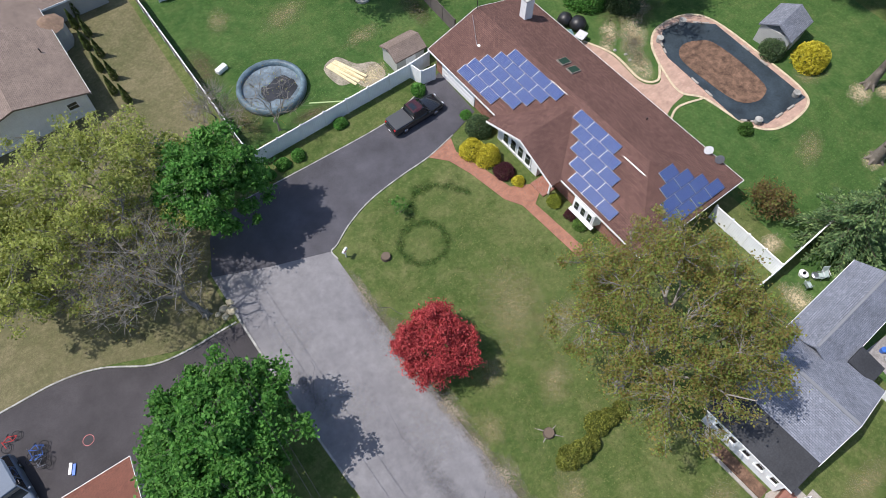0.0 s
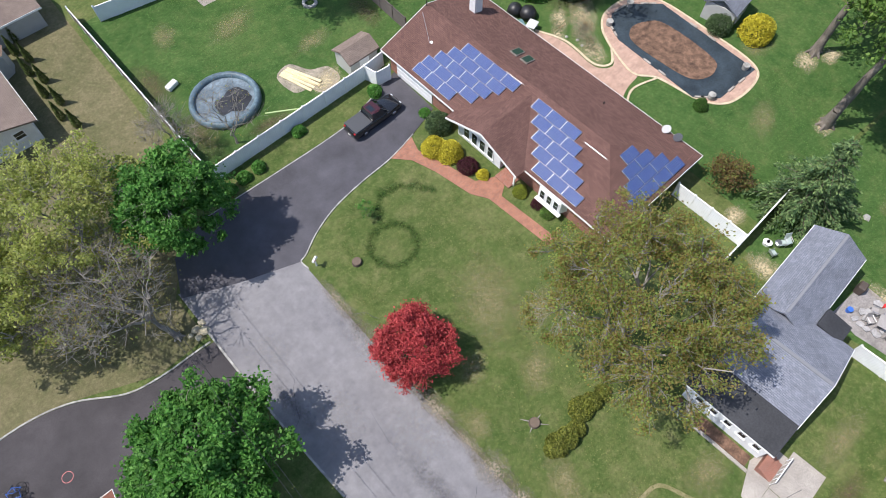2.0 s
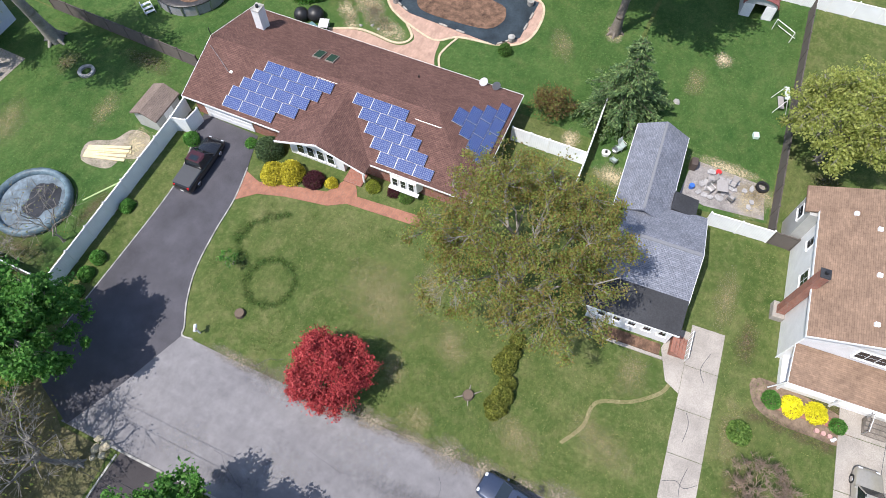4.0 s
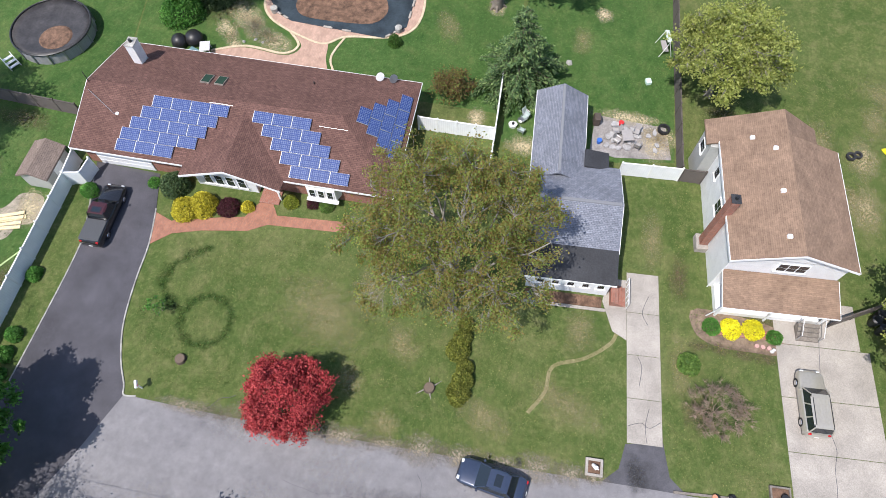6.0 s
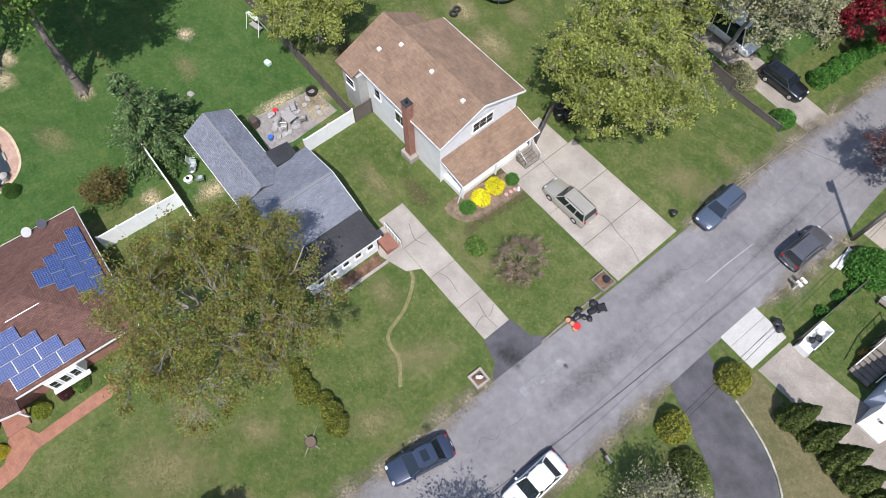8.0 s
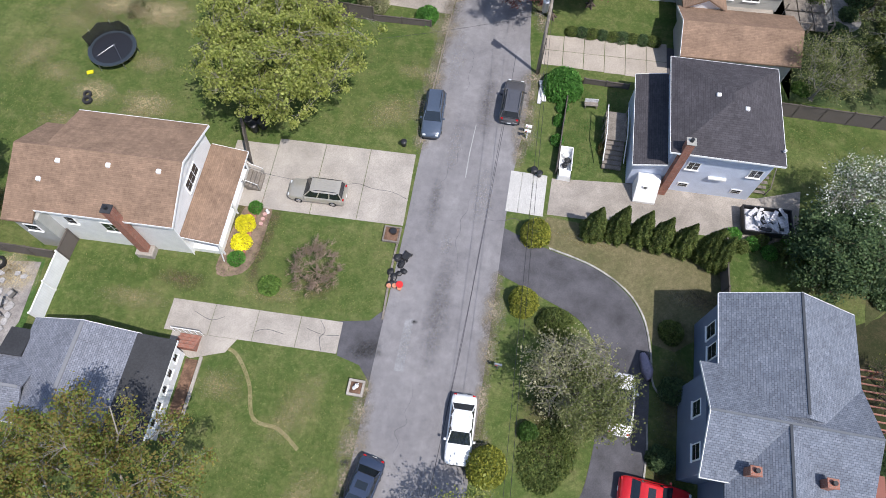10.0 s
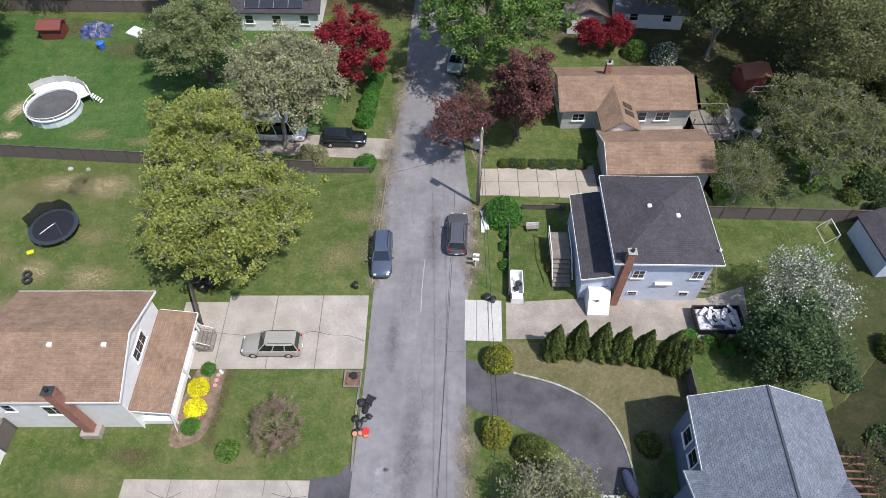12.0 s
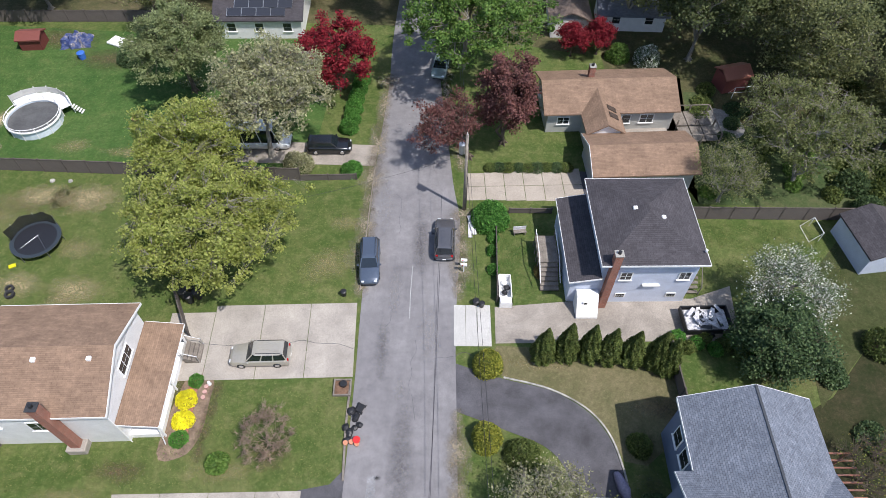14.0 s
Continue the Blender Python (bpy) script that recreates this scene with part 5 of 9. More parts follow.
bh = part("bulkhead", solid([(-1.6, -1.7, 0), (0.2, -1.7, 0), (0.2, 0.05, 0), (-1.6, 0.05, 0), (-1.6, -0.6, 1.9), (0.2, -0.6, 1.9), (0.2, 0.05, 1.9), (-1.6, 0.05, 1.9), (-1.6, -1.7, 0.25), (0.2, -1.7, 0.25)],
                            [(3, 2, 1, 0), (0, 1, 9, 8), (8, 9, 5, 4), (4, 5, 6, 7), (2, 3, 7, 6), (0, 8, 4, 7, 3), (1, 2, 6, 5, 9)]), SIDING_WHITE, blue_house, "white cellar entry")
window(bh, (-0.9, -1.0, 1.3), -90, 0.3, 0.4, 1, False)
for x, y in ((2.9, 4.4), (5.0, 3.4)):
    vent(blue_house, x, y, 7.2)
vent(blue_house, 8.0, 0.6, 6.4, 0.2)
deck = part("deck", box(-4.4, -2.6, 3.3, 6.2, 1.25, 1.4), WOOD_GREY, blue_house, "grey wooden entry deck")
for i in range(6):
    part("deck_step", box(-4.3, -2.7, 3.3 - (i + 1) * 0.36, 3.3 - i * 0.36, 1.02 - i * 0.19, 1.2 - i * 0.19, bevel=0.01), WOOD_GREY, deck)
for x in (-4.4, -2.7):
    part("deck_rail", tube((x, 6.2, 2.3), (x, 3.3, 2.3), 0.04, 0.04, 6), WHITE, deck)
    part("deck_rail", tube((x, 3.3, 2.3), (x, 1.2, 1.15), 0.04, 0.04, 6), WHITE, deck)
    for yy in (6.1, 5.2, 4.3, 3.4):
        part("deck_post", tube((x, yy, 0), (x, yy, 2.3), 0.045, 0.045, 6), WOOD_GREY, deck)
rs = part("rear_stair", box(7.85, 9.0, 3.4, 5.0, 2.7, 2.85), WOOD_GREY, blue_house, "grey wooden side stair")
for i in range(9):
    part("stair_tread", box(8.35, 9.3, 3.1 - i * 0.3, 3.38 - i * 0.3, 2.5 - i * 0.29, 2.56 - i * 0.29), WOOD_GREY, rs)
part("stair_rail", tube((9.35, 5, 3.7), (9.35, 3.3, 3.7), 0.04, 0.04, 6), WOOD_GREY, rs)
part("stair_rail", tube((9.35, 3.3, 3.7), (9.35, 0.6, 1.1), 0.04, 0.04, 6), WOOD_GREY, rs)
for yy, zz in ((5, 3.7), (3.3, 3.7), (0.7, 1.1)):
    part("stair_post", tube((9.35, yy, 0), (9.35, yy, zz), 0.05, 0.05, 6), WOOD_GREY, rs)

# far tan-roofed house
tan_house = thing("tan_roofed_house", 6.6, 51.6, 7, "low grey-sided house with tan shingles and a garage wing", "house")
part("wall", box(0.3, 13.6, 0.4, 6.7, 0, 2.75), SIDING_STONE, tan_house, "grey siding walls")
part("roof", gable(-0.2, 14.0, -0.1, 7.1, 2.8, 4.4, "x"), ROOF_TAN, tan_house, "tan asphalt shingle roof")
part("gable_wall", solid([(0.28, 0.4, 2.6), (0.28, 6.7, 2.6), (0.28, 3.5, 4.2), (0.5, 0.4, 2.6), (0.5, 6.7, 2.6), (0.5, 3.5, 4.2)],
                         [(2, 1, 0), (3, 4, 5), (0, 1, 4, 3), (1, 2, 5, 4), (2, 0, 3, 5)]), SIDING_STONE, tan_house)
part("gable_wall", solid([(13.62, 0.4, 2.6), (13.62, 6.7, 2.6), (13.62, 3.5, 4.2), (13.4, 0.4, 2.6), (13.4, 6.7, 2.6), (13.4, 3.5, 4.2)],
                         [(0, 1, 2), (5, 4, 3), (0, 3, 4, 1), (1, 4, 5, 2), (2, 5, 3, 0)]), SIDING_STONE, tan_house)
for gx in (3.58, 13.02):
    part("garage_gable", solid([(gx, -8.4, 2.5), (gx, -3.2, 2.5), (gx, -5.82, 3.72), (gx + 0.2, -8.4, 2.5), (gx + 0.2, -3.2, 2.5), (gx + 0.2, -5.82, 3.72)],
                               [(2, 1, 0), (3, 4, 5), (0, 1, 4, 3), (1, 2, 5, 4), (2, 0, 3, 5)]), SIDING_STONE, tan_house)
part("link_wall", box(7.2, 13.3, -3.2, 0.4, 0.0, 0.16), CONCRETE_DULL, tan_house, "concrete patio slab between the wings")
part("cross_roof", gable(3.6, 7.6, -3.2, 3.2, 2.82, 4.0, "y"), ROOF_TAN, tan_house, "tan shingled entry gable")
part("cross_wall", box(4.0, 7.2, -2.9, 0.6, 0, 2.8), SIDING_STONE, tan_house)
part("cross_gable", solid([(4.0, -2.92, 2.7), (7.2, -2.92, 2.7), (5.6, -2.92, 3.78), (4.0, -2.8, 2.7), (7.2, -2.8, 2.7), (5.6, -2.8, 3.78)],
                          [(0, 1, 2), (5, 4, 3), (0, 3, 4, 1), (1, 4, 5, 2), (2, 5, 3, 0)]), SIDING_WHITE, tan_house)
part("garage_wall", box(3.6, 13.2, -8.4, -3.2, 0, 2.6), SIDING_STONE, tan_house)
part("garage_roof", gable(3.2, 13.7, -8.85, -2.8, 2.65, 3.9, "x"), ROOF_TAN, tan_house, "tan shingled garage roof")
fascia(tan_house, [(0, -0.03, 2.8), (14, -0.03, 2.8)], 0)
fascia(tan_house, [(3.18, -8.85, 2.65), (3.18, -5.82, 3.9), (3.18, -2.8, 2.65)], 0)
for y in (0.0, 1.1):
    part("skylight", solid([(6.1, y - 1.6, 3.66), (7.1, y - 1.6, 3.07), (7.1, y - 0.9, 3.07), (6.1, y - 0.9, 3.66), (6.1, y - 1.6, 3.79), (7.1, y - 1.6, 3.2), (7.1, y - 0.9, 3.2), (6.1, y - 0.9, 3.79)],
                           [(4, 5, 6, 7), (3, 2, 1, 0), (0, 1, 5, 4), (1, 2, 6, 5), (2, 3, 7, 6), (3, 0, 4, 7)]), plain("dark_skylight", (0.05, 0.04, 0.035), 0.2), tan_house)
window(tan_house, (8.6, 0.39, 1.6), -90, 0.9, 1.0, 1)
window(tan_house, (10.8, 0.39, 1.6), -90, 1.4, 1.0, 2)
window(tan_house, (2.0, 0.39, 1.6), -90, 1.2, 0.8, 2)
window(tan_house, (0.29, 2.5, 1.6), 180, 0.8, 1.0, 1)
window(tan_house, (0.29, 5.2, 1.6), 180, 0.8, 1.0, 1)
window(tan_house, (5.6, -2.93, 1.5), -90, 1.0, 1.2, 2)
chimney(tan_house, 5.2, 4.4, 3.6, 5.3, 0.6, 0.6, BRICK)
for i in range(6):
    part("dark_deck", box(14.2 + (i % 3) * 1.3, 15.4 + (i % 3) * 1.3, 0.2 - 2.4 * (i // 3), 2.4 - 2.4 * (i // 3), 0.5, 0.62), WOOD_GREY, tan_house, "weathered deck platform")
for i in range(9):
    part("deck_post", box(14.15 + (i % 3) * 1.95, 14.27 + (i % 3) * 1.95, -2.3 + (i // 3) * 2.3, -2.18 + (i // 3) * 2.3, 0, 1.5), WOOD_GREY, tan_house)
for yy in (-2.25, 2.35):
    part("deck_rail", box(14.15, 18.1, yy, yy + 0.08, 1.42, 1.5), WOOD_GREY, tan_house)
part("deck_rail", box(18.1, 18.2, -2.25, 2.4, 1.42, 1.5), WOOD_GREY, tan_house)

# slate-roofed house
slate_house = thing("slate_gray_house", 14.3, 7.3, 3.5, "blue-gray sided house with slate-gray shingle roofs and brick chimneys", "house")
part("wall", box(1.3, 9.3, 7.0, 12.2, 0, 5.7), SIDING_GRAY, slate_house, "blue-gray siding walls")
part("roof", gable(0.9, 9.9, 4.4, 12.5, 5.75, 7.9, "y", 0.18, 5.4), ROOF_SLATE, slate_house, "slate-gray shingle roof")
part("gable_wall", solid([(1.3, 12.2, 5.5), (9.3, 12.2, 5.5), (5.4, 12.2, 7.6), (1.3, 12.0, 5.5), (9.3, 12.0, 5.5), (5.4, 12.0, 7.6)],
                         [(2, 1, 0), (3, 4, 5), (0, 1, 4, 3), (1, 2, 5, 4), (2, 0, 3, 5)]), SIDING_GRAY, slate_house)
part("front_wall", box(0.2, 9.4, 0.6, 7.0, 0, 5.5), SIDING_GRAY, slate_house)
part("front_roof", gable(-0.25, 9.95, 0.2, 7.5, 5.7, 7.5, "x", 0.18, 4.0), ROOF_SLATE, slate_house, "slate-gray shingled cross roof")
part("south_roof", gable(1.3, 7.9, -5.0, 4.2, 5.55, 7.45, "y", 0.18, 4.5), ROOF_SLATE, slate_house, "slate-gray shingled south wing roof")
part("south_wall", box(1.7, 7.5, -4.6, 0.6, 0, 5.4), SIDING_GRAY, slate_house)
fascia(slate_house, [(0.88, 12.5, 5.75), (0.88, 7.5, 5.75)], 0)
fascia(slate_house, [(0.9, 12.52, 5.75), (5.4, 12.52, 7.9), (9.9, 12.52, 5.75)], 0)
fascia(slate_house, [(-0.27, 7.5, 5.7), (-0.27, 4.0, 7.51), (-0.27, 0.18, 5.7), (3.2, 0.18, 5.7)], 0)
fascia(slate_house, [(6.4, 0.18, 5.7), (9.95, 0.18, 5.7)], 0)
part("ridge_cap", box(5.32, 5.48, 4.6, 12.5, 7.85, 7.925), plain("dark_ridge", (0.045, 0.05, 0.06), 0.85), slate_house)
part("ridge_cap", box(4.42, 4.58, -5.0, 4.0, 7.4, 7.475), plain("dark_ridge_cap", (0.045, 0.05, 0.06), 0.85), slate_house)
part("ridge_cap", box(-0.25, 9.95, 3.93, 4.07, 7.46, 7.525), plain("grey_ridge_cap", (0.12, 0.13, 0.145), 0.85), slate_house)
chimney(slate_house, 2.5, 0.9, 4, 7.1, 0.6, 0.5, BRICK, BRICK)
chimney(slate_house, 6.9, 1.0, 4, 7.1, 0.6, 0.5, BRICK, BRICK)
for y, z in ((9.0, 3.6), (10.6, 3.4)):
    window(slate_house, (1.29, y, z), 180, 1.0, 1.5, 1)
for y, z in ((2.0, 3.9), (4.8, 3.9)):
    window(slate_house, (0.19, y, z), 180, 1.0, 1.3, 1)
window(slate_house, (1.69, -2.2, 3.6), 180, 1.0, 1.3, 1)
for i in range(9):
    part("pergola_slat", box(10.0, 13.4, 9.9 - i * 0.5, 10.0 - i * 0.5, 2.5, 2.62), BRICK, slate_house, "red-brown pergola slat")
for yy in (5.9, 10.0):
    part("pergola_post", box(13.2, 13.32, yy - 0.06, yy + 0.06, 0, 2.5), BRICK, slate_house)

# house at the dead end and the one by the drive
end_house = thing("brown_roofed_house", 3.9, -50.4, 1.5, "weathered brown-roofed house with pale walls", "house")
part("wall", box(0.5, 11.5, -22, -0.3, 0, 2.6), SIDING_WHITE, end_house, "white siding walls")
part("roof", gable(0, 12.0, -22.5, 0.2, 2.65, 4.3, "y", 0.16), ROOF_OLD, end_house, "weathered brown shingle roof")
part("gable_wall", solid([(0.5, -0.28, 2.5), (11.5, -0.28, 2.5), (6, -0.28, 4.15), (0.5, -0.5, 2.5), (11.5, -0.5, 2.5), (6, -0.5, 4.15)],
                         [(2, 1, 0), (3, 4, 5), (0, 1, 4, 3), (1, 2, 5, 4), (2, 0, 3, 5)]), SIDING_WHITE, end_house)
part("bay_roof", tube((0.2, -10.6, 2.4), (0.2, -10.6, 3.1), 1.7, 0.3, 8), ROOF_TAN, end_house, "tan bay roof")
part("bay_wall", tube((0.2, -10.6, 0), (0.2, -10.6, 2.4), 1.5, 1.5, 8), SIDING_STONE, end_house)
part("side_roof", gable(-6.5, 0.2, -20, -13, 2.4, 3.8, "x"), ROOF_OLD, end_house, "brown side wing roof")
part("side_wall", box(-6.1, 0.5, -19.6, -13.4, 0, 2.4), SIDING_STONE, end_house)
fascia(end_house, [(-0.03, 0.2, 2.65), (-0.03, -13, 2.65)], 0)
fascia(end_house, [(-6.53, -13, 2.4), (0, -12.97, 2.4)], 0)
window(end_house, (1.9, -0.27, 1.7), 90, 0.9, 0.7, 1)
part("pipe_vent", tube((1.8, -6.5, 2.8), (1.8, -6.5, 3.6), 0.06, 0.06, 8), BLACK, end_house)
corner_house = thing("red_roofed_building", 12.9, -18.1, 0, "building with a reddish shingle roof by the drive", "house")
part("wall", box(0.4, 11, 0.4, 9, 0, 2.5), SIDING_WHITE, corner_house)
part("roof", gable(0, 12, 0, 9.6, 2.6, 4.4, "x"), shingle("reddish_shingles", (0.2, 0.085, 0.06), (0.165, 0.07, 0.05), (0.09, 0.04, 0.03)), corner_house, "reddish shingle roof")
fascia(corner_house, [(12, -0.03, 2.6), (-0.03, -0.03, 2.6), (-0.03, 4.8, 4.4)], 0)


# ---------- trees ----------
GREY_GREEN = leafy("grey_green_leaves", (0.11, 0.135, 0.045), (0.18, 0.205, 0.075), (0.28, 0.3, 0.13), 0.5)
tree("oak_tree", -18.2, -3.6, 12.2, 7.6, 4.8, LEAF_RUST, "large budding tree with bare grey limbs and thin rusty-green leaves", seed=11, limbs=12, clumps=580, per=92, leaf=0.09,
     spread=0.55, trunk=0.4, twigs=4, shell=0.5, fork=2.4, flat=0.25, shift=(-2.5, -0.2), squash=1.1)
tree("maple_tree", 7.0, -15.0, 9.0, 5.2, 1.6, LEAF_GREEN, "full round bright green maple", seed=12, clumps=320, per=170, leaf=0.15, spread=0.5, shell=0.55)
tree("maple_tree", -0.6, -34.9, 10.0, 4.5, 2.0, LEAF_GREEN, "bright green maple beside the drive", seed=13, clumps=260, per=150, leaf=0.15, spread=0.5, shift=(0, 2.3))
tree("budding_tree", 6.0, -36.5, 11.0, 6.6, 3.0, LEAF_OLIVE, "tall olive-yellow budding tree", seed=14, clumps=360, per=60, leaf=0.12, spread=0.55, twigs=5)
tree("bare_tree", 4.6, -26.0, 9.0, 5.2, 3.0, LEAF_RUST, "nearly bare grey tree beside the drive", seed=15, clumps=150, per=14, leaf=0.09, spread=1.0, twigs=9, limbs=10, shift=(2.2, -3.0), trunk=0.25)
tree("budding_tree", 12.5, -33.0, 9.0, 5.0, 2.4, LEAF_OLIVE, "olive-yellow budding tree at the lawn's edge", seed=16, clumps=250, per=65, leaf=0.12, spread=0.55, twigs=5)
tree("bare_tree", -8.6, -39.0, 6.5, 3.2, 1.6, LEAF_RUST, "small bare tree beside the round pool", seed=17, clumps=48, per=3, leaf=0.07, spread=0.9, twigs=4, trunk=0.12)
tree("japanese_maple", -8.2, -13.2, 4.6, 2.95, 0.5, LEAF_RED, "round bright red japanese maple at the lawn's edge", bark=BARK_DARK, seed=18, clumps=190, per=190, leaf=0.085, spread=0.42,
     shell=0.7, trunk=0.16, squash=1.0, limbs=9, twigs=1)
tree("maple_tree", -22.2, 33.0, 9.8, 7.6, 1.8, LEAF_OLIVE, "wide olive-green spring maple by the driveway", seed=19, clumps=560, per=85, leaf=0.125, spread=0.55, trunk=0.42, twigs=3, squash=0.92, shell=0.4)
tree("maple_tree", -26.4, 40.6, 10.6, 5.4, 2.2, LEAF_OLIVE, "olive-green spring maple beside the dark fence", seed=119, clumps=300, per=85, leaf=0.125, spread=0.55, trunk=0.32, twigs=3, squash=0.9, shell=0.35)
spruce("spruce_tree", -41.2, -2.3, 4.9, 9.5, LEAF_SPRUCE, "broad ragged green spruce beside the white fence", seed=20, tiers=16, per=11, leaf=0.17)
tree("oak_tree", -50.7, -5.9, 19, 7.0, 8.5, LEAF_FRESH, "tall oak with fresh green leaves and thick grey trunk", seed=21, clumps=200, per=170, leaf=0.17, spread=0.9, trunk=0.45, shift=(-2, 1.2), fork=8, bark=BARK_MID)
tree("oak_tree", -57.5, -11.8, 20, 7.0, 9, LEAF_FRESH, "tall oak with fresh green leaves and thick grey trunk", seed=22, clumps=180, per=140, leaf=0.17, spread=0.95, trunk=0.42, shift=(-3, 0), fork=8, bark=BARK_MID)
tree("maple_tree", -44.0, 15.2, 9.5, 5.2, 2.2, LEAF_OLIVE, "olive-green spring tree behind the fence", seed=23, clumps=280, per=100, leaf=0.125, spread=0.55, twigs=3)
tree("pale_tree", -21.2, 46.3, 11.5, 6.4, 4.6, LEAF_PALE, "large pale blossoming tree with bare limbs", seed=24, clumps=400, per=75, leaf=0.125, spread=0.55, twigs=5, shift=(1.0, 1.2), shell=0.4)
tree("red_maple", -16.2, 57.4, 8.0, 4.6, 1.8, LEAF_CRIMSON, "dark crimson maple by the hedge", bark=BARK_DARK, seed=25, clumps=150, per=130, leaf=0.14, spread=0.6)
tree("plum_tree", 2.4, 50.0, 11.0, 3.1, 0.8, LEAF_PLUM, "purple-leaved plum tree by the pole", bark=BARK_DARK, seed=26, clumps=220, per=120, leaf=0.12, spread=0.5, squash=1.1)
tree("plum_tree", -1.0, 47.6, 7.4, 3.7, 2.2, LEAF_PLUM, "thin purple-leaved plum leaning over the road", bark=BARK_DARK, seed=27, clumps=130, per=60, leaf=0.11, spread=0.5, twigs=4, shift=(-2.2, -0.3))
tree("street_tree", -2.6, 62.8, 14, 7.6, 3.5, LEAF_FRESH, "tall street tree with fresh green leaves", seed=28, clumps=320, per=100, leaf=0.16, spread=0.6, trunk=0.42, limbs=10, shift=(1.2, -2.6))
tree("pine_tree", -32.2, 55.6, 10.0, 5.2, 3.4, LEAF_PINE, "broad grey-green pine behind the pale tree", bark=BARK_DARK, seed=29, clumps=260, per=120, leaf=0.13, spread=0.62)
tree("dogwood_tree", 25.6, 30.8, 7.0, 4.0, 1.2, LEAF_WHITE, "white blossoming dogwood tree behind the drive", seed=30, clumps=140, per=80, leaf=0.085, spread=0.7, twigs=3)
tree("holly_tree", 23.8, 26.3, 6.6, 3.4, 0.3, LEAF_DARK, "dense dark evergreen holly tree", bark=BARK_DARK, seed=31, clumps=200, per=150, leaf=0.11, spread=0.6, shell=0.65)
tree("crab_apple", 5.8, 12.6, 5.6, 3.6, 0.9, LEAF_PALE, "twiggy crab apple with pale leaves in the island", seed=32, clumps=130, per=45, leaf=0.085, spread=0.65, twigs=6)
tree("birch_tree", 7.6, 11.0, 5.6, 2.9, 1.0, GREY_GREEN, "grey-green small tree over the drive", seed=33, clumps=110, per=110, leaf=0.085, spread=0.6, twigs=3)
tree("bare_tree", 31.0, 46.0, 10.0, 6.8, 2.6, GREY_GREEN, "sparse budding tree leaning over the weedy clearing", seed=34, clumps=330, per=60, leaf=0.11, spread=0.6, twigs=6, shift=(-0.3, 2.0), fork=1.2)
tree("bare_tree", 23.4, 43.6, 6.5, 3.4, 1.4, GREY_GREEN, "thin grey-green budding tree behind the garage", seed=35, clumps=110, per=60, leaf=0.08, spread=0.75, twigs=5, trunk=0.16)
tree("red_maple", 10.1, 65.6, 4.6, 1.75, 0.9, LEAF_CRIMSON, "small round dark red maple behind the tan-roofed house", bark=BARK_DARK, seed=45, clumps=80, per=110, leaf=0.1, spread=0.4, trunk=0.12)
tree("red_maple", 13.2, 66.2, 4.6, 1.75, 0.9, LEAF_CRIMSON, "small dark red maple behind the brick chimney", bark=BARK_DARK, seed=46, clumps=80, per=110, leaf=0.1, spread=0.4, trunk=0.12)
shrub("round_bush", 15.6, 65.6, 1.5, 2.0, LEAF_FRESH, "bright green bush beside the red maples", n=3600, leaf=0.1, seed=47)
shrub("flowering_bush", 18.9, 64.9, 1.6, 2.6, LEAF_WHITE, "white-flowering bush at the house corner", n=3200, leaf=0.12, seed=48)
tree("tall_oak", -25.8, -55.0, 18, 5.2, 9.5, LEAF_OLIVE, "tall thick-trunked oak by the yard's wooden fence", seed=49, clumps=170, per=80, leaf=0.14, spread=0.9, trunk=0.6, shift=(4.6, 1.6), fork=8.5)
tree("budding_tree", -21.4, -58.6, 6.5, 2.6, 2.4, LEAF_OLIVE, "olive-leaved small tree over the patio corner", seed=44, clumps=90, per=90, leaf=0.1, spread=0.6, trunk=0.16)

# woods beyond
woods = []
woods.append(tree("wood_tree", 33, 58, 14, 6, 3.0, leafy("wood_leaves_light", (0.085, 0.1, 0.04), (0.15, 0.165, 0.065), (0.26, 0.275, 0.11), 0.45), "tall budding tree in the dark woods", seed=41, clumps=190, per=130, leaf=0.13, spread=0.95, group="woods"))
woods.append(tree("wood_tree", 24, 66, 15, 6, 3.0, leafy("wood_leaves", (0.065, 0.085, 0.035), (0.11, 0.135, 0.055), (0.17, 0.2, 0.08), 0.45), "tall leafy tree in the dark woods", seed=42, clumps=180, per=120, leaf=0.17, spread=0.95, group="woods"))
for i, (x, y) in enumerate(((41, 52), (45, 62), (36, 68), (30, 74), (17, 72), (50, 50), (52, 70), (12, 80), (44, 78), (22, 82), (1, 77), (-4, 84), (-20, 78), (-32, 75), (-45, 78), (-58, 74), (-64, 62),
                            (52, 30), (46, 55), (54, 20), (53, 40), (56, 34), (-66, 52), (-60, 57.5), (-62, 48), (-55.5, 70), (-25, 73), (-68, 36), (-70, 24), (-72, 0), (-66, -22), (-60, -34), (-52, -40), (-70, -10), (-46, -36), (34, 70), (40, 70), (27, 78), (48, 46), (36, 62), (-38, 68), (-10, 74))):
    s = 0.75 + 0.45 * ((i * 7) % 10) / 10
    copy_thing(woods[i % 2], pose(x, y, 0, 0, 0, i * 67) @ Matrix.Diagonal((s, s, s * 0.9, 1)))

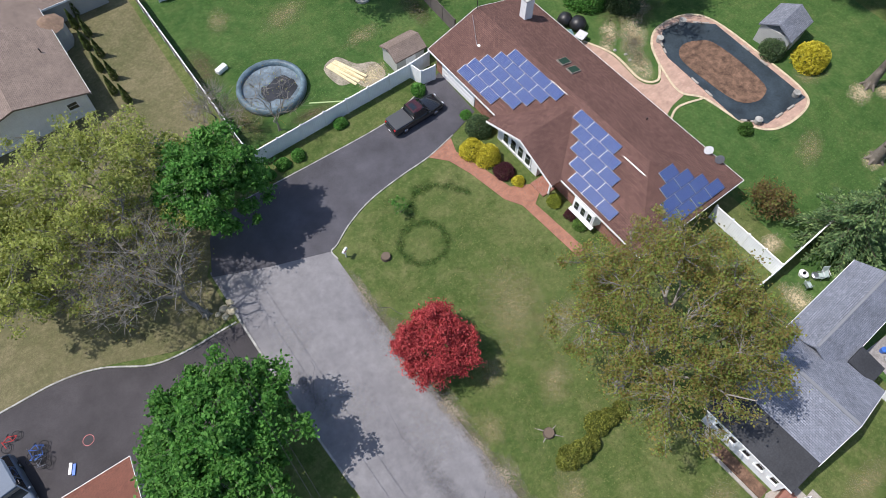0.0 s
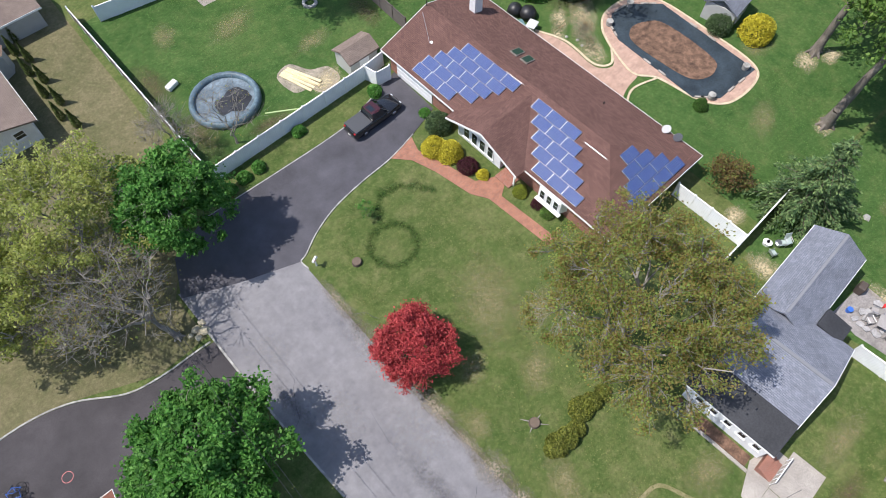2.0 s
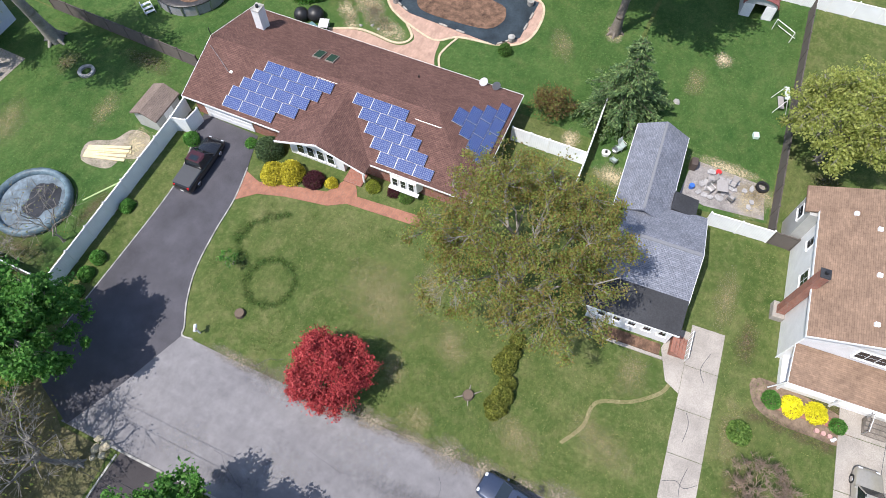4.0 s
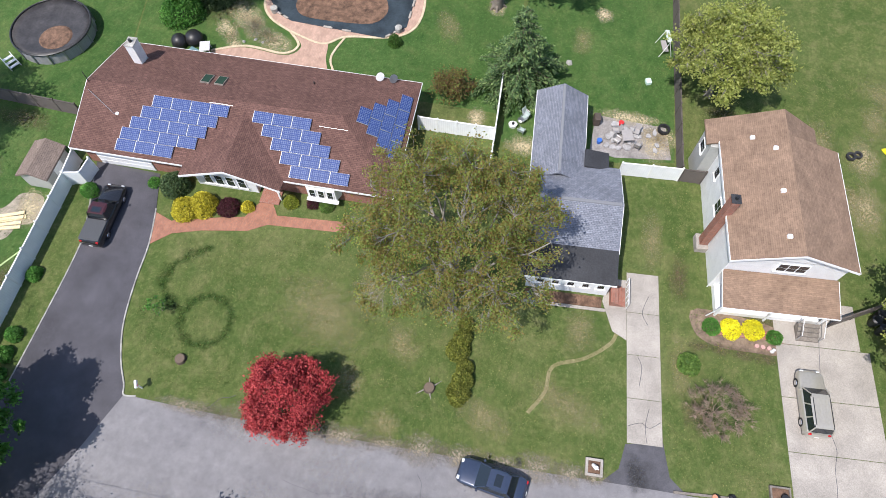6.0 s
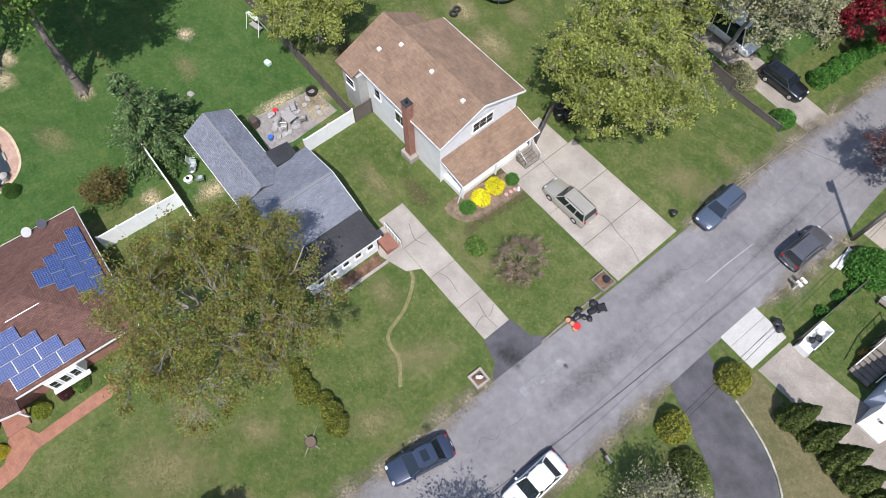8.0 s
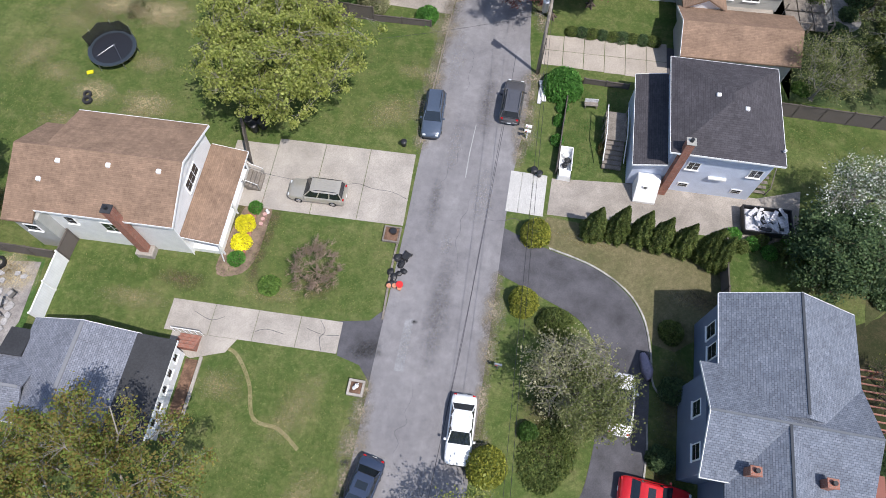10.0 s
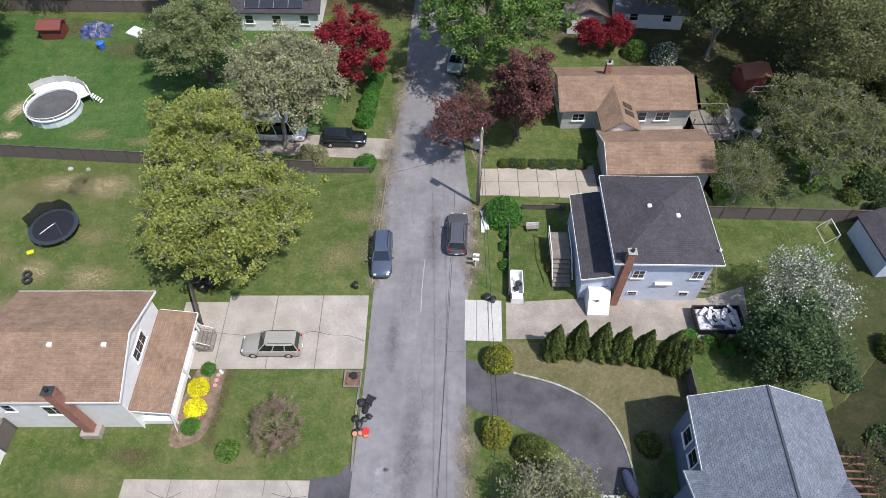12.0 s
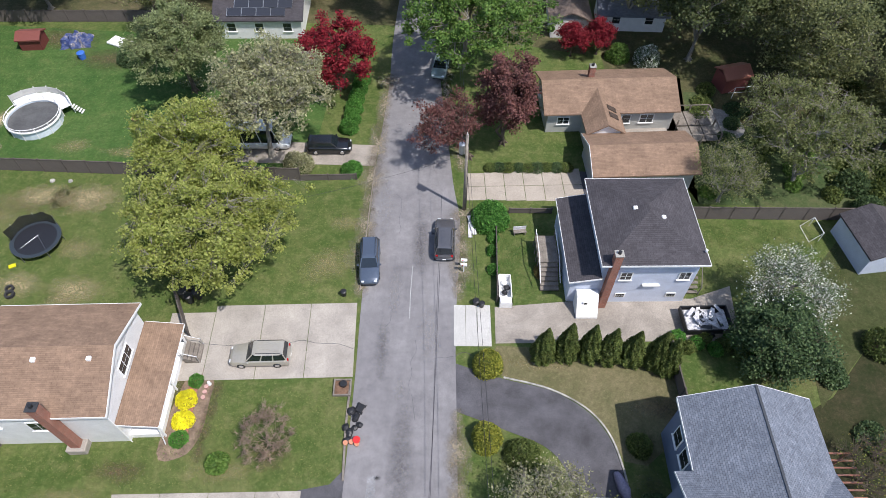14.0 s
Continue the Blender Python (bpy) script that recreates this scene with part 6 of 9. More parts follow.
# evergreens and shrubs
for i, (x, y) in enumerate(((6.1, 25.3), (7.9, 25.6), (9.7, 25.7), (11.3, 25.6), (13.1, 25.6), (14.9, 25.4), (15.8, 25.0))):
    cone_tree("arborvitae", x, y, 1.18, 4.3 + 0.5 * ((i * 3) % 4) / 3, LEAF_ARBOR, "upright green arborvitae in a hedge row", n=10000, leaf=0.1, seed=50 + i, group="arborvitae row", category="arborvitae")
for i, (x, y, r) in enumerate(((1.7, 24.0, 1.2), (1.8, 18.0, 1.2), (1.6, 5.6, 1.45))):
    shrub("golden_cypress", x, y, r, r * 1.75, leafy("cypress_" + "abc"[i], (0.09, 0.12, 0.02), (0.19, 0.21, 0.034), (0.36, 0.35, 0.06)), "round yellow-green clipped shrub", n=5200, leaf=0.09, seed=60 + i, lumps=26, group="clipped shrubs")
shrub("boxwood", 4.6, 17.0, 1.5, 1.5, LEAF_ARBOR, "wide clipped green shrub", n=4500, leaf=0.07, seed=64, squash=0.8)
shrub("boxwood", 5.6, 15.6, 1.0, 1.2, LEAF_ARBOR, "clipped rounded green shrub", n=3000, leaf=0.07, seed=65)
shrub("boxwood", 4.0, 8.6, 0.75, 1.4, leafy("boxwood_green", (0.03, 0.07, 0.012), (0.05, 0.11, 0.02), (0.08, 0.15, 0.03)), "small round green shrub", n=2600, leaf=0.06, seed=66)
shrub("ground_cover", 5.6, 7.2, 2.1, 0.7, LEAF_ARBOR, "low green bed plants", n=5000, leaf=0.09, seed=67, squash=1.3)
for i, (x, y, r, h) in enumerate(((-21.6, -26.9, 1.15, 1.5), (-22.3, -25.6, 1.2, 1.6))):
    shrub("golden_shrub", x, y, r, h, LEAF_GOLD, "bright golden-yellow rounded shrub", n=4200, leaf=0.075, seed=70 + i, lumps=14, group="golden shrubs")
shrub("barberry", -22.6, -23.5, 1.0, 1.0, LEAF_MAROON, "dark maroon rounded barberry", n=3400, leaf=0.06, seed=73)
shrub("golden_shrub", -23.0, -22.0, 0.6, 0.8, LEAF_GOLD, "small golden shrub by the steps", n=1800, leaf=0.06, seed=74)
shrub("golden_shrub", -24.3, -18.6, 0.7, 0.9, leafy("lime_leaves", (0.14, 0.18, 0.02), (0.22, 0.27, 0.03), (0.34, 0.36, 0.06)), "lime-yellow shrub by the door", n=2200, leaf=0.06, seed=75)
shrub("yew_shrub", -23.6, -28.6, 1.25, 2.0, LEAF_DARK, "dark green yew at the house corner", n=4200, leaf=0.08, seed=76, lumps=16)
shrub("barberry", -24.6, -16.8, 0.6, 0.7, LEAF_MAROON, "small maroon shrub by the house", n=1500, leaf=0.05, seed=77)
shrub("round_bush", -43.6, -14.7, 0.75, 1.0, leafy("bush_green", (0.03, 0.075, 0.012), (0.05, 0.12, 0.02), (0.09, 0.17, 0.035)), "small round green bush by the pool", n=2600, leaf=0.06, seed=78)
tree("bronze_shrub", -38.6, -8.0, 3.0, 2.1, 0.2, LEAF_BROWN, "loose bronze-green shrub by the house corner", bark=BARK_DARK, seed=79, limbs=9, clumps=70, per=45, leaf=0.1, spread=0.45, trunk=0.06, fork=0.2, twigs=2, shell=0.35, category="shrub")
HEDGE_LEAF = leafy("yellow_green_yew", (0.075, 0.095, 0.017), (0.14, 0.16, 0.028), (0.25, 0.26, 0.055), 0.35)
for i, (x, y, r) in enumerate(((-16.9, -2.3, 0.8), (-15.9, -2.1, 0.8), (-14.8, -2.0, 0.9), (-13.7, -1.7, 0.85), (-12.6, -1.5, 0.95), (-11.7, -1.3, 0.9))):
    shrub("yew_hedge", x + 0.12 * (i % 2), y - 0.25 * (i % 3 - 1), r * (0.8 + 0.12 * (i % 3)), r * (1.05 + 0.2 * (i * 2 % 3)), HEDGE_LEAF, "clipped yew in a short hedge", n=2400, leaf=0.08, seed=80 + i, lumps=14, group="short hedge")
tree("dead_bush", -14.3, 16.6, 2.5, 2.35, 0.1, LEAF_BROWN, "bare grey-brown twiggy bush on the lawn", bark=grainy("red_brown_twig", (0.27, 0.2, 0.155), 0.9, 0.3, 2, 10, 0.3), seed=90, limbs=20, clumps=200, per=3, leaf=0.04, spread=0.35, trunk=0.05, twigs=10, fork=0.15, shell=0.6, category="shrub")
tree("budding_tree", 1.5, 0.2, 8.0, 3.6, 2.5, LEAF_OLIVE, "sparse budding tree by the road", seed=38, clumps=110, per=45, leaf=0.1, spread=0.7, twigs=6, trunk=0.2)
tree("bare_tree", 28.6, 17.0, 5.0, 3.0, 0.8, LEAF_RUST, "bare brown twiggy tree behind the slate house", bark=BARK_DARK, seed=39, clumps=80, per=6, leaf=0.07, spread=0.7, twigs=9, trunk=0.12)
tree("bare_tree", -4.2, -41.0, 6.0, 2.8, 1.2, LEAF_RUST, "bare twiggy tree along the back fence", seed=40, clumps=70, per=5, leaf=0.07, spread=0.9, twigs=9, trunk=0.12)
tree("bare_tree", 8.5, -30.5, 7.5, 4.4, 2.0, LEAF_RUST, "bare pale twiggy tree on the thin lawn", seed=37, clumps=110, per=8, leaf=0.08, spread=1.0, twigs=9, trunk=0.2)
tree("budding_tree", 15.5, -39.5, 9.0, 5.4, 2.0, LEAF_OLIVE, "yellow-green budding tree by the pale house", seed=36, clumps=260, per=75, leaf=0.12, spread=0.55, twigs=4)
for i in range(9):
    cone_tree("slim_cypress", 1.5 + 0.7 * (i % 2), -64 + i * 1.75, 0.42, 2.3, LEAF_ARBOR, "slim dark evergreen in a row on the lawn", n=1600, leaf=0.08, seed=200 + i, group="slim evergreen row")
for i in range(34):
    gx, gy = 22.5 + (i * 37 % 100) * 0.24, 44.5 + (i * 61 % 100) * 0.19
    shrub("thicket_bush", gx, gy, 0.9 + 0.1 * (i % 7), 0.5 + 0.13 * (i % 5), (LEAF_FRESH, LEAF_ARBOR, LEAF_DARK, LEAF_ARBOR)[i % 4], "tangled bush at the wood's edge", n=1500, leaf=0.11, seed=220 + i, group="thicket bushes")
for i, (x, y, r) in enumerate(((37.0, 42.6, 1.8), (39.6, 44.0, 2.2), (36.6, 46.2, 1.7), (39.0, 48.4, 2.3), (42.0, 46.4, 2.4), (35.2, 53.6, 2.0), (38.6, 53.0, 2.4), (42.5, 40.0, 2.2), (41.5, 36.0, 2.2), (40.4, 31.6, 2.0), (37.6, 29.8, 1.8), (33.8, 28.2, 1.7))):
    shrub("thicket_bush", x, y, r, r * 1.35, (LEAF_DARK, LEAF_ARBOR)[i % 2], "tall dark bush along the wood's edge", n=3000, leaf=0.11, seed=320 + i, group="tall thicket", lumps=12)
for i in range(12):
    shrub("weed_bush", 15.8 + i * 0.72, 26.9 + 0.5 * (i % 3), 0.7, 0.9, (LEAF_GREEN, LEAF_ARBOR)[i % 2], "green weedy bush along the yard", n=1300, leaf=0.07, seed=260 + i, group="weedy edge")
shrub("forsythia", -21.0, 17.6, 0.85, 1.1, LEAF_YELLOW, "bright yellow flowering forsythia", n=3400, leaf=0.055, seed=91, group="forsythia")
shrub("forsythia", -21.3, 19.3, 0.85, 1.1, LEAF_YELLOW, "bright yellow flowering forsythia", n=3400, leaf=0.055, seed=92, group="forsythia")
shrub("boxwood", -20.9, 16.2, 0.75, 0.8, LEAF_GREEN, "round green shrub beside the porch", n=2400, leaf=0.055, seed=93)
shrub("boxwood", -21.1, 20.9, 0.65, 0.7, LEAF_GREEN, "round green shrub beside the steps", n=2000, leaf=0.055, seed=94)
shrub("round_bush", 1.4, 39.2, 1.8, 2.3, LEAF_GREEN, "round bright green bush by the pole", n=7000, leaf=0.1, seed=95, lumps=18)
shrub("round_bush", -12.6, 44.6, 1.1, 1.4, LEAF_GREEN, "dark green roadside bush", n=3600, leaf=0.09, seed=96)
shrub("golden_tip_bush", -18.0, 44.6, 1.6, 2.2, LEAF_PALE, "pale twiggy roadside bush", n=4000, leaf=0.09, seed=97)
for i in range(9):
    shrub("low_hedge", 1.2 + i * 0.95, 46.1 + 0.08 * i, 0.65 + 0.08 * (i % 3), 0.7, (LEAF_ARBOR, LEAF_DARK)[i % 2], "low green hedge bush along the old drive", n=1300, leaf=0.07, seed=400 + i, group="low hedge")
for i in range(6):
    shrub("privet_hedge", -13.9 + 0.05 * i, 50.6 + i * 1.6, 1.0, 1.7, LEAF_GREEN, "clipped green privet hedge", n=3000, leaf=0.09, seed=100 + i, group="privet hedge")
shrub("azalea", 6.3, 33.6, 0.9, 1.0, LEAF_BROWN, "rusty red shrub by the deck", n=2600, leaf=0.06, seed=108)
shrub("holly_bush", 13.0, 18.3, 1.0, 1.6, LEAF_ARBOR, "yellow-green shrub in house shade", n=3200, leaf=0.08, seed=109)
shrub("holly_bush", 13.2, 9.0, 1.0, 1.3, LEAF_DARK, "dark shrub in the planting bed", n=3000, leaf=0.08, seed=110)
shrub("holly_bush", 13.6, 14.0, 1.1, 1.2, LEAF_DARK, "dark low shrub in house shade", n=3000, leaf=0.08, seed=111)
shrub("laurel_bush", -41.0, 60.8, 2.0, 1.9, LEAF_DARK, "wide dark green bush on the lawn", n=5200, leaf=0.11, seed=112)


# ---------- grass blades over the near lawns ----------
def inside(P, poly):
    x, y = P[:, 0], P[:, 1]
    c = np.zeros(len(P), bool)
    for (x0, y0), (x1, y1) in zip(poly, poly[1:] + poly[:1]):
        hit = ((y0 > y) != (y1 > y)) & (x < (x1 - x0) * (y - y0) / (y1 - y0 + 1e-12) + x0)
        c ^= hit
    return c


def blades(poly, n, leaves, label, seed, size=0.06):
    g = np.random.default_rng(seed)
    lo, hi = np.min(poly, 0), np.max(poly, 0)
    P = g.uniform(lo, hi, (n, 2))
    P = P[inside(P, list(poly))]
    dens = np.array([noise.noise(Vector((x * 0.55, y * 0.55, seed))) for x, y in P])
    P = P[dens + g.uniform(-0.6, 0.6, len(P)) > -0.15]
    pos = np.column_stack([P, np.full(len(P), 0.035)])
    ob = new("grass_blades", leaf_mesh("grass_blades", pos, size, 0.5, 0.35, g))
    ob.data.materials.append(leaves)
    tagged(ob, label, "grass", "", "stuff")


BLADE = leafy("grass_blade", (0.045, 0.085, 0.016), (0.092, 0.13, 0.03), (0.22, 0.21, 0.085), 0.25, 0.8)
BLADE_GREEN = leafy("green_blade", (0.03, 0.085, 0.016), (0.058, 0.13, 0.027), (0.12, 0.18, 0.05), 0.25, 0.8)
blades([(-7.3, -23.5), (-7.4, -3), (-8.3, 9.5), (-18, 8.5), (-21, 2), (-22, -12.5), (-20.6, -21), (-19, -26.8), (-11.5, -27.2)], 42000, BLADE, "tufty front lawn grass blades", 301)
blades([(-9.2, 14.6), (-9.3, 21.4), (-19.5, 20.3), (-20, 16), (-33, 14), (-33, 11.5), (-12, 13.6)], 20000, BLADE, "tufty lawn grass blades", 302)
blades([(-10.4, 30.5), (-11, 43), (-50, 41), (-50, 22), (-37, 22), (-35, 24), (-26, 29)], 45000, BLADE, "tufty back lawn grass blades", 303)
blades([(-6, -39), (-28, -39.5), (-28, -61), (-6, -61)], 32000, BLADE_GREEN, "lush lawn grass blades", 304)
blades([(-38, -4), (-62, -4), (-62, -13), (-43, -13), (-38, -17)], 24000, BLADE_GREEN, "lush lawn grass blades by the pool", 305)
blades([(-40, -2.6), (-62, -2.6), (-62, 10.5), (-40, 12)], 22000, BLADE_GREEN, "shaded lawn grass blades", 306)
blades([(-60, 43), (-22, 44), (-30, 60), (-60, 61)], 32000, BLADE_GREEN, "bright lawn grass blades", 307)
blades([(2.5, 30.5), (7, 31.5), (6.8, 40.2), (2.4, 40)], 6000, BLADE_GREEN, "small front lawn grass blades", 308)
blades([(18.5, 33.5), (33, 34), (33, 40.8), (18.8, 40.5)], 12000, BLADE, "tufty side lawn grass blades", 309)


# ---------- vehicles ----------
def loft(sections, bm=None, cap=True):
    """A skin over rings with the same number of corners."""
    b = bmesh.new()
    rings = [[b.verts.new(p) for p in s] for s in sections]
    n = len(rings[0])
    for r, q in zip(rings, rings[1:]):
        for i in range(n):
            b.faces.new((r[i], r[(i + 1) % n], q[(i + 1) % n], q[i]))
    if cap:
        b.faces.new(rings[0][::-1])
        b.faces.new(rings[-1])
    return merge(bm, b)


def ring_at(x, w, z0, z1, r=0.16):
    """A rounded body section across x."""
    h = w / 2
    return [(x, -h + 0.06, z0), (x, h - 0.06, z0), (x, h, z0 + 0.12), (x, h, z1 - r), (x, h - r * 0.35, z1 - r * 0.3), (x, h - r * 1.1, z1),
            (x, -h + r * 1.1, z1), (x, -h + r * 0.35, z1 - r * 0.3), (x, -h, z1 - r), (x, -h, z0 + 0.12)]


def car_paint(name, col, rough=0.22, metal=0.3):
    m = plain(name, col, rough, metal, 0.6)
    m.node_tree.nodes["Principled BSDF"].inputs["Coat Weight"].default_value = 0.6
    return m


CAR_GLASS = plain("car_glass", (0.012, 0.017, 0.022), 0.04, 0, 0.9)
LAMP_CLEAR = plain("lamp_lens", (0.7, 0.72, 0.75), 0.1, 0.2)
LAMP_RED = plain("tail_lens", (0.45, 0.01, 0.012), 0.15)


def vehicle(name, x, y, heading, paint, label, L=4.7, W=1.8, H=1.45, kind="sedan", roof_mat=None, rails=False, sunroof=False, category="car", z=0.032):
    """A parked car; it points along its own x."""
    e = thing(name, x, y, heading, label, category, z=z)
    F, R = L / 2, -L / 2
    belt = 0.92 if kind == "sedan" else 1.0
    hood = belt - 0.08
    tail = {"sedan": belt, "suv": belt + 0.06, "pickup": belt + 0.12, "van": belt + 0.15}[kind]
    g = {"sedan": (0.22 * L, 0.06 * L, -0.24 * L, -0.36 * L), "suv": (0.2 * L, 0.07 * L, -0.43 * L, -0.48 * L),
         "pickup": (0.2 * L, 0.08 * L, -0.1 * L, -0.13 * L), "van": (0.36 * L, 0.27 * L, -0.46 * L, -0.48 * L)}[kind]
    S = [ring_at(F, W * 0.72, 0.32, 0.62, 0.1), ring_at(F - 0.12, W * 0.88, 0.24, 0.72), ring_at(F - 0.4, W * 0.97, 0.2, hood - 0.06), ring_at(g[0] + 0.1, W, 0.2, hood + 0.02),
         ring_at(g[0] - 0.2, W, 0.2, belt), ring_at(g[2], W, 0.2, belt + 0.02), ring_at(g[3] - 0.02, W, 0.2, tail), ring_at(R + 0.25, W * 0.97, 0.22, tail - 0.03), ring_at(R, W * 0.86, 0.34, tail - 0.22, 0.1)]
    body = part("body", loft(S), paint, e, "", True)
    wb, wt = W / 2 - 0.1, W / 2 - 0.27
    z0, z1 = belt - 0.03, H - 0.03
    xf, xft, xrt, xr = g
    part("windscreen", loft([[(xf, -wb, z0), (xf, wb, z0), (xft, wt, z1), (xft, -wt, z1)], [(xf - 0.12, -wb, z0), (xf - 0.12, wb, z0), (xft - 0.12, wt, z1), (xft - 0.12, -wt, z1)]]), CAR_GLASS, e, "dark windscreen")
    part("rear_window", loft([[(xr, -wb, z0), (xr, wb, z0), (xrt, wt, z1), (xrt, -wt, z1)], [(xr + 0.12, -wb, z0), (xr + 0.12, wb, z0), (xrt + 0.12, wt, z1), (xrt + 0.12, -wt, z1)]]), CAR_GLASS, e, "dark rear window")
    for s in (-1, 1):
        part("side_window", loft([[(xf - 0.12, s * wb, z0), (xr + 0.12, s * wb, z0), (xrt + 0.1, s * wt, z1), (xft - 0.1, s * wt, z1)],
                                  [(xf - 0.12, s * (wb - 0.06), z0), (xr + 0.12, s * (wb - 0.06), z0), (xrt + 0.1, s * (wt - 0.06), z1), (xft - 0.1, s * (wt - 0.06), z1)]]), CAR_GLASS, e)
        for t in (0.34, 0.68):
            xa, xb = xf - 0.12 + (xr - xf + 0.24) * t, xft + (xrt - xft) * t
            part("pillar", loft([[(xa - 0.05, s * (wb + 0.012), z0), (xa + 0.05, s * (wb + 0.012), z0), (xb + 0.04, s * (wt + 0.012), z1), (xb - 0.04, s * (wt + 0.012), z1)],
                                 [(xa - 0.05, s * (wb - 0.02), z0), (xa + 0.05, s * (wb - 0.02), z0), (xb + 0.04, s * (wt - 0.02), z1), (xb - 0.04, s * (wt - 0.02), z1)]]), paint, e)
        for xa, xb in ((xf, xft), (xr, xrt)):
            part("pillar", tube((xa, s * wb, z0), (xb, s * wt, z1), 0.05, 0.045, 6), paint, e)
    rf = loft([[(xft + 0.03, -wt * 0.96, z1 - 0.03), (xft + 0.03, wt * 0.96, z1 - 0.03), (xft, wt * 0.9, z1 + 0.02), (xft, -wt * 0.9, z1 + 0.02)],
               [(xft - 0.3, -wt - 0.05, z1 - 0.03), (xft - 0.3, wt + 0.05, z1 - 0.03), (xft - 0.3, wt * 0.88, z1 + 0.055), (xft - 0.3, -wt * 0.88, z1 + 0.055)],
               [(xrt + 0.3, -wt - 0.05, z1 - 0.03), (xrt + 0.3, wt + 0.05, z1 - 0.03), (xrt + 0.3, wt * 0.88, z1 + 0.055), (xrt + 0.3, -wt * 0.88, z1 + 0.055)],
               [(xrt - 0.04, -wt * 0.96, z1 - 0.03), (xrt - 0.04, wt * 0.96, z1 - 0.03), (xrt, wt * 0.9, z1 + 0.02), (xrt, -wt * 0.9, z1 + 0.02)]])
    roof = part("roof", rf, roof_mat or paint, e)
    if sunroof:
        part("sunroof", box(xft - 0.95, xft - 0.45, -0.4, 0.4, z1 + 0.04, z1 + 0.065, bevel=0.008), CAR_GLASS, roof, "dark glass sunroof")
    if rails:
        for s in (-1, 1):
            part("roof_rail", tube((xft - 0.3, s * wt * 0.9, z1 + 0.1), (xrt + 0.15, s * wt * 0.9, z1 + 0.1), 0.025, 0.025, 6), BLACK, roof)
        for i in range(5):
            part("roof_rib", box(xrt + 0.25, xft - 0.4, -wt * 0.6 + i * wt * 0.3 - 0.012, -wt * 0.6 + i * wt * 0.3 + 0.012, z1 + 0.05, z1 + 0.072), paint, roof)
    if kind == "pickup":
        part("bed_cover", box(R + 0.14, g[3] - 0.08, -W / 2 + 0.1, W / 2 - 0.1, tail - 0.05, tail + 0.035, bevel=0.02), plain("bed_cover_vinyl", (0.06, 0.062, 0.067), 0.6), e, "dark grey bed cover")
    for sx in (0.3 * L, -0.3 * L):
        for s in (-1, 1):
            yy = s * (W / 2 - 0.1)
            w = part("wheel", tube((sx, yy - 0.1, 0.33), (sx, yy + 0.11 if s > 0 else yy + 0.1, 0.33), 0.33, 0.33, 20), RUBBER, e, "black tyre")
            part("rim", tube((sx, yy + s * 0.09, 0.33), (sx, yy + s * 0.125, 0.33), 0.21, 0.19, 14), CHROME, w)
    for s in (-1, 1):
        part("headlight", box(F - 0.28, F - 0.03, s * W * 0.31 - 0.14, s * W * 0.31 + 0.14, 0.58, 0.74, bevel=0.04), LAMP_CLEAR, e, "clear headlight")
        part("tail_light", box(R + 0.0, R + 0.14, s * W * 0.36 - 0.11, s * W * 0.36 + 0.11, tail - 0.38, tail - 0.14, bevel=0.03), LAMP_RED, e, "red tail light")
        part("mirror", box(xf - 0.3, xf - 0.14, s * (W / 2 + 0.09) - 0.09, s * (W / 2 + 0.09) + 0.09, belt, belt + 0.14, bevel=0.03), paint, e)
    part("bumper", box(F - 0.06, F + 0.05, -W * 0.34, W * 0.34, 0.3, 0.46, bevel=0.04), BLACK, e)
    part("bumper", box(R - 0.06, R + 0.06, -W * 0.4, W * 0.4, 0.34, 0.52, bevel=0.04), BLACK if kind == "pickup" else paint, e)
    part("plate_bar", box(R - 0.08, R - 0.055, -0.16, 0.16, 0.4, 0.5), WHITE, e)
    return e


NAVY = car_paint("dark_slate_blue_paint", (0.04, 0.055, 0.095))
vehicle("sedan", -6.25, 1.95, -97, NAVY, "dark slate-blue sedan parked on the road edge", 4.75, 1.82, 1.42, "sedan", sunroof=True)
vehicle("sedan", -0.65, 7.6, -84, car_paint("white_car_paint", (0.8, 0.8, 0.8), 0.25, 0.0), "white sedan parked at the kerb", 4.85, 1.85, 1.45, "sedan")
vehicle("sport_utility_vehicle", -9.1, 33.2, -83, car_paint("steel_blue_paint", (0.085, 0.11, 0.155)), "steel-blue compact utility vehicle parked at the verge", 4.6, 1.78, 1.65, "suv", rails=True)
vehicle("sport_utility_vehicle", -2.65, 36.4, 93, car_paint("dark_grey_paint", (0.11, 0.11, 0.12)), "dark grey utility vehicle parked at the kerb", 4.6, 1.85, 1.72, "suv", rails=True)
vehicle("sport_utility_vehicle", -16.5, 23.4, 186, car_paint("champagne_silver_paint", (0.43, 0.4, 0.345), 0.3, 0.35), "champagne-silver utility vehicle on the concrete drive", 4.75, 1.85, 1.7, "suv", rails=True)
vehicle("pickup_truck", -19.6, -33.1, 184, car_paint("black_truck_paint", (0.018, 0.018, 0.021)), "black crew-cab pickup truck with a maroon-tinted roof", 5.7, 1.9, 1.75, "pickup",
        roof_mat=car_paint("maroon_roof_paint", (0.07, 0.018, 0.02)), sunroof=True, category="pickup truck")
vehicle("sports_car", 13.0, 6.4, 0, car_paint("bright_red_paint", (0.62, 0.015, 0.02)), "bright red muscle car nosed up to the house", 4.8, 1.9, 1.35, "sedan", sunroof=True)
vehicle("coupe", 10.05, 12.1, 92, car_paint("white_coupe_paint", (0.78, 0.78, 0.79), 0.25, 0), "white convertible coupe with dark top on the drive", 4.4, 1.78, 1.32, "sedan", roof_mat=BLACK)
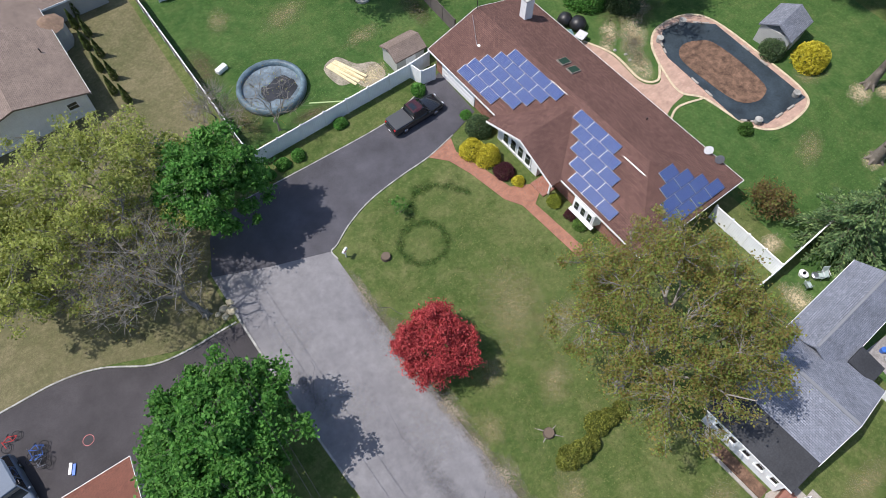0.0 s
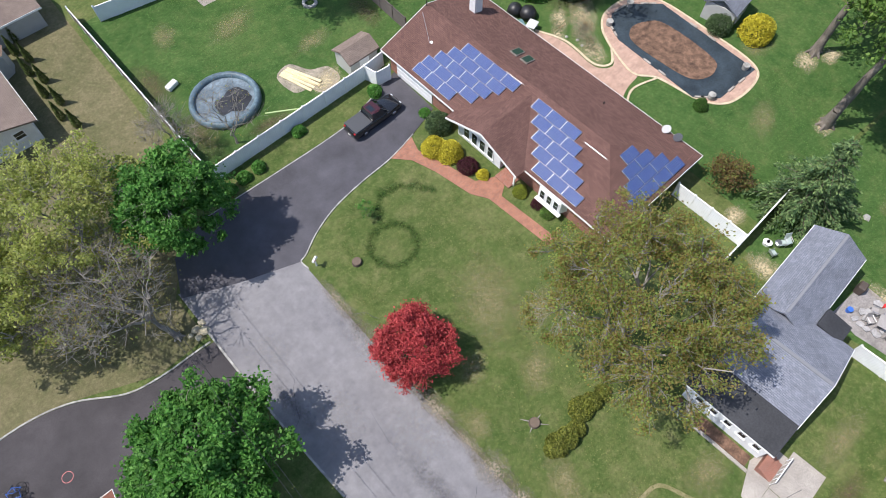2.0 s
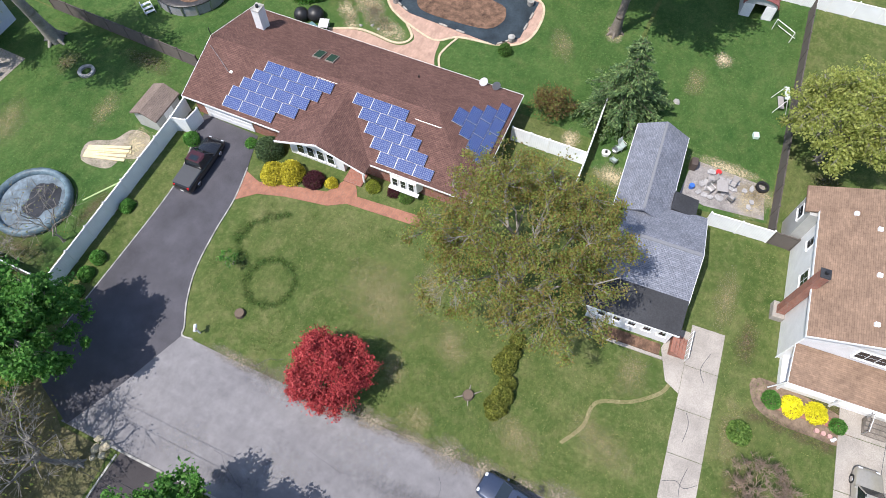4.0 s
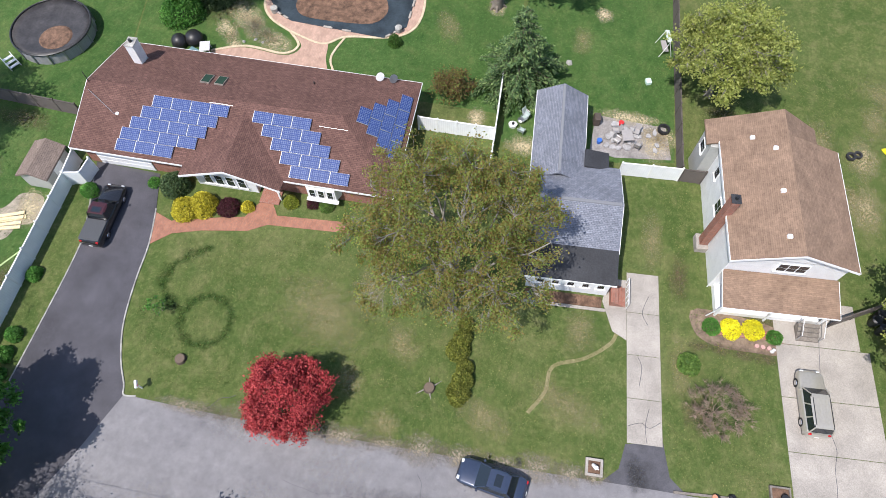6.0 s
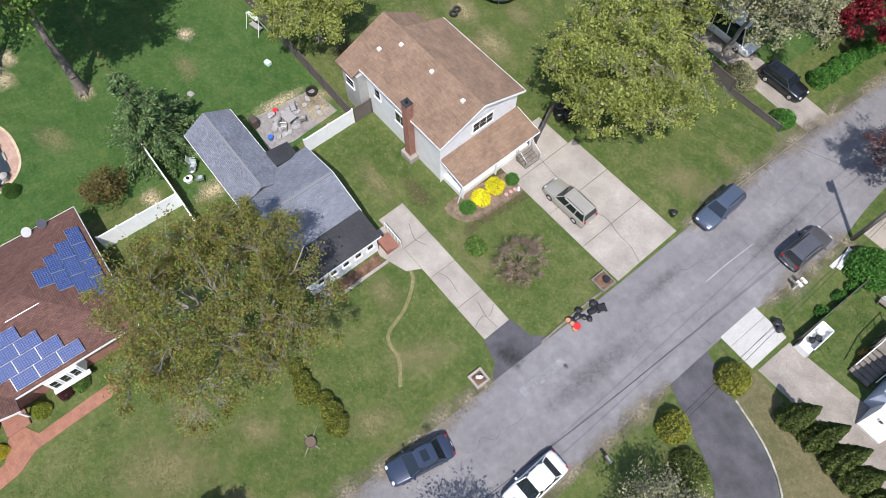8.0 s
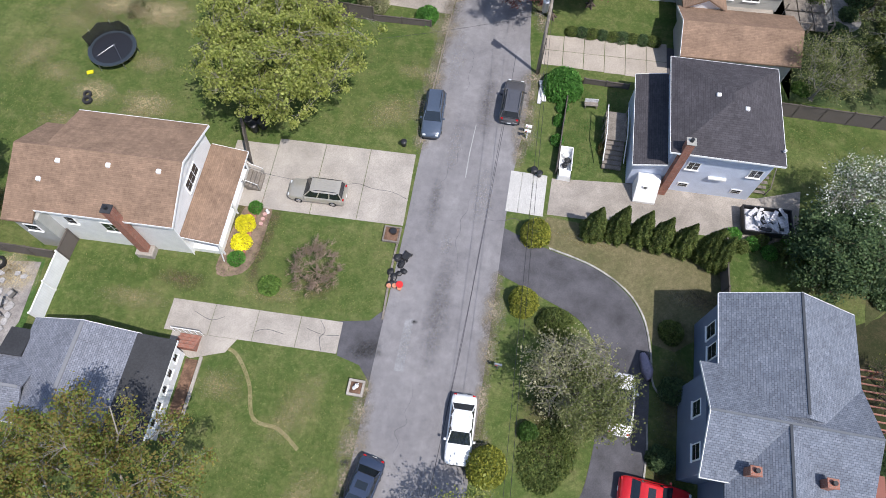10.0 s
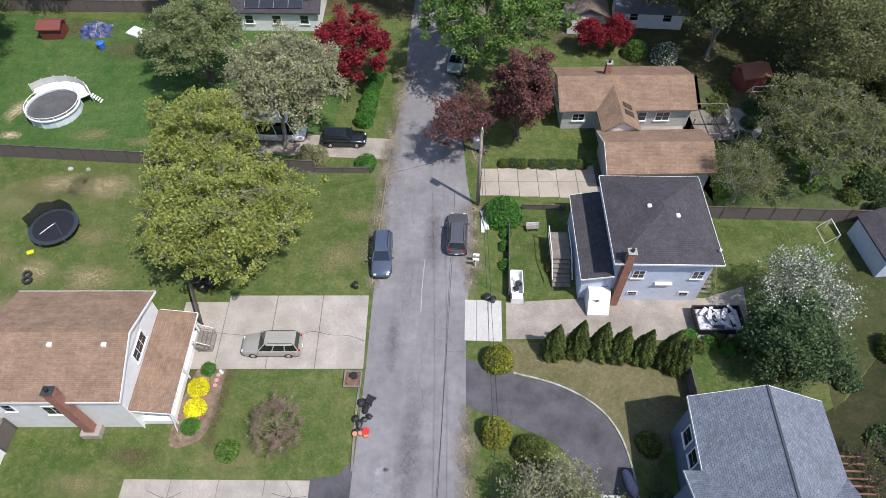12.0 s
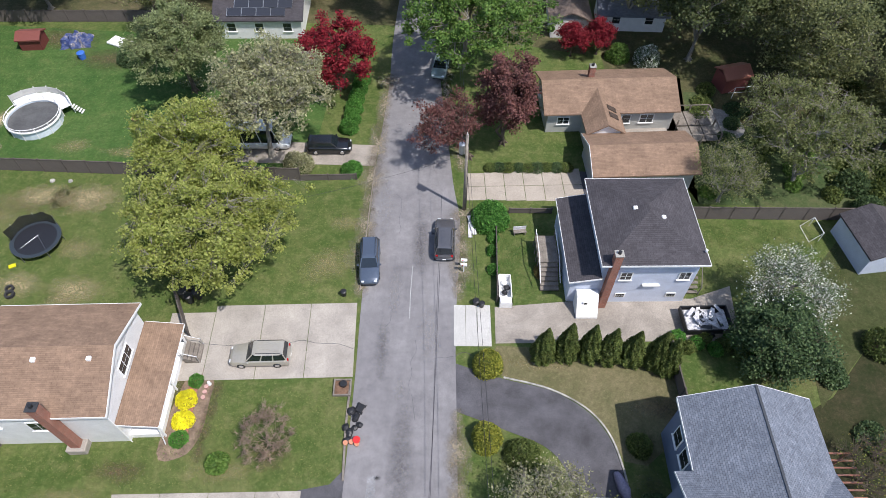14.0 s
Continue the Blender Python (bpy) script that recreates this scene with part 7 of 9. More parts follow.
vehicle("hatchback", -15.4, 47.6, 5, car_paint("black_car_paint", (0.015, 0.016, 0.018)), "black car half hidden by trees", 4.5, 1.8, 1.5, "suv")
vehicle("panel_van", -22.8, 47.9, 4, plain("white_van_paint", (0.78, 0.79, 0.79), 0.35), "large white van under the pale tree", 6.6, 2.2, 2.6, "van", category="van")
vehicle("sedan", -5.0, 61.8, -95, car_paint("pale_green_paint", (0.3, 0.36, 0.33)), "pale silver-green car at the far kerb", 4.6, 1.8, 1.45, "sedan")
vehicle("minivan", 20.7, -21.2, 98, plain("blue_grey_paint", (0.09, 0.12, 0.17), 0.6), "blue-grey minivan on the dark drive", 4.8, 1.9, 1.7, "suv", category="van")
moto = thing("covered_motorcycle", 11.55, 15.3, -70, "motorcycle under a lavender-grey cover on the drive", "motorcycle", z=0.024)
part("cover", loft([[(a, -w, 0.12), (a, w, 0.12), (a, w * 0.8, h * 0.6), (a, 0.05, h), (a, -0.05, h), (a, -w * 0.8, h * 0.6)] for a, w, h in
                    ((-1.05, 0.18, 0.5), (-0.7, 0.3, 0.85), (-0.1, 0.38, 0.95), (0.35, 0.42, 1.15), (0.7, 0.3, 1.0), (1.0, 0.16, 0.55))]), grainy("cover_cloth", (0.3, 0.27, 0.36), 0.8, 0.2, 2, 10, 0.4), moto, "", True)
for xx in (-0.85, 0.85):
    part("wheel", tube((xx, -0.06, 0.3), (xx, 0.06, 0.3), 0.3, 0.3, 16), RUBBER, moto)

# ---------- pole and wires ----------
pole = thing("utility_pole", -1.1, 40.5, 0, "grey wooden utility pole with transformer", "utility pole")
part("post", tube((0, 0, -0.2), (0, 0, 9.6), 0.17, 0.12, 12), grainy("pole_wood", (0.27, 0.235, 0.2), 0.9, 0.25, 2, 14, 0.4), pole, "", True)
tr = part("transformer", tube((-0.42, -0.1, 7.6), (-0.42, -0.1, 8.6), 0.27, 0.27, 14), STEEL, pole, "grey transformer can")
part("lid", tube((-0.42, -0.1, 8.6), (-0.42, -0.1, 8.7), 0.29, 0.2, 14), STEEL, tr)
part("bushing", tube((-0.42, -0.1, 8.7), (-0.42, -0.1, 8.95), 0.05, 0.03, 8), BLACK, tr)
part("insulator", tube((0, 0, 9.6), (0, 0, 9.85), 0.05, 0.03, 8), WHITE, pole)
part("conduit", tube((0.17, 0.05, 0), (0.17, 0.05, 4.5), 0.035, 0.035, 6), BLACK, pole)
part("bracket", tube((-0.42, -0.1, 8.1), (0, 0, 8.1), 0.04, 0.04, 6), STEEL, pole)


def wire(p, q, sag, label):
    pts = [Vector(p).lerp(Vector(q), i / 14) - Vector((0, 0, sag * 4 * (i / 14) * (1 - i / 14))) for i in range(15)]
    side = (Vector(q) - Vector(p)).cross(Vector((0, 0, 1))).normalized() * 0.014
    up_ = Vector((0, 0, 0.014))
    b = loft([[c + side, c + up_, c - side, c - up_] for c in pts])
    return tagged(part("overhead_wire", b, BLACK, None), label, "cable")


wire((-1.1, 40.5, 9.7), (3.4, -2, 9.7), 0.8, "thin black overhead power wire")
wire((-1.1, 40.5, 7.2), (3.2, -2, 7.2), 0.7, "thin black overhead telephone wire")
wire((-1.1, 40.5, 9.7), (-6.5, 92, 9.7), 0.8, "thin black overhead power wire")
wire((-1.1, 40.5, 7.2), (-6.5, 92, 7.2), 0.7, "thin black overhead telephone wire")
wire((3.4, -2, 9.7), (4.6, -40, 9.5), 0.6, "thin black overhead power wire")
wire((3.2, -2, 7.2), (4.4, -40, 7.2), 0.6, "thin black overhead telephone wire")
wire((-1.1, 40.5, 7.4), (-20, 34, 5.6), 0.5, "thin black service wire to a house")


# ---------- fences ----------
def fence(p, q, h, panel, post, label, cap=True, step=2.4, thick=0.07, category="fence", skip=()):
    p, q = Vector(p), Vector(q)
    d = q - p
    n = max(1, round(d.length / step))
    s = d.length / n
    e = thing("fence", p.x, p.y, math.degrees(math.atan2(d.y, d.x)), label, category)
    po = pa = ca = ra = None
    for i in range(n + 1):
        if po is None:
            po = part("post", box(-0.07, 0.07, -0.07, 0.07, -0.05, h + 0.1, bevel=0.012), post, e)
            if cap:
                ca = part("post_cap", tube((0, 0, h + 0.1), (0, 0, h + 0.2), 0.11, 0.02, 4), post, po)
        else:
            o = again(po, e, pose(i * s, 0, 0))
            if cap:
                again(ca, o, Matrix.Identity(4))
        if i < n and i not in skip:
            if pa is None:
                pa = part("panel", box(0.07, s - 0.07, -thick / 2, thick / 2, 0.04, h - 0.1), panel, e)
                ra = part("rail", box(0.07, s - 0.07, -thick / 2 - 0.02, thick / 2 + 0.02, h - 0.1, h), post, pa)
            else:
                o = again(pa, e, pose(i * s, 0, 0))
                again(ra, o, Matrix.Identity(4))
    return e


DARK_POST = grainy("dark_post_wood", (0.1, 0.085, 0.075), 0.9, 0.3, 2, 12, 0.4)
fence((-5.2, -36.6), (-22.0, -37.5), 1.85, VINYL, WHITE, "tall white vinyl privacy fence along the black drive")
fence((-22.0, -37.5), (-24.3, -37.8), 1.85, VINYL, WHITE, "short white vinyl fence run at the house corner")
fence((-22.0, -37.4), (-22.3, -36.1), 1.85, VINYL, WHITE, "white vinyl gate wing beside the garage", step=1.3)
fence((-22.3, -36.1), (-23.8, -36.0), 1.85, VINYL, WHITE, "white vinyl gate beside the garage", step=1.5)
fence((-4.9, -38.0), (-4.2, -63.0), 1.6, FENCE_WOOD, WHITE, "white-capped fence between back yards", thick=0.05)
fence((-6.2, -61.0), (-14.6, -59.8), 1.85, VINYL, WHITE, "white vinyl fence behind the green yard")
fence((-34.2, -10.0), (-34.5, -3.2), 1.8, VINYL, WHITE, "white vinyl fence beside the brown house", step=1.7)
fence((-34.5, -3.2), (-41.5, -3.7), 1.8, VINYL, WHITE, "white vinyl boundary fence seen from above")
fence((-34.5, -3.2), (-27.4, -2.8), 1.5, VINYL, WHITE, "white boundary fence under the tree")
fence((-33.3, 7.9), (-33.8, 12.9), 1.8, VINYL, WHITE, "white vinyl fence beside the stone patio", step=2.5)
fence((-33.8, 13.0), (-33.9, 14.8), 1.8, FENCE_WOOD, DARK_POST, "short dark wooden fence by the white house", False)
fence((-34.2, 12.9), (-47.6, 11.8), 1.7, FENCE_WOOD, DARK_POST, "weathered dark wooden boundary fence", False)
fence((-47.6, 11.8), (-62, 10.8), 1.7, FENCE_WOOD, DARK_POST, "weathered dark wooden boundary fence", False)
fence((-62, 41.6), (-17.5, 43.0), 1.7, FENCE_WOOD, DARK_POST, "long weathered dark wooden fence across the lawns", False)
fence((-17.5, 43.0), (-12.0, 43.6), 0.8, FENCE_WOOD, DARK_POST, "low weathered fence by the roadside bush", False)
fence((16.3, 26.6), (16.9, 20.6), 1.6, FENCE_WOOD, DARK_POST, "dark wooden fence beside the slate house", False)
fence((19.4, 41.0), (38, 42.3), 1.7, FENCE_WOOD, DARK_POST, "dark wooden fence behind the blue house", False)
fence((-29.0, -48.5), (-28.9, -40.0), 1.7, FENCE_WOOD, DARK_POST, "weathered wooden fence between back yards", False)
fence((-29.0, -58), (-29.0, -48.5), 1.7, FENCE_WOOD, DARK_POST, "weathered wooden fence between back yards", False)
fence((-22.9, 24.9), (-25.0, 28.4), 1.6, FENCE_WOOD, DARK_POST, "dark wooden fence beside the concrete drive", False)
fence((2.3, 30.3), (1.9, 40.3), 1.0, FENCE_WOOD, DARK_POST, "low grey rail fence with shrubs", False, thick=0.04)
fence((3.2, 40.4), (7.2, 40.7), 0.7, FENCE_WOOD, DARK_POST, "low wooden edging fence at the drive", False)
fence((-64, 66.5), (-40, 68.5), 1.6, FENCE_WOOD, DARK_POST, "old grey wooden fence at the far end", False)
for i, (x, y) in enumerate(((2.4, 33.5), (2.2, 35.6), (2.3, 37.0))):
    shrub("fence_shrub", x - 0.5, y, 0.6, 0.8, LEAF_GREEN, "small green shrub on the low fence", n=1500, leaf=0.06, seed=130 + i, group="fence shrubs")


# ---------- sheds and far houses ----------
def shed(name, x, y, turn, w, d, h, rise, wall, roof, label, along="x"):
    e = thing(name, x, y, turn, label, "shed")
    part("wall", box(-w / 2, w / 2, -d / 2, d / 2, 0, h), wall, e)
    part("roof", gable(-w / 2 - 0.2, w / 2 + 0.2, -d / 2 - 0.2, d / 2 + 0.2, h, h + rise, along), roof, e)
    part("door", box(-0.55, 0.55, d / 2, d / 2 + 0.05, 0.05, h - 0.2), WHITE, e)
    return e


shed("garden_shed", -22.7, -39.8, 2, 3.2, 2.4, 1.8, 0.7, SIDING_STONE, ROOF_OLD, "small shed with weathered grey-brown shingles behind the fence")
# metal shed with a barrel roof and an open door
ms = thing("metal_shed", -60.1, 5.8, -81, "grey metal shed with a dull red barrel roof and open door", "shed")
SHED_GREY = lapped("shed_metal", (0.5, 0.51, 0.52), 0.3, 0.5, True)
for a, b, c, d in ((-1.6, -1.5, -1.3, 1.3), (1.5, 1.6, -1.3, 1.3), (-1.5, 1.5, -1.3, -1.2), (-1.5, -0.55, 1.2, 1.3), (0.55, 1.5, 1.2, 1.3)):
    part("wall", box(a, b, c, d, 0, 1.65), SHED_GREY, ms)
ARC = [(1.72 * math.cos(math.pi * i / 12), 1.62 + 0.85 * math.sin(math.pi * i / 12)) for i in range(13)]
part("gable_panel", loft([[(x * 0.93, yy, max(1.65, z - 0.05)) for x, z in ARC] for yy in (1.2, 1.3)]), SHED_GREY, ms)
RED_METAL = grainy("dull_red_metal", (0.28, 0.09, 0.08), 0.55, 0.2, 1.2, 8, 0.2)
part("roof", loft([[(x, yy, z) for x, z in ARC] + [(x * 0.96, yy, z - 0.05) for x, z in ARC[::-1]] for yy in (-1.5, 1.5)]), RED_METAL, ms, "dull red barrel roof")
for yy in (-1.0, -0.35, 0.3, 0.95):
    part("roof_rib", loft([[(x * 1.02, yy + o, z + 0.03) for x, z in ARC] + [(x * 0.99, yy + o, z - 0.02) for x, z in ARC[::-1]] for o in (-0.04, 0.04)]), RED_METAL, ms)
for x in (-1.05, 1.05):
    part("sliding_door", box(x - 0.48, x + 0.48, 1.32, 1.36, 0.05, 1.6, bevel=0.01), WHITE, ms, "white sliding door")
fence((-61.8, 0.2), (-63.6, 19.5), 1.8, VINYL, WHITE, "white vinyl fence behind the metal shed")
shed("garden_shed", 36.0, 38.6, 12, 4.6, 5.0, 2.4, 1.0, SIDING_BLUE, ROOF_DARK, "pale blue shed with dark roof behind the dogwood", "y")
shed("garden_shed", -53.9, 62.4, 8, 2.5, 2.0, 1.5, 0.5, plain("barn_red", (0.13, 0.03, 0.025), 0.7), plain("red_roof", (0.17, 0.05, 0.04), 0.7), "small barn-red shed at the yard's end")
shed("playhouse", 27.8, 61.5, 20, 3.0, 2.2, 2.0, 0.7, plain("playhouse_red", (0.22, 0.06, 0.05), 0.7), plain("playhouse_roof", (0.34, 0.13, 0.09), 0.7), "red-roofed shed in the dark woods")
shed("summer_house", -55.0, -21.0, 10, 3.6, 3.2, 2.1, 1.0, SIDING_STONE, ROOF_GRAY, "small grey garden house behind the pool")


def far_house(name, x, y, turn, w, d, h, rise, wall, roof, label, along="x", wins=3):
    e = thing(name, x, y, turn, label, "house")
    part("wall", box(-w / 2, w / 2, -d / 2, d / 2, 0, h), wall, e)
    part("roof", gable(-w / 2 - 0.4, w / 2 + 0.4, -d / 2 - 0.4, d / 2 + 0.4, h, h + rise, along), roof, e)
    for i in range(wins):
        window(e, (-w / 2 + w * (i + 0.5) / wins, -d / 2 - 0.01, 1.6), -90, 1.0, 1.0, 1)
        window(e, (-w / 2 + w * (i + 0.5) / wins, d / 2 + 0.01, 1.6), 90, 1.0, 1.0, 1)
    return e


solar_house = far_house("solar_roofed_house", -27.5, 70.0, 5, 10, 8, 2.7, 2.0, SIDING_WHITE, ROOF_DARK, "far house with dark roof and solar panels")
solar_array(solar_house, (-3.6, -3.9, 2.95), (1, 0, 0), (0, 4.4, 2.0), [(0, 4), (0.8, 4), (1.6, 3)], 1.7, 1.05, plain("dark_solar_cells", (0.022, 0.026, 0.038), 0.45))
far_house("white_cottage", 9.8, 72.0, 4, 4.4, 5.5, 2.5, 1.2, SIDING_WHITE, ROOF_OLD, "small white gabled cottage beyond the tan-roofed house", "y", 1)
far_house("white_cottage", 17.6, 73.2, 2, 8.0, 4.0, 2.3, 0.7, SIDING_WHITE, ROOF_GRAY, "low white house half hidden in woods", "x", 2)
far_house("white_cottage", -30.0, 80.0, 3, 16, 7, 3.0, 2.0, SIDING_WHITE, ROOF_GRAY, "long white house at the far end")
yard_house = far_house("pale_blue_house", -20.0, -64.3, 2, 12, 8, 2.9, 2.0, SIDING_BLUE, ROOF_GRAY, "pale blue house behind the green yard")

# ---------- pools and play ----------
rp = thing("round_pool", -10.3, -43.7, 0, "round above-ground pool, deflated, with a blue-grey rim and dark cover", "pool")
b = None
seg = 28
rings_ = []
for i in range(seg):
    a = 2 * math.pi * i / seg
    c, s = math.cos(a), math.sin(a)
    rings_.append([(c * r_, s * r_, z_) for r_, z_ in ((3.3, 0.0), (3.36, 0.35), (3.25, 0.68), (3.02, 0.76), (2.8, 0.6), (2.7, 0.1))])
b = loft(rings_ + rings_[:1], None, False)
part("rim", b, grainy("pool_vinyl", (0.1, 0.15, 0.18), 0.5, 0.4, 0.9, 5, 0.3), rp, "blue-grey inflated vinyl rim", True)
part("cover", tube((0, 0, 0.05), (0, 0, 0.34), 2.85, 2.78, 28), grainy("pool_tarp", (0.13, 0.165, 0.19), 0.4, 0.6, 0.7, 4, 0.5), rp, "sagging grey cover")
b = bmesh.new()
rim_v = [b.verts.new((-0.5 + (1.75 + 0.5 * noise.noise(Vector((math.cos(a) * 1.6, math.sin(a) * 1.6, 3)))) * math.cos(a), 0.5 + (1.45 + 0.6 * noise.noise(Vector((math.cos(a) * 1.6, math.sin(a) * 1.6, 9)))) * math.sin(a), 0.346)) for a in [i * math.pi / 18 for i in range(36)]]
b.faces.new(rim_v)
bmesh.ops.extrude_face_region(b, geom=b.faces[:])
for v in rim_v:
    v.co.z = 0.3
part("debris", b, grainy("wet_leaves", (0.03, 0.03, 0.032), 0.3, 0.6, 1, 5, 0.4), rp, "dark wet leaves and water on the cover")
for i in range(4):
    a = 0.5 + i * 0.45
    part("pool_pole", tube((3.4 * math.cos(a), 3.4 * math.sin(a), 0), (2.9 * math.cos(a), 2.9 * math.sin(a), 1.2), 0.03, 0.03, 6), STEEL, rp)

ap = thing("above_ground_pool", -47.3, 49.0, 0, "round above-ground pool with white walls, railing and a raised deck", "pool")
part("wall", tube((0, 0, 0), (0, 0, 1.2), 3.15, 3.15, 24, None, False), plain("pool_wall_paint", (0.6, 0.68, 0.75), 0.4), ap, "pale blue-white pool wall")
part("cover", tube((0, 0, 0.6), (0, 0, 1.0), 3.1, 3.1, 24), grainy("grey_pool_cover", (0.1, 0.1, 0.1), 0.5, 0.3, 0.7, 6, 0.2), ap, "grey water under the cover")
for i in range(24):
    a0, a1 = 2 * math.pi * i / 24, 2 * math.pi * (i + 1) / 24
    p0, p1 = (3.25 * math.cos(a0), 3.25 * math.sin(a0)), (3.25 * math.cos(a1), 3.25 * math.sin(a1))
    part("rim", tube((*p0, 1.22), (*p1, 1.22), 0.13, 0.13, 6), WHITE, ap)
    if i % 2 == 0:
        part("upright", tube((*p0, 0), (*p0, 2.0 if 4 <= i <= 11 else 1.75), 0.05, 0.05, 6), WHITE, ap)
    part("top_rail", tube((*p0, 1.7), (*p1, 1.7), 0.04, 0.04, 6), WHITE, ap)
dk = part("deck", prism([(-3.0, 1.6), (-2.0, 2.6), (0, 3.2), (2.0, 2.6), (3.0, 1.6), (3.9, 2.6), (2.6, 4.2), (0, 4.6), (-2.6, 4.2), (-3.9, 2.6)], 1.15, 1.28), WHITE, ap, "white raised deck")
for i in range(7):
    a = radians(32 + i * 19.4)
    a2 = radians(32 + (i + 1) * 19.4)
    part("deck_post", tube((4.6 * math.cos(a), 4.6 * math.sin(a), 0), (4.6 * math.cos(a), 4.6 * math.sin(a), 2.3), 0.05, 0.05, 6), WHITE, dk)
    if i < 6:
        part("deck_panel", solid([(4.6 * math.cos(a), 4.6 * math.sin(a), 1.4), (4.6 * math.cos(a2), 4.6 * math.sin(a2), 1.4), (4.6 * math.cos(a2), 4.6 * math.sin(a2), 2.2), (4.6 * math.cos(a), 4.6 * math.sin(a), 2.2),
                                  (4.55 * math.cos(a), 4.55 * math.sin(a), 1.4), (4.55 * math.cos(a2), 4.55 * math.sin(a2), 1.4), (4.55 * math.cos(a2), 4.55 * math.sin(a2), 2.2), (4.55 * math.cos(a), 4.55 * math.sin(a), 2.2)],
                                 [(0, 1, 2, 3), (7, 6, 5, 4), (0, 4, 5, 1), (1, 5, 6, 2), (2, 6, 7, 3), (3, 7, 4, 0)]), SIDING_STONE, dk)
for i in range(5):
    part("ladder_step", box(3.9 + i * 0.22, 4.1 + i * 0.22, 2.2, 2.9, 1.0 - i * 0.22, 1.05 - i * 0.22), WHITE, ap)

ap.scale = (0.84, 0.84, 0.84)
# covered pool behind the brown house
cp = thing("above_ground_pool", -37.3, -47.0, 0, "round grey above-ground pool under a dark cover with brown leaves", "pool")
part("wall", tube((0, 0, 0), (0, 0, 1.2), 3.7, 3.7, 32, None, False), lapped("grey_pool_wall", (0.3, 0.3, 0.31), 0.3, 0.5, True), cp, "ribbed grey pool wall")
part("cover", loft([[(q_ * math.cos(a), q_ * math.sin(a), z_) for a in [2 * math.pi * i / 32 for i in range(32)]] for q_, z_ in ((3.66, 0.6), (3.6, 1.18), (3.0, 0.98), (1.4, 0.88))]), grainy("dark_pool_cover", (0.05, 0.046, 0.046), 0.5, 0.5, 0.6, 5, 0.4), cp, "sagging dark cover", True)
part("leaf_heap", tube((1.0, 0.9, 0.8), (1.0, 0.9, 1.02), 1.75, 1.4, 20), MULCH, cp, "brown wet leaves on the cover")
for i in range(32):
    a0, a1 = 2 * math.pi * i / 32, 2 * math.pi * (i + 1) / 32
    part("rim", tube((3.72 * math.cos(a0), 3.72 * math.sin(a0), 1.22), (3.72 * math.cos(a1), 3.72 * math.sin(a1), 1.22), 0.09, 0.09, 6), BLACK, cp)
    if i % 2 == 0:
        part("upright", box(-0.06, 0.06, -0.05, 0.05, 0, 1.2), STEEL, cp).matrix_basis = pose(3.74 * math.cos(a0), 3.74 * math.sin(a0), 0, 0, 0, math.degrees(a0))
ps = thing("pool_steps", -32.7, -48.8, 150, "white plastic steps leaning by the covered pool", "steps")
for i in range(3):
    part("tread", box(-0.45, 0.45, i * 0.32, i * 0.32 + 0.3, 0.2 + 0.25 * i, 0.27 + 0.25 * i, bevel=0.02), WHITE, ps)
for xx in (-0.48, 0.48):
    part("side", solid([(xx - 0.03, -0.05, 0), (xx + 0.03, -0.05, 0), (xx + 0.03, 1.0, 0), (xx - 0.03, 1.0, 0), (xx - 0.03, -0.05, 0.3), (xx + 0.03, -0.05, 0.3), (xx + 0.03, 1.0, 1.05), (xx - 0.03, 1.0, 1.05)],
                       [(3, 2, 1, 0), (4, 5, 6, 7), (0, 1, 5, 4), (1, 2, 6, 5), (2, 3, 7, 6), (3, 0, 4, 7)]), WHITE, ps)

tp = thing("trampoline", -39.6, 33.2, 20, "round black trampoline with a sagging safety net", "trampoline")
part("mat", tube((0, 0, 0.82), (0, 0, 0.86), 2.05, 2.05, 32), plain("trampoline_mat", (0.012, 0.013, 0.018), 0.6), tp, "black jumping mat")
for i in range(24):
    a0, a1 = 2 * math.pi * i / 24, 2 * math.pi * (i + 1) / 24
    part("frame", tube((2.35 * math.cos(a0), 2.35 * math.sin(a0), 0.85), (2.35 * math.cos(a1), 2.35 * math.sin(a1), 0.85), 0.045, 0.045, 6), STEEL, tp)
part("pad", loft([[(r_ * math.cos(2 * math.pi * i / 24), r_ * math.sin(2 * math.pi * i / 24), z_) for r_, z_ in ((2.0, 0.86), (2.4, 0.88), (2.4, 0.9), (2.0, 0.89))] for i in list(range(24)) + [0]], None, False), plain("pad_vinyl", (0.03, 0.04, 0.05), 0.5), tp, "dark edge pad")
for i in range(6):
    a = 2 * math.pi * i / 6
    part("leg", tube((2.35 * math.cos(a), 2.35 * math.sin(a), 0), (2.35 * math.cos(a), 2.35 * math.sin(a), 0.85), 0.04, 0.04, 6), STEEL, tp)
k = Nodes("safety_net")
NET = k.done((0.012, 0.014, 0.013), 0.9)
k.p.inputs["Alpha"].default_value = 0.72
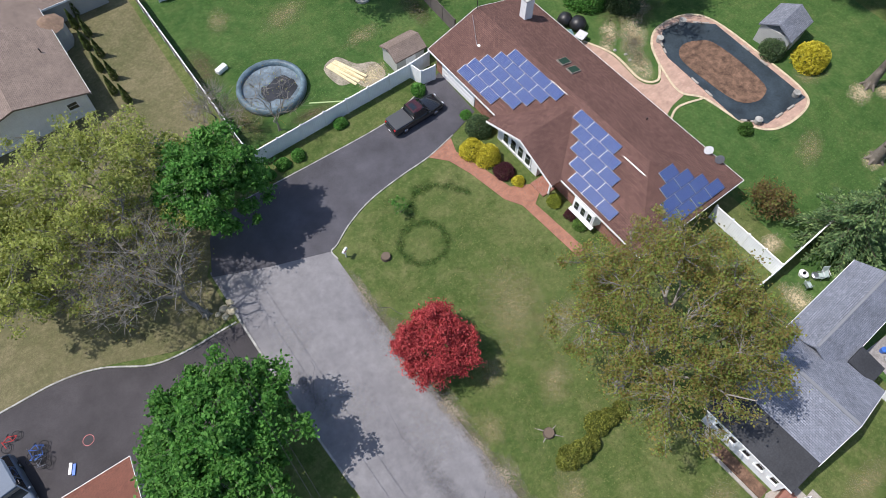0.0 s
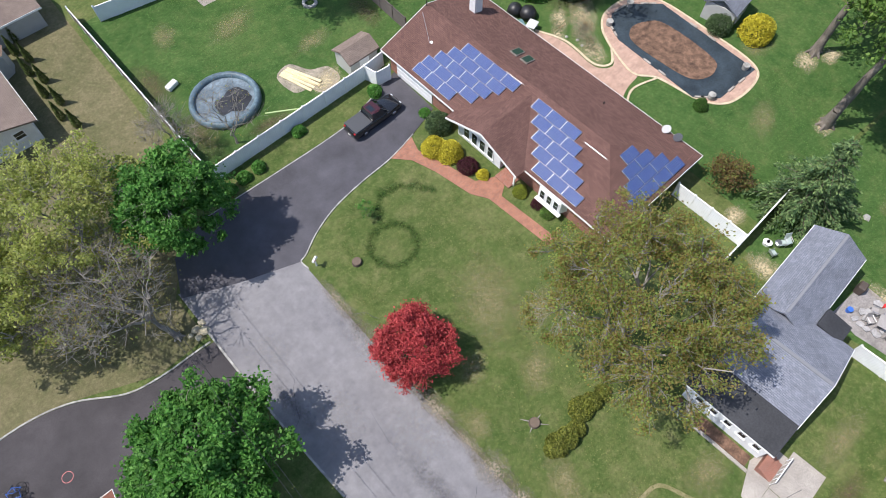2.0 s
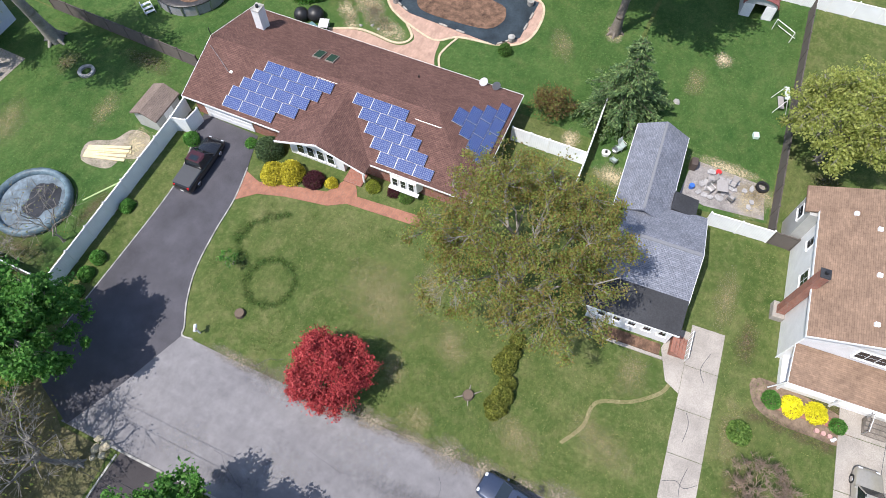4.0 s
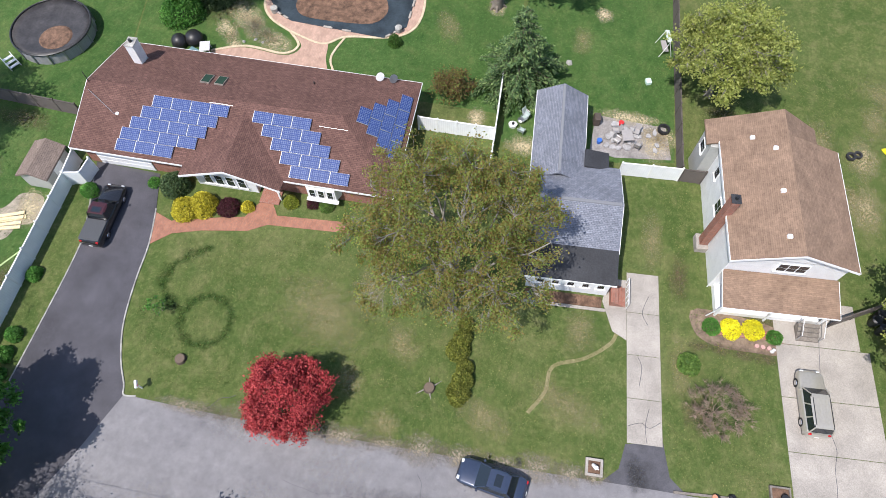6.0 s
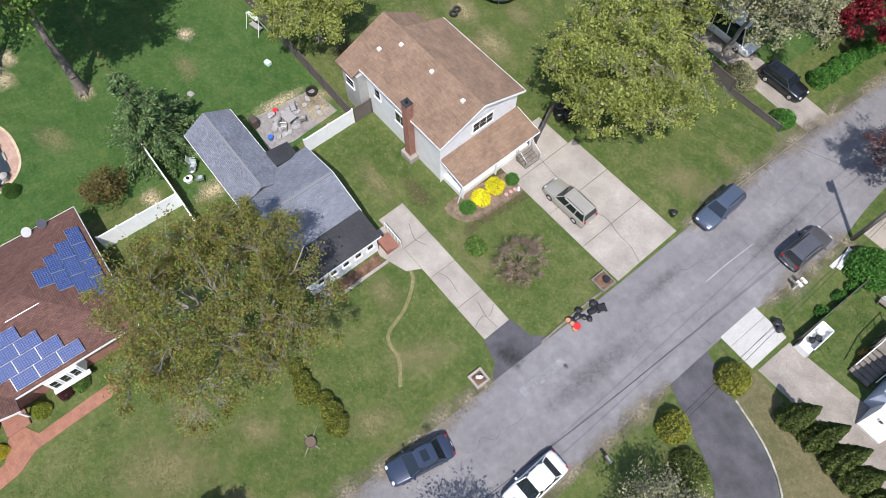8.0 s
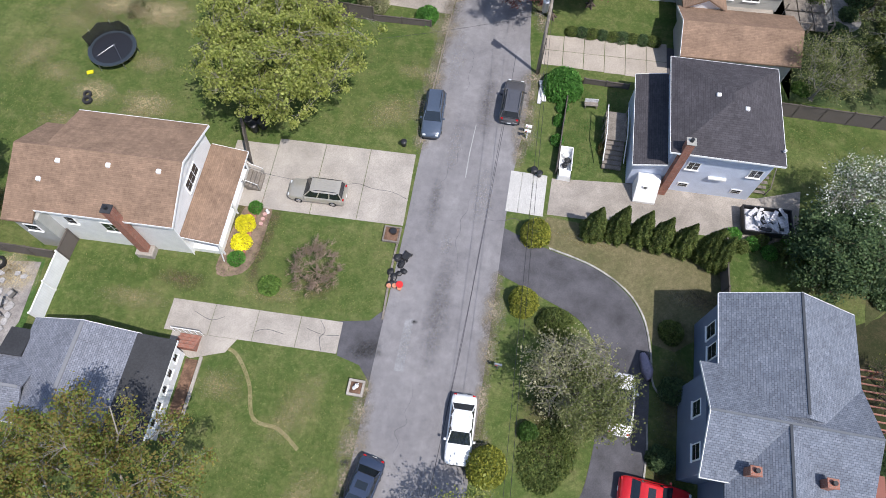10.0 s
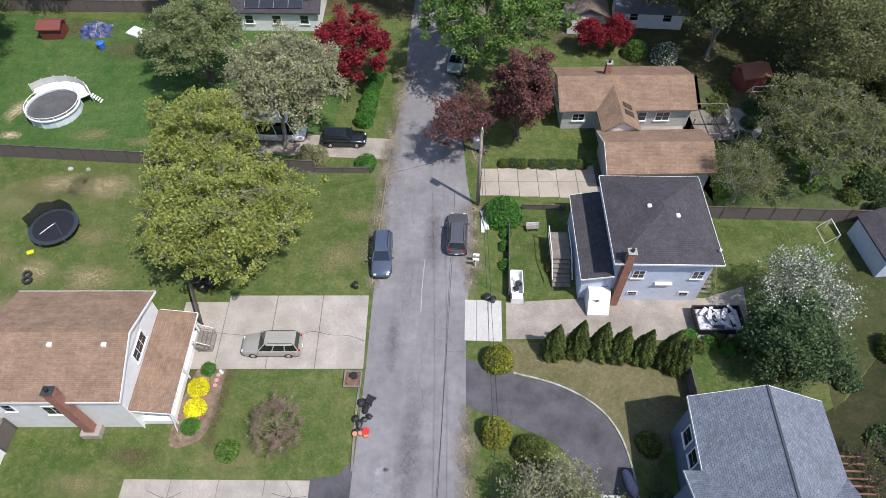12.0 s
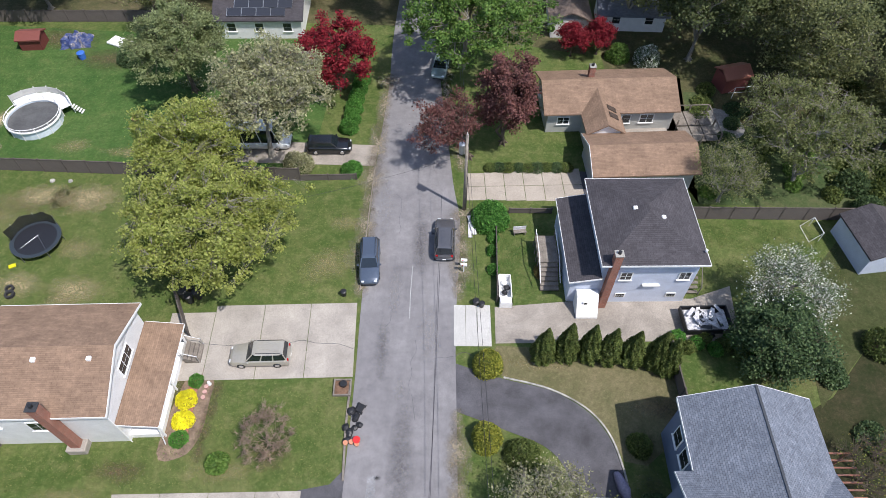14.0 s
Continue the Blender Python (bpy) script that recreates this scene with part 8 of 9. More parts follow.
for i in range(5):
    a0, a1 = radians(40 + i * 26), radians(40 + (i + 1) * 26)
    part("net", solid([(2.3 * math.cos(a0), 2.3 * math.sin(a0), 0.9), (2.3 * math.cos(a1), 2.3 * math.sin(a1), 0.9), (2.45 * math.cos(a1), 2.45 * math.sin(a1), 2.2 - 0.4 * (i % 2)), (2.45 * math.cos(a0), 2.45 * math.sin(a0), 1.9 + 0.3 * (i % 2)),
                       (2.27 * math.cos(a0), 2.27 * math.sin(a0), 0.9), (2.27 * math.cos(a1), 2.27 * math.sin(a1), 0.9), (2.42 * math.cos(a1), 2.42 * math.sin(a1), 2.2 - 0.4 * (i % 2)), (2.42 * math.cos(a0), 2.42 * math.sin(a0), 1.9 + 0.3 * (i % 2))],
                      [(0, 1, 2, 3), (7, 6, 5, 4), (3, 2, 6, 7), (0, 3, 7, 4), (1, 5, 6, 2), (0, 4, 5, 1)]), NET, tp, "black netting")
    part("net_pole", tube((2.4 * math.cos(a0), 2.4 * math.sin(a0), 0), (2.45 * math.cos(a0), 2.45 * math.sin(a0), 2.1), 0.03, 0.03, 6), STEEL, tp)
part("net_strap", tube((-1.3, -0.9, 0.9), (0.2, 0.3, 1.0), 0.012, 0.012, 5), STEEL, tp)
part("net_strap", tube((0.2, 0.3, 1.0), (1.0, -1.5, 0.92), 0.012, 0.012, 5), STEEL, tp)
tp.scale = (0.92, 0.92, 0.92)


# ---------- small things ----------
def rock(name, x, y, s, material, label, seed, category="rock", z=0.0, group=""):
    g = np.random.default_rng(seed)
    b = bmesh.new()
    bmesh.ops.create_icosphere(b, subdivisions=2, radius=s)
    for v in b.verts:
        f = 1 + 0.35 * noise.noise(v.co * (1.4 / s) + Vector((seed * 1.7, 0, 0)))
        v.co = Vector((v.co.x * f, v.co.y * f * 0.85, max(-0.2 * s, v.co.z * f * 0.7)))
    ob = part(name, b, material, None)
    ob.matrix_world = pose(x, y, z, 0, 0, seed * 50)
    return tagged(ob, label, category, group)


for i, (x, y, s) in enumerate(((2.9, -25.2, 0.45), (3.3, -25.7, 0.38), (3.5, -25.0, 0.3), (2.7, -25.9, 0.33), (3.9, -25.5, 0.25))):
    rock("boulder", x, y, s, SAND, "tan boulder at the drive's corner", 3 + i, group="corner boulders")
for i, (x, y, s) in enumerate(((11.2, -31.6, 0.5), (-41.1, -28.0, 0.2), (-40.9, -27.2, 0.18), (-40.6, -29.0, 0.2), (-42.0, 41.0, 0.3), (-40.2, 41.1, 0.25), (-44.9, 2.1, 0.35))):
    rock("stone", x, y, s, KERB if i else WOOD_GREY, "grey weathered garden stone", 20 + i)


def mailbox(x, y, turn, label, post_mat=WHITE, box_mat=WHITE):
    e = thing("mailbox", x, y, turn, label, "mailbox")
    part("post", box(-0.05, 0.05, -0.05, 0.05, -0.05, 1.0, bevel=0.01), post_mat, e)
    part("box", loft([[(a, -0.11, 1.0), (a, 0.11, 1.0), (a, 0.11, 1.14), (a, 0.06, 1.22), (a, -0.06, 1.22), (a, -0.11, 1.14)] for a in (-0.28, 0.28)]), box_mat, e)
    part("flag", box(0.05, 0.18, 0.11, 0.125, 1.1, 1.18), RED, e)


mailbox(-6.95, -24.2, 30, "white mailbox on a white post by the drive")
mailbox(-0.75, 33.2, 180, "pair of white mailboxes at the kerb")
mailbox(-0.75, 33.7, 180, "pair of white mailboxes at the kerb")
mailbox(0.95, 12.6, 180, "grey mailbox by the island", WOOD_GREY, STEEL)
for i, (x, y) in enumerate(((-9.6, -22.3), (-11.6, -3.7))):
    st = thing("tree_stump", x, y, 0, "cut brown tree stump in the lawn", "stump")
    part("wood", tube((0, 0, -0.05), (0, 0, 0.28), 0.45, 0.38, 14), BARK_DARK, st)
    part("cut_face", tube((0, 0, 0.28), (0, 0, 0.3), 0.36, 0.35, 14), plain("cut_wood", (0.13, 0.095, 0.07), 0.9), st)
    for j in range(4 if i else 0):
        a = j * 1.5 + 0.3 + 0.4 * (j % 2)
        part("root", tube((math.cos(a) * 0.3, math.sin(a) * 0.3, 0.06), (math.cos(a) * (0.8 + 0.5 * (j % 2)), math.sin(a) * 1.0, -0.02), 0.07, 0.02, 6), BARK, st)
tree("sapling", -12.9, -25.2, 1.9, 0.8, 0.6, LEAF_GREEN, "thin young sapling on the front lawn", seed=140, limbs=4, clumps=12, per=40, leaf=0.07, spread=0.22, trunk=0.03, twigs=1)
shrub("lawn_shrub", -17.5, 14.6, 0.95, 1.1, LEAF_FRESH, "small loose green shrub on the lawn", n=2200, leaf=0.1, seed=141, lumps=6)
for i, (x, y) in enumerate(((-5.5, -34.9), (-7.0, -35.2), (-8.6, -35.3), (-4.2, -35.2), (-13.5, -36.3), (-21.6, -35.6), (-2.6, -36.0))):
    shrub("fence_bush", x, y, 0.7 if i != 5 else 0.85, 0.8, LEAF_GREEN, "green bush along the white fence", n=1900, leaf=0.075, seed=150 + i, group="fence bushes")

pl = thing("stone_planter", -8.7, 8.7, 4, "square stone planter with a white goose figure", "planter")
for a, b2, c, d in ((-0.6, 0.6, -0.6, -0.42), (-0.6, 0.6, 0.42, 0.6), (-0.6, -0.42, -0.42, 0.42), (0.42, 0.6, -0.42, 0.42)):
    part("block", box(a, b2, c, d, -0.02, 0.3, bevel=0.02), CONCRETE, pl)
part("soil", box(-0.42, 0.42, -0.42, 0.42, -0.02, 0.18), MULCH, pl)
goose = tube((-0.2, 0, 0.18), (0.1, 0, 0.5), 0.13, 0.16, 10)
goose = tube((0.1, 0, 0.5), (0.25, 0, 0.8), 0.06, 0.04, 8, goose)
tagged(part("goose_statue", goose, WHITE, None), "small white goose statue in the stone planter", "statue").matrix_world = pose(-8.7, 8.75, 0, 0, 0, 40)
bd = thing("planting_frame", -9.55, 21.3, 5, "square timber planting frame at the corner", "planter")
for a, b2, c, d in ((-0.7, 0.7, -0.7, -0.58), (-0.7, 0.7, 0.58, 0.7), (-0.7, -0.58, -0.58, 0.58), (0.58, 0.7, -0.58, 0.58)):
    part("timber", box(a, b2, c, d, -0.02, 0.25, bevel=0.015), WOOD_GREY, bd)
part("soil", box(-0.58, 0.58, -0.58, 0.58, -0.02, 0.12), MULCH, bd)
part("pot", tube((0.1, 0.2, 0.1), (0.1, 0.2, 0.45), 0.22, 0.28, 12), BLACK, bd)
bucket = tagged(part("bucket", tube((0, 0, 0), (0, 0, 0.4), 0.22, 0.28, 14), RED, None), "bright red plastic bucket on the road edge", "bucket")
bucket.matrix_world = pose(-7.75, 17.15, 0.03)
g = np.random.default_rng(5)
for i in range(9):
    x, y, s = -8.25 + g.normal() * 0.3, 18.2 + g.normal() * 0.8, g.uniform(0.25, 0.42)
    rock("rubbish_bag", x, y, s, BLACK, "black rubbish bag in a kerbside heap", 40 + i, "rubbish bag", 0.05, "kerbside heap")
for i in range(3):
    pt = thing("plant_pot", -8.55 + i * 0.42, 16.9 + 0.1 * (i % 2), 0, "terracotta pot in a kerbside heap", "pot", group="kerbside pots")
    part("pot", tube((0, 0, 0.02), (0, 0, 0.32), 0.14, 0.19, 12), plain("terracotta", (0.5, 0.22, 0.13), 0.8), pt)
mw = thing("push_mower", -7.9, 19.7, 70, "discarded black push mower frame by the road", "mower")
part("deck", box(-0.35, 0.35, -0.28, 0.28, 0.12, 0.3, bevel=0.05), BLACK, mw)
for xx in (-0.3, 0.3):
    for yy in (-0.3, 0.3):
        part("wheel", tube((xx, yy - 0.03, 0.12), (xx, yy + 0.03, 0.12), 0.12, 0.12, 12), RUBBER, mw)
for yy in (-0.2, 0.2):
    part("handle", tube((-0.3, yy, 0.3), (-1.1, yy, 0.95), 0.02, 0.02, 6), BLACK, mw)
part("handle_bar", tube((-1.1, -0.2, 0.95), (-1.1, 0.2, 0.95), 0.02, 0.02, 6), BLACK, mw)


def bin_(x, y, material, label, h=0.9, r=0.28, z=0.03):
    e = thing("trash_can", x, y, 0, label, "trash can", z=z)
    part("can", tube((0, 0, 0), (0, 0, h), r * 0.8, r, 14), material, e)
    part("lid", tube((0, 0, h), (0, 0, h + 0.08), r + 0.03, r * 0.7, 14), material, e)


bin_(-10.9, 29.9, BLACK, "black trash can beside the concrete drive", 0.6, 0.25)
bin_(0.5, 29.9, BLACK, "black trash bag bin on the apron", 0.55, 0.28)
bin_(1.0, 29.7, BLACK, "black trash bag bin on the apron", 0.5, 0.25)
for i, (x, y) in enumerate(((-23.9, 28.2), (-24.5, 28.6), (-23.3, 28.7), (-24.1, 29.2))):
    bin_(x, y, BLACK, "black trash can by the dark fence", 0.95, 0.36)
bh2 = thing("basketball_hoop", -23.6, 29.6, 60, "basketball hoop on a pole beside the drive", "hoop")
part("pole", tube((0, 0, 0), (0, 0, 3.2), 0.06, 0.06, 8), STEEL, bh2)
part("backboard", box(0.25, 0.3, -0.55, 0.55, 2.9, 3.7), plain("backboard_paint", (0.55, 0.57, 0.58), 0.4), bh2)
part("board_arm", tube((0, 0, 3.15), (0.26, 0, 3.2), 0.04, 0.04, 6), STEEL, bh2)
rim_ = loft([[(0.55 + q_ * math.cos(a), q_ * math.sin(a), 3.05 + dz) for q_, dz in ((0.245, 0), (0.23, 0.015), (0.215, 0), (0.23, -0.015))] for a in [i * math.pi / 6 for i in range(13)]], None, False)
part("rim", rim_, RED, bh2)

# debris trailer and cabinet of junk by the blue house
tl = thing("utility_trailer", 19.6, 29.4, 6, "low trailer heaped with white sheets and debris", "trailer", z=0.03)
part("bed", box(-1.9, 1.9, -1.15, 1.15, 0.45, 0.55), BLACK, tl)
for a, b2, c, d in ((-1.9, 1.9, -1.2, -1.12), (-1.9, 1.9, 1.12, 1.2), (-1.95, -1.87, -1.2, 1.2), (1.87, 1.95, -1.2, 1.2)):
    part("side", box(a, b2, c, d, 0.45, 1.05), BLACK, tl)
for s in (-1, 1):
    part("wheel", tube((0.2, s * 1.22, 0.32), (0.2, s * 1.4, 0.32), 0.32, 0.32, 16), RUBBER, tl)
SHEET = grainy("dirty_white_sheet", (0.62, 0.61, 0.63), 0.7, 0.2, 2, 8, 0.4)
for i in range(26):
    bb = part("debris", box(-0.5, 0.5, -0.16, 0.16, 0, 0.06, bevel=0.01), SHEET if i % 5 else BLACK, tl)
    bb.matrix_basis = pose(g.uniform(-1.4, 1.4), g.uniform(-0.8, 0.8), g.uniform(0.75, 1.12), g.uniform(-14, 14), g.uniform(-14, 14), g.uniform(0, 180))
part("sheet", box(-1.75, 1.75, -1.0, 1.0, 0.55, 0.82, bevel=0.08), SHEET, tl)
cb = thing("open_cabinet", 2.95, 31.2, 4, "white open cabinet lying with black bags inside", "cabinet", z=0.02)
part("body", box(-0.55, 0.55, -1.5, 1.5, 0, 0.12, bevel=0.01), WHITE, cb)
for a, b2, c, d in ((-0.55, -0.48, -1.5, 1.5), (0.48, 0.55, -1.5, 1.5), (-0.55, 0.55, -1.5, -0.9), (-0.55, 0.55, 1.42, 1.5)):
    part("side", box(a, b2, c, d, 0.1, 0.75), WHITE, cb)
for i, (x, y) in enumerate(((2.9, 31.0), (3.1, 31.5), (2.85, 32.0))):
    rock("rubbish_bag", x, y, 0.3, BLACK if i != 2 else WHITE, "rubbish bag in the open cabinet", 60 + i, "rubbish bag", 0.45)
for i, (x, y) in enumerate(((-0.4, 38.0), (-0.1, 38.3), (-0.35, 38.7))):
    bb = tagged(part("scrap_panel", box(-0.18, 0.18, -0.9, 0.9, 0, 0.08, bevel=0.01), SHEET, None), "white scrap panel stacked by the verge", "scrap panel", "scrap stack")
    bb.matrix_world = pose(x, y, 0.03 + 0.09 * i, 0, 0, 4 + 6 * i)
bench = thing("garden_bench", 4.2, 37.9, 10, "small weathered white garden bench on the lawn", "bench")
part("seat", box(-0.6, 0.6, -0.2, 0.2, 0.38, 0.45), WOOD_GREY, bench)
part("backrest", box(-0.6, 0.6, 0.2, 0.26, 0.4, 0.85), SHEET, bench)
for xx in (-0.5, 0.5):
    for yy in (-0.15, 0.15):
        part("leg", box(xx - 0.04, xx + 0.04, yy - 0.04, yy + 0.04, 0, 0.38), WOOD_GREY, bench)

# stone patio behind the gray house
structure("stone_patio", prism([(-39.3, 5.3), (-39.2, 11.6), (-35.8, 12.3), (-35.0, 7.4), (-35.4, 5.2)], -0.03, 0.03), grainy("patio_stone", (0.27, 0.25, 0.24), 0.9, 0.3, 1.2, 8, 0.5), "grey stone patio with loose slabs", "patio")
STONE = grainy("flagstone", (0.36, 0.35, 0.35), 0.9, 0.25, 2, 10, 0.4)
for i in range(26):
    sl = tagged(part("flagstone", prism([(0.35 * math.cos(a) * u_, 0.28 * math.sin(a) * u_) for a, u_ in zip((0.2, 1.3, 2.5, 3.6, 5.0), g.uniform(0.7, 1.25, 5))], 0, 0.09), STONE, None), "loose grey flagstone on the patio", "flagstone", "loose flagstones")
    sl.matrix_world = pose(g.uniform(-38.6, -35.9), g.uniform(6.2, 11.0), 0.032 + 0.05 * (i % 3), g.uniform(-5, 5), g.uniform(-5, 5), g.uniform(0, 360))


def chair(x, y, turn, label, frame_mat, seat_mat, z=0.0):
    e = thing("garden_chair", x, y, turn, label, "chair", z=z)
    part("seat", box(-0.27, 0.27, -0.27, 0.27, 0.4, 0.46, bevel=0.02), seat_mat, e)
    part("backrest", solid([(-0.27, 0.25, 0.46), (0.27, 0.25, 0.46), (0.27, 0.42, 1.0), (-0.27, 0.42, 1.0), (-0.27, 0.3, 0.46), (0.27, 0.3, 0.46), (0.27, 0.46, 1.0), (-0.27, 0.46, 1.0)],
                           [(0, 1, 2, 3), (7, 6, 5, 4), (0, 4, 5, 1), (1, 5, 6, 2), (2, 6, 7, 3), (3, 7, 4, 0)]), seat_mat, e)
    for xx in (-0.25, 0.25):
        for yy in (-0.24, 0.24):
            part("leg", tube((xx, yy, 0), (xx, yy, 0.42), 0.02, 0.02, 6), frame_mat, e)
        part("arm", tube((xx, -0.25, 0.64), (xx, 0.3, 0.64), 0.025, 0.025, 6), frame_mat, e)


def table(x, y, turn, label, mat, r=0.6, z=0.0):
    e = thing("garden_table", x, y, turn, label, "table", z=z)
    part("tabletop", box(-r, r, -r * 0.8, r * 0.8, 0.7, 0.75, bevel=0.02), mat, e)
    for xx in (-r + 0.1, r - 0.1):
        for yy in (-r * 0.8 + 0.1, r * 0.8 - 0.1):
            part("leg", tube((xx, yy, 0), (xx, yy, 0.7), 0.03, 0.03, 6), mat, e)


STONE_SEAT = plain("faded_fabric", (0.32, 0.3, 0.29), 0.8)
for i, (x, y, t) in enumerate(((-37.6, 7.2, 20), (-36.6, 7.4, 150), (-37.9, 9.0, 80), (-36.4, 9.2, 250))):
    chair(x, y, t, "faded grey patio chair on stone", STEEL, STONE_SEAT, 0.03)
table(-37.1, 8.2, 15, "low grey patio table on stone", STONE_SEAT, 0.6, 0.03)
bb = tagged(part("grill", box(-0.4, 0.4, -0.3, 0.3, 0.0, 1.0, bevel=0.08), plain("brown_grill", (0.08, 0.06, 0.05), 0.6), None), "brown covered grill by the house wall", "grill")
bb.matrix_world = pose(-38.4, 5.4, 0.03, 0, 0, 8)
bb = tagged(part("bucket", tube((0, 0, 0), (0, 0, 0.35), 0.18, 0.24, 12), RED, None), "small red bucket on the patio", "bucket")
bb.matrix_world = pose(-38.7, 7.6, 0.03)
bb = tagged(part("bucket", tube((0, 0, 0), (0, 0, 0.4), 0.2, 0.24, 12), BLUE, None), "blue bucket by the patio door", "bucket")
bb.matrix_world = pose(-36.3, 5.9, 0.03)


def ring_thing(name, x, y, r0, r1, h, material, label, category):
    n = 18
    b = loft([[(r0 * math.cos(a), r0 * math.sin(a), 0), (r1 * math.cos(a), r1 * math.sin(a), 0), (r1 * math.cos(a), r1 * math.sin(a), h), (r0 * math.cos(a), r0 * math.sin(a), h)]
              for a in [2 * math.pi * i / n for i in list(range(n)) + [0]]], None, False)
    ob = tagged(part(name, b, material, None), label, category)
    ob.matrix_world = pose(x, y, 0.01)


ring_thing("fire_ring", -38.9, 11.4, 0.35, 0.55, 0.3, BLACK, "black iron fire ring on the sand", "fire ring")
ring_thing("fire_pit", -23.8, -49.5, 0.5, 0.8, 0.22, KERB, "round stone fire pit in the lawn", "fire pit")
ring_thing("old_tyre", -39.6, 27.6, 0.22, 0.42, 0.25, RUBBER, "old black tyre on the grass", "tyre")
ring_thing("old_tyre", -39.9, 28.2, 0.2, 0.38, 0.22, RUBBER, "old black tyre on the grass", "tyre")
ring_thing("red_tub", -37.0, 50.5, 0.35, 0.5, 0.3, plain("faded_red", (0.22, 0.09, 0.07), 0.6), "faded red tub on the lawn", "tub")
ring_thing("hula_hoop", 15.6, -21.9, 0.37, 0.4, 0.03, plain("pink_plastic", (0.5, 0.12, 0.12), 0.5), "pinkish hula hoop on the dark drive", "hoop")
bb = tagged(part("step_board", box(-0.3, 0.3, -0.2, 0.2, 0, 0.1, bevel=0.02), LEAF_YELLOW, None), "yellow plastic step by the trampoline", "step")
bb.matrix_world = pose(-40.9, 30.6, 0.01, 0, 0, 30)
bb = tagged(part("plastic_stool", box(-0.3, 0.3, -0.25, 0.25, 0, 0.4, bevel=0.05), plain("mint_plastic", (0.55, 0.72, 0.64), 0.5), None), "pale mint plastic stool on the lawn", "stool")
bb.matrix_world = pose(-44.1, 9.6, 0.01, 0, 0, 20)
sw = thing("swing_seat", -48.6, 10.7, 15, "white metal garden swing seat", "swing")
for xx in (-0.9, 0.9):
    for yy in (-0.6, 0.6):
        part("leg", tube((xx, yy, 0), (xx * 0.9, 0, 1.7), 0.03, 0.03, 6), WHITE, sw)
part("top_bar", tube((-0.85, 0, 1.7), (0.85, 0, 1.7), 0.03, 0.03, 6), WHITE, sw)
part("seat", box(-0.7, 0.7, -0.25, 0.25, 0.45, 0.52), STONE_SEAT, sw)
part("canopy", box(-0.75, 0.75, -0.22, 0.22, 1.72, 1.76), plain("pale_canopy", (0.5, 0.55, 0.5), 0.8), sw)


def goal(x, y, turn, w, h, label):
    e = thing("soccer_goal", x, y, turn, label, "goal")
    for xx in (-w / 2, w / 2):
        part("post", tube((xx, 0, 0), (xx, 0, h), 0.035, 0.035, 6), WHITE, e)
        part("stay", tube((xx, 0, h), (xx, 0.9, 0), 0.025, 0.025, 6), WHITE, e)
    part("crossbar", tube((-w / 2, 0, h), (w / 2, 0, h), 0.035, 0.035, 6), WHITE, e)
    part("ground_bar", tube((-w / 2, 0.9, 0.03), (w / 2, 0.9, 0.03), 0.025, 0.025, 6), WHITE, e)


goal(-57.5, 8.9, 60, 2.2, 1.3, "small white soccer goal on the lawn")
goal(31.6, 40.2, 100, 1.9, 1.2, "white garden goal frame behind the blue house")
goal(29.0, 59.5, 10, 2.6, 1.5, "white goal frame at the wood's edge")

# lumber, hose and bits beside the round pool
structure("bare_patch", prism(curve([(-15.6, -43.2), (-17.4, -43.9), (-18.6, -42.0), (-20.2, -41.2), (-20.2, -39.2), (-18.0, -38.8), (-17.2, -40.0), (-15.8, -40.6)], 4, True), -0.03, 0.02), grainy("rubble", (0.3, 0.26, 0.2), 0.95, 0.35, 1.5, 7, 0.7), "bare rubble patch beside the shed", "ground")
for i in range(6):
    bb = tagged(part("plank", box(-1.9, 1.9, -0.14, 0.14, 0, 0.08, bevel=0.008), LUMBER, None), "long pale new plank on the ground", "plank", "lumber pile")
    bb.matrix_world = pose(-16.6 - 0.32 * (i % 4) - (0.8 if i > 3 else 0), -41.5 - 0.1 * (i % 3), 0.022 + 0.09 * (i // 4), 0, 0, 108 + 3 * (i % 3))
bb = tagged(part("plank", box(-2.6, 2.6, -0.07, 0.07, 0, 0.06), plain("green_plank", (0.35, 0.45, 0.2), 0.8), None), "long greenish plank by the fence", "plank")
bb.matrix_world = pose(-14.6, -38.9, 0.015, 0, 0, 150)
bb = tagged(part("deck_box", box(-0.6, 0.6, -0.3, 0.3, 0, 0.5, bevel=0.06), WHITE, None), "white storage box by the round pool", "box")
bb.matrix_world = pose(-7.4, -48.6, 0.01, 0, 0, 20)

# patio of the pale blue house
structure("back_patio", prism([(-15.0, -60.2), (-15.2, -56.2), (-22.5, -56.0), (-22.5, -60.2)], -0.03, 0.03), CONCRETE_DULL, "concrete back patio", "patio")
table(-17.0, -57.8, 10, "brown patio table with chairs", plain("brown_table", (0.3, 0.2, 0.15), 0.6), 0.8, 0.03)
for i, (x, y, t) in enumerate(((-15.8, -57.6, 90), (-18.3, -57.9, 270), (-17.0, -56.7, 180), (-16.9, -59.0, 0))):
    chair(x, y, t, "dark blue patio chair", STEEL, plain("blue_cushion_" + "abcd"[i], (0.05, 0.08, 0.16), 0.8), 0.03)
for i, (x, y) in enumerate(((-19.6, -57.2), (-20.6, -57.6))):
    chair(x, y, 40 * i, "bright blue plastic lounge chair", BLUE, BLUE, 0.03)

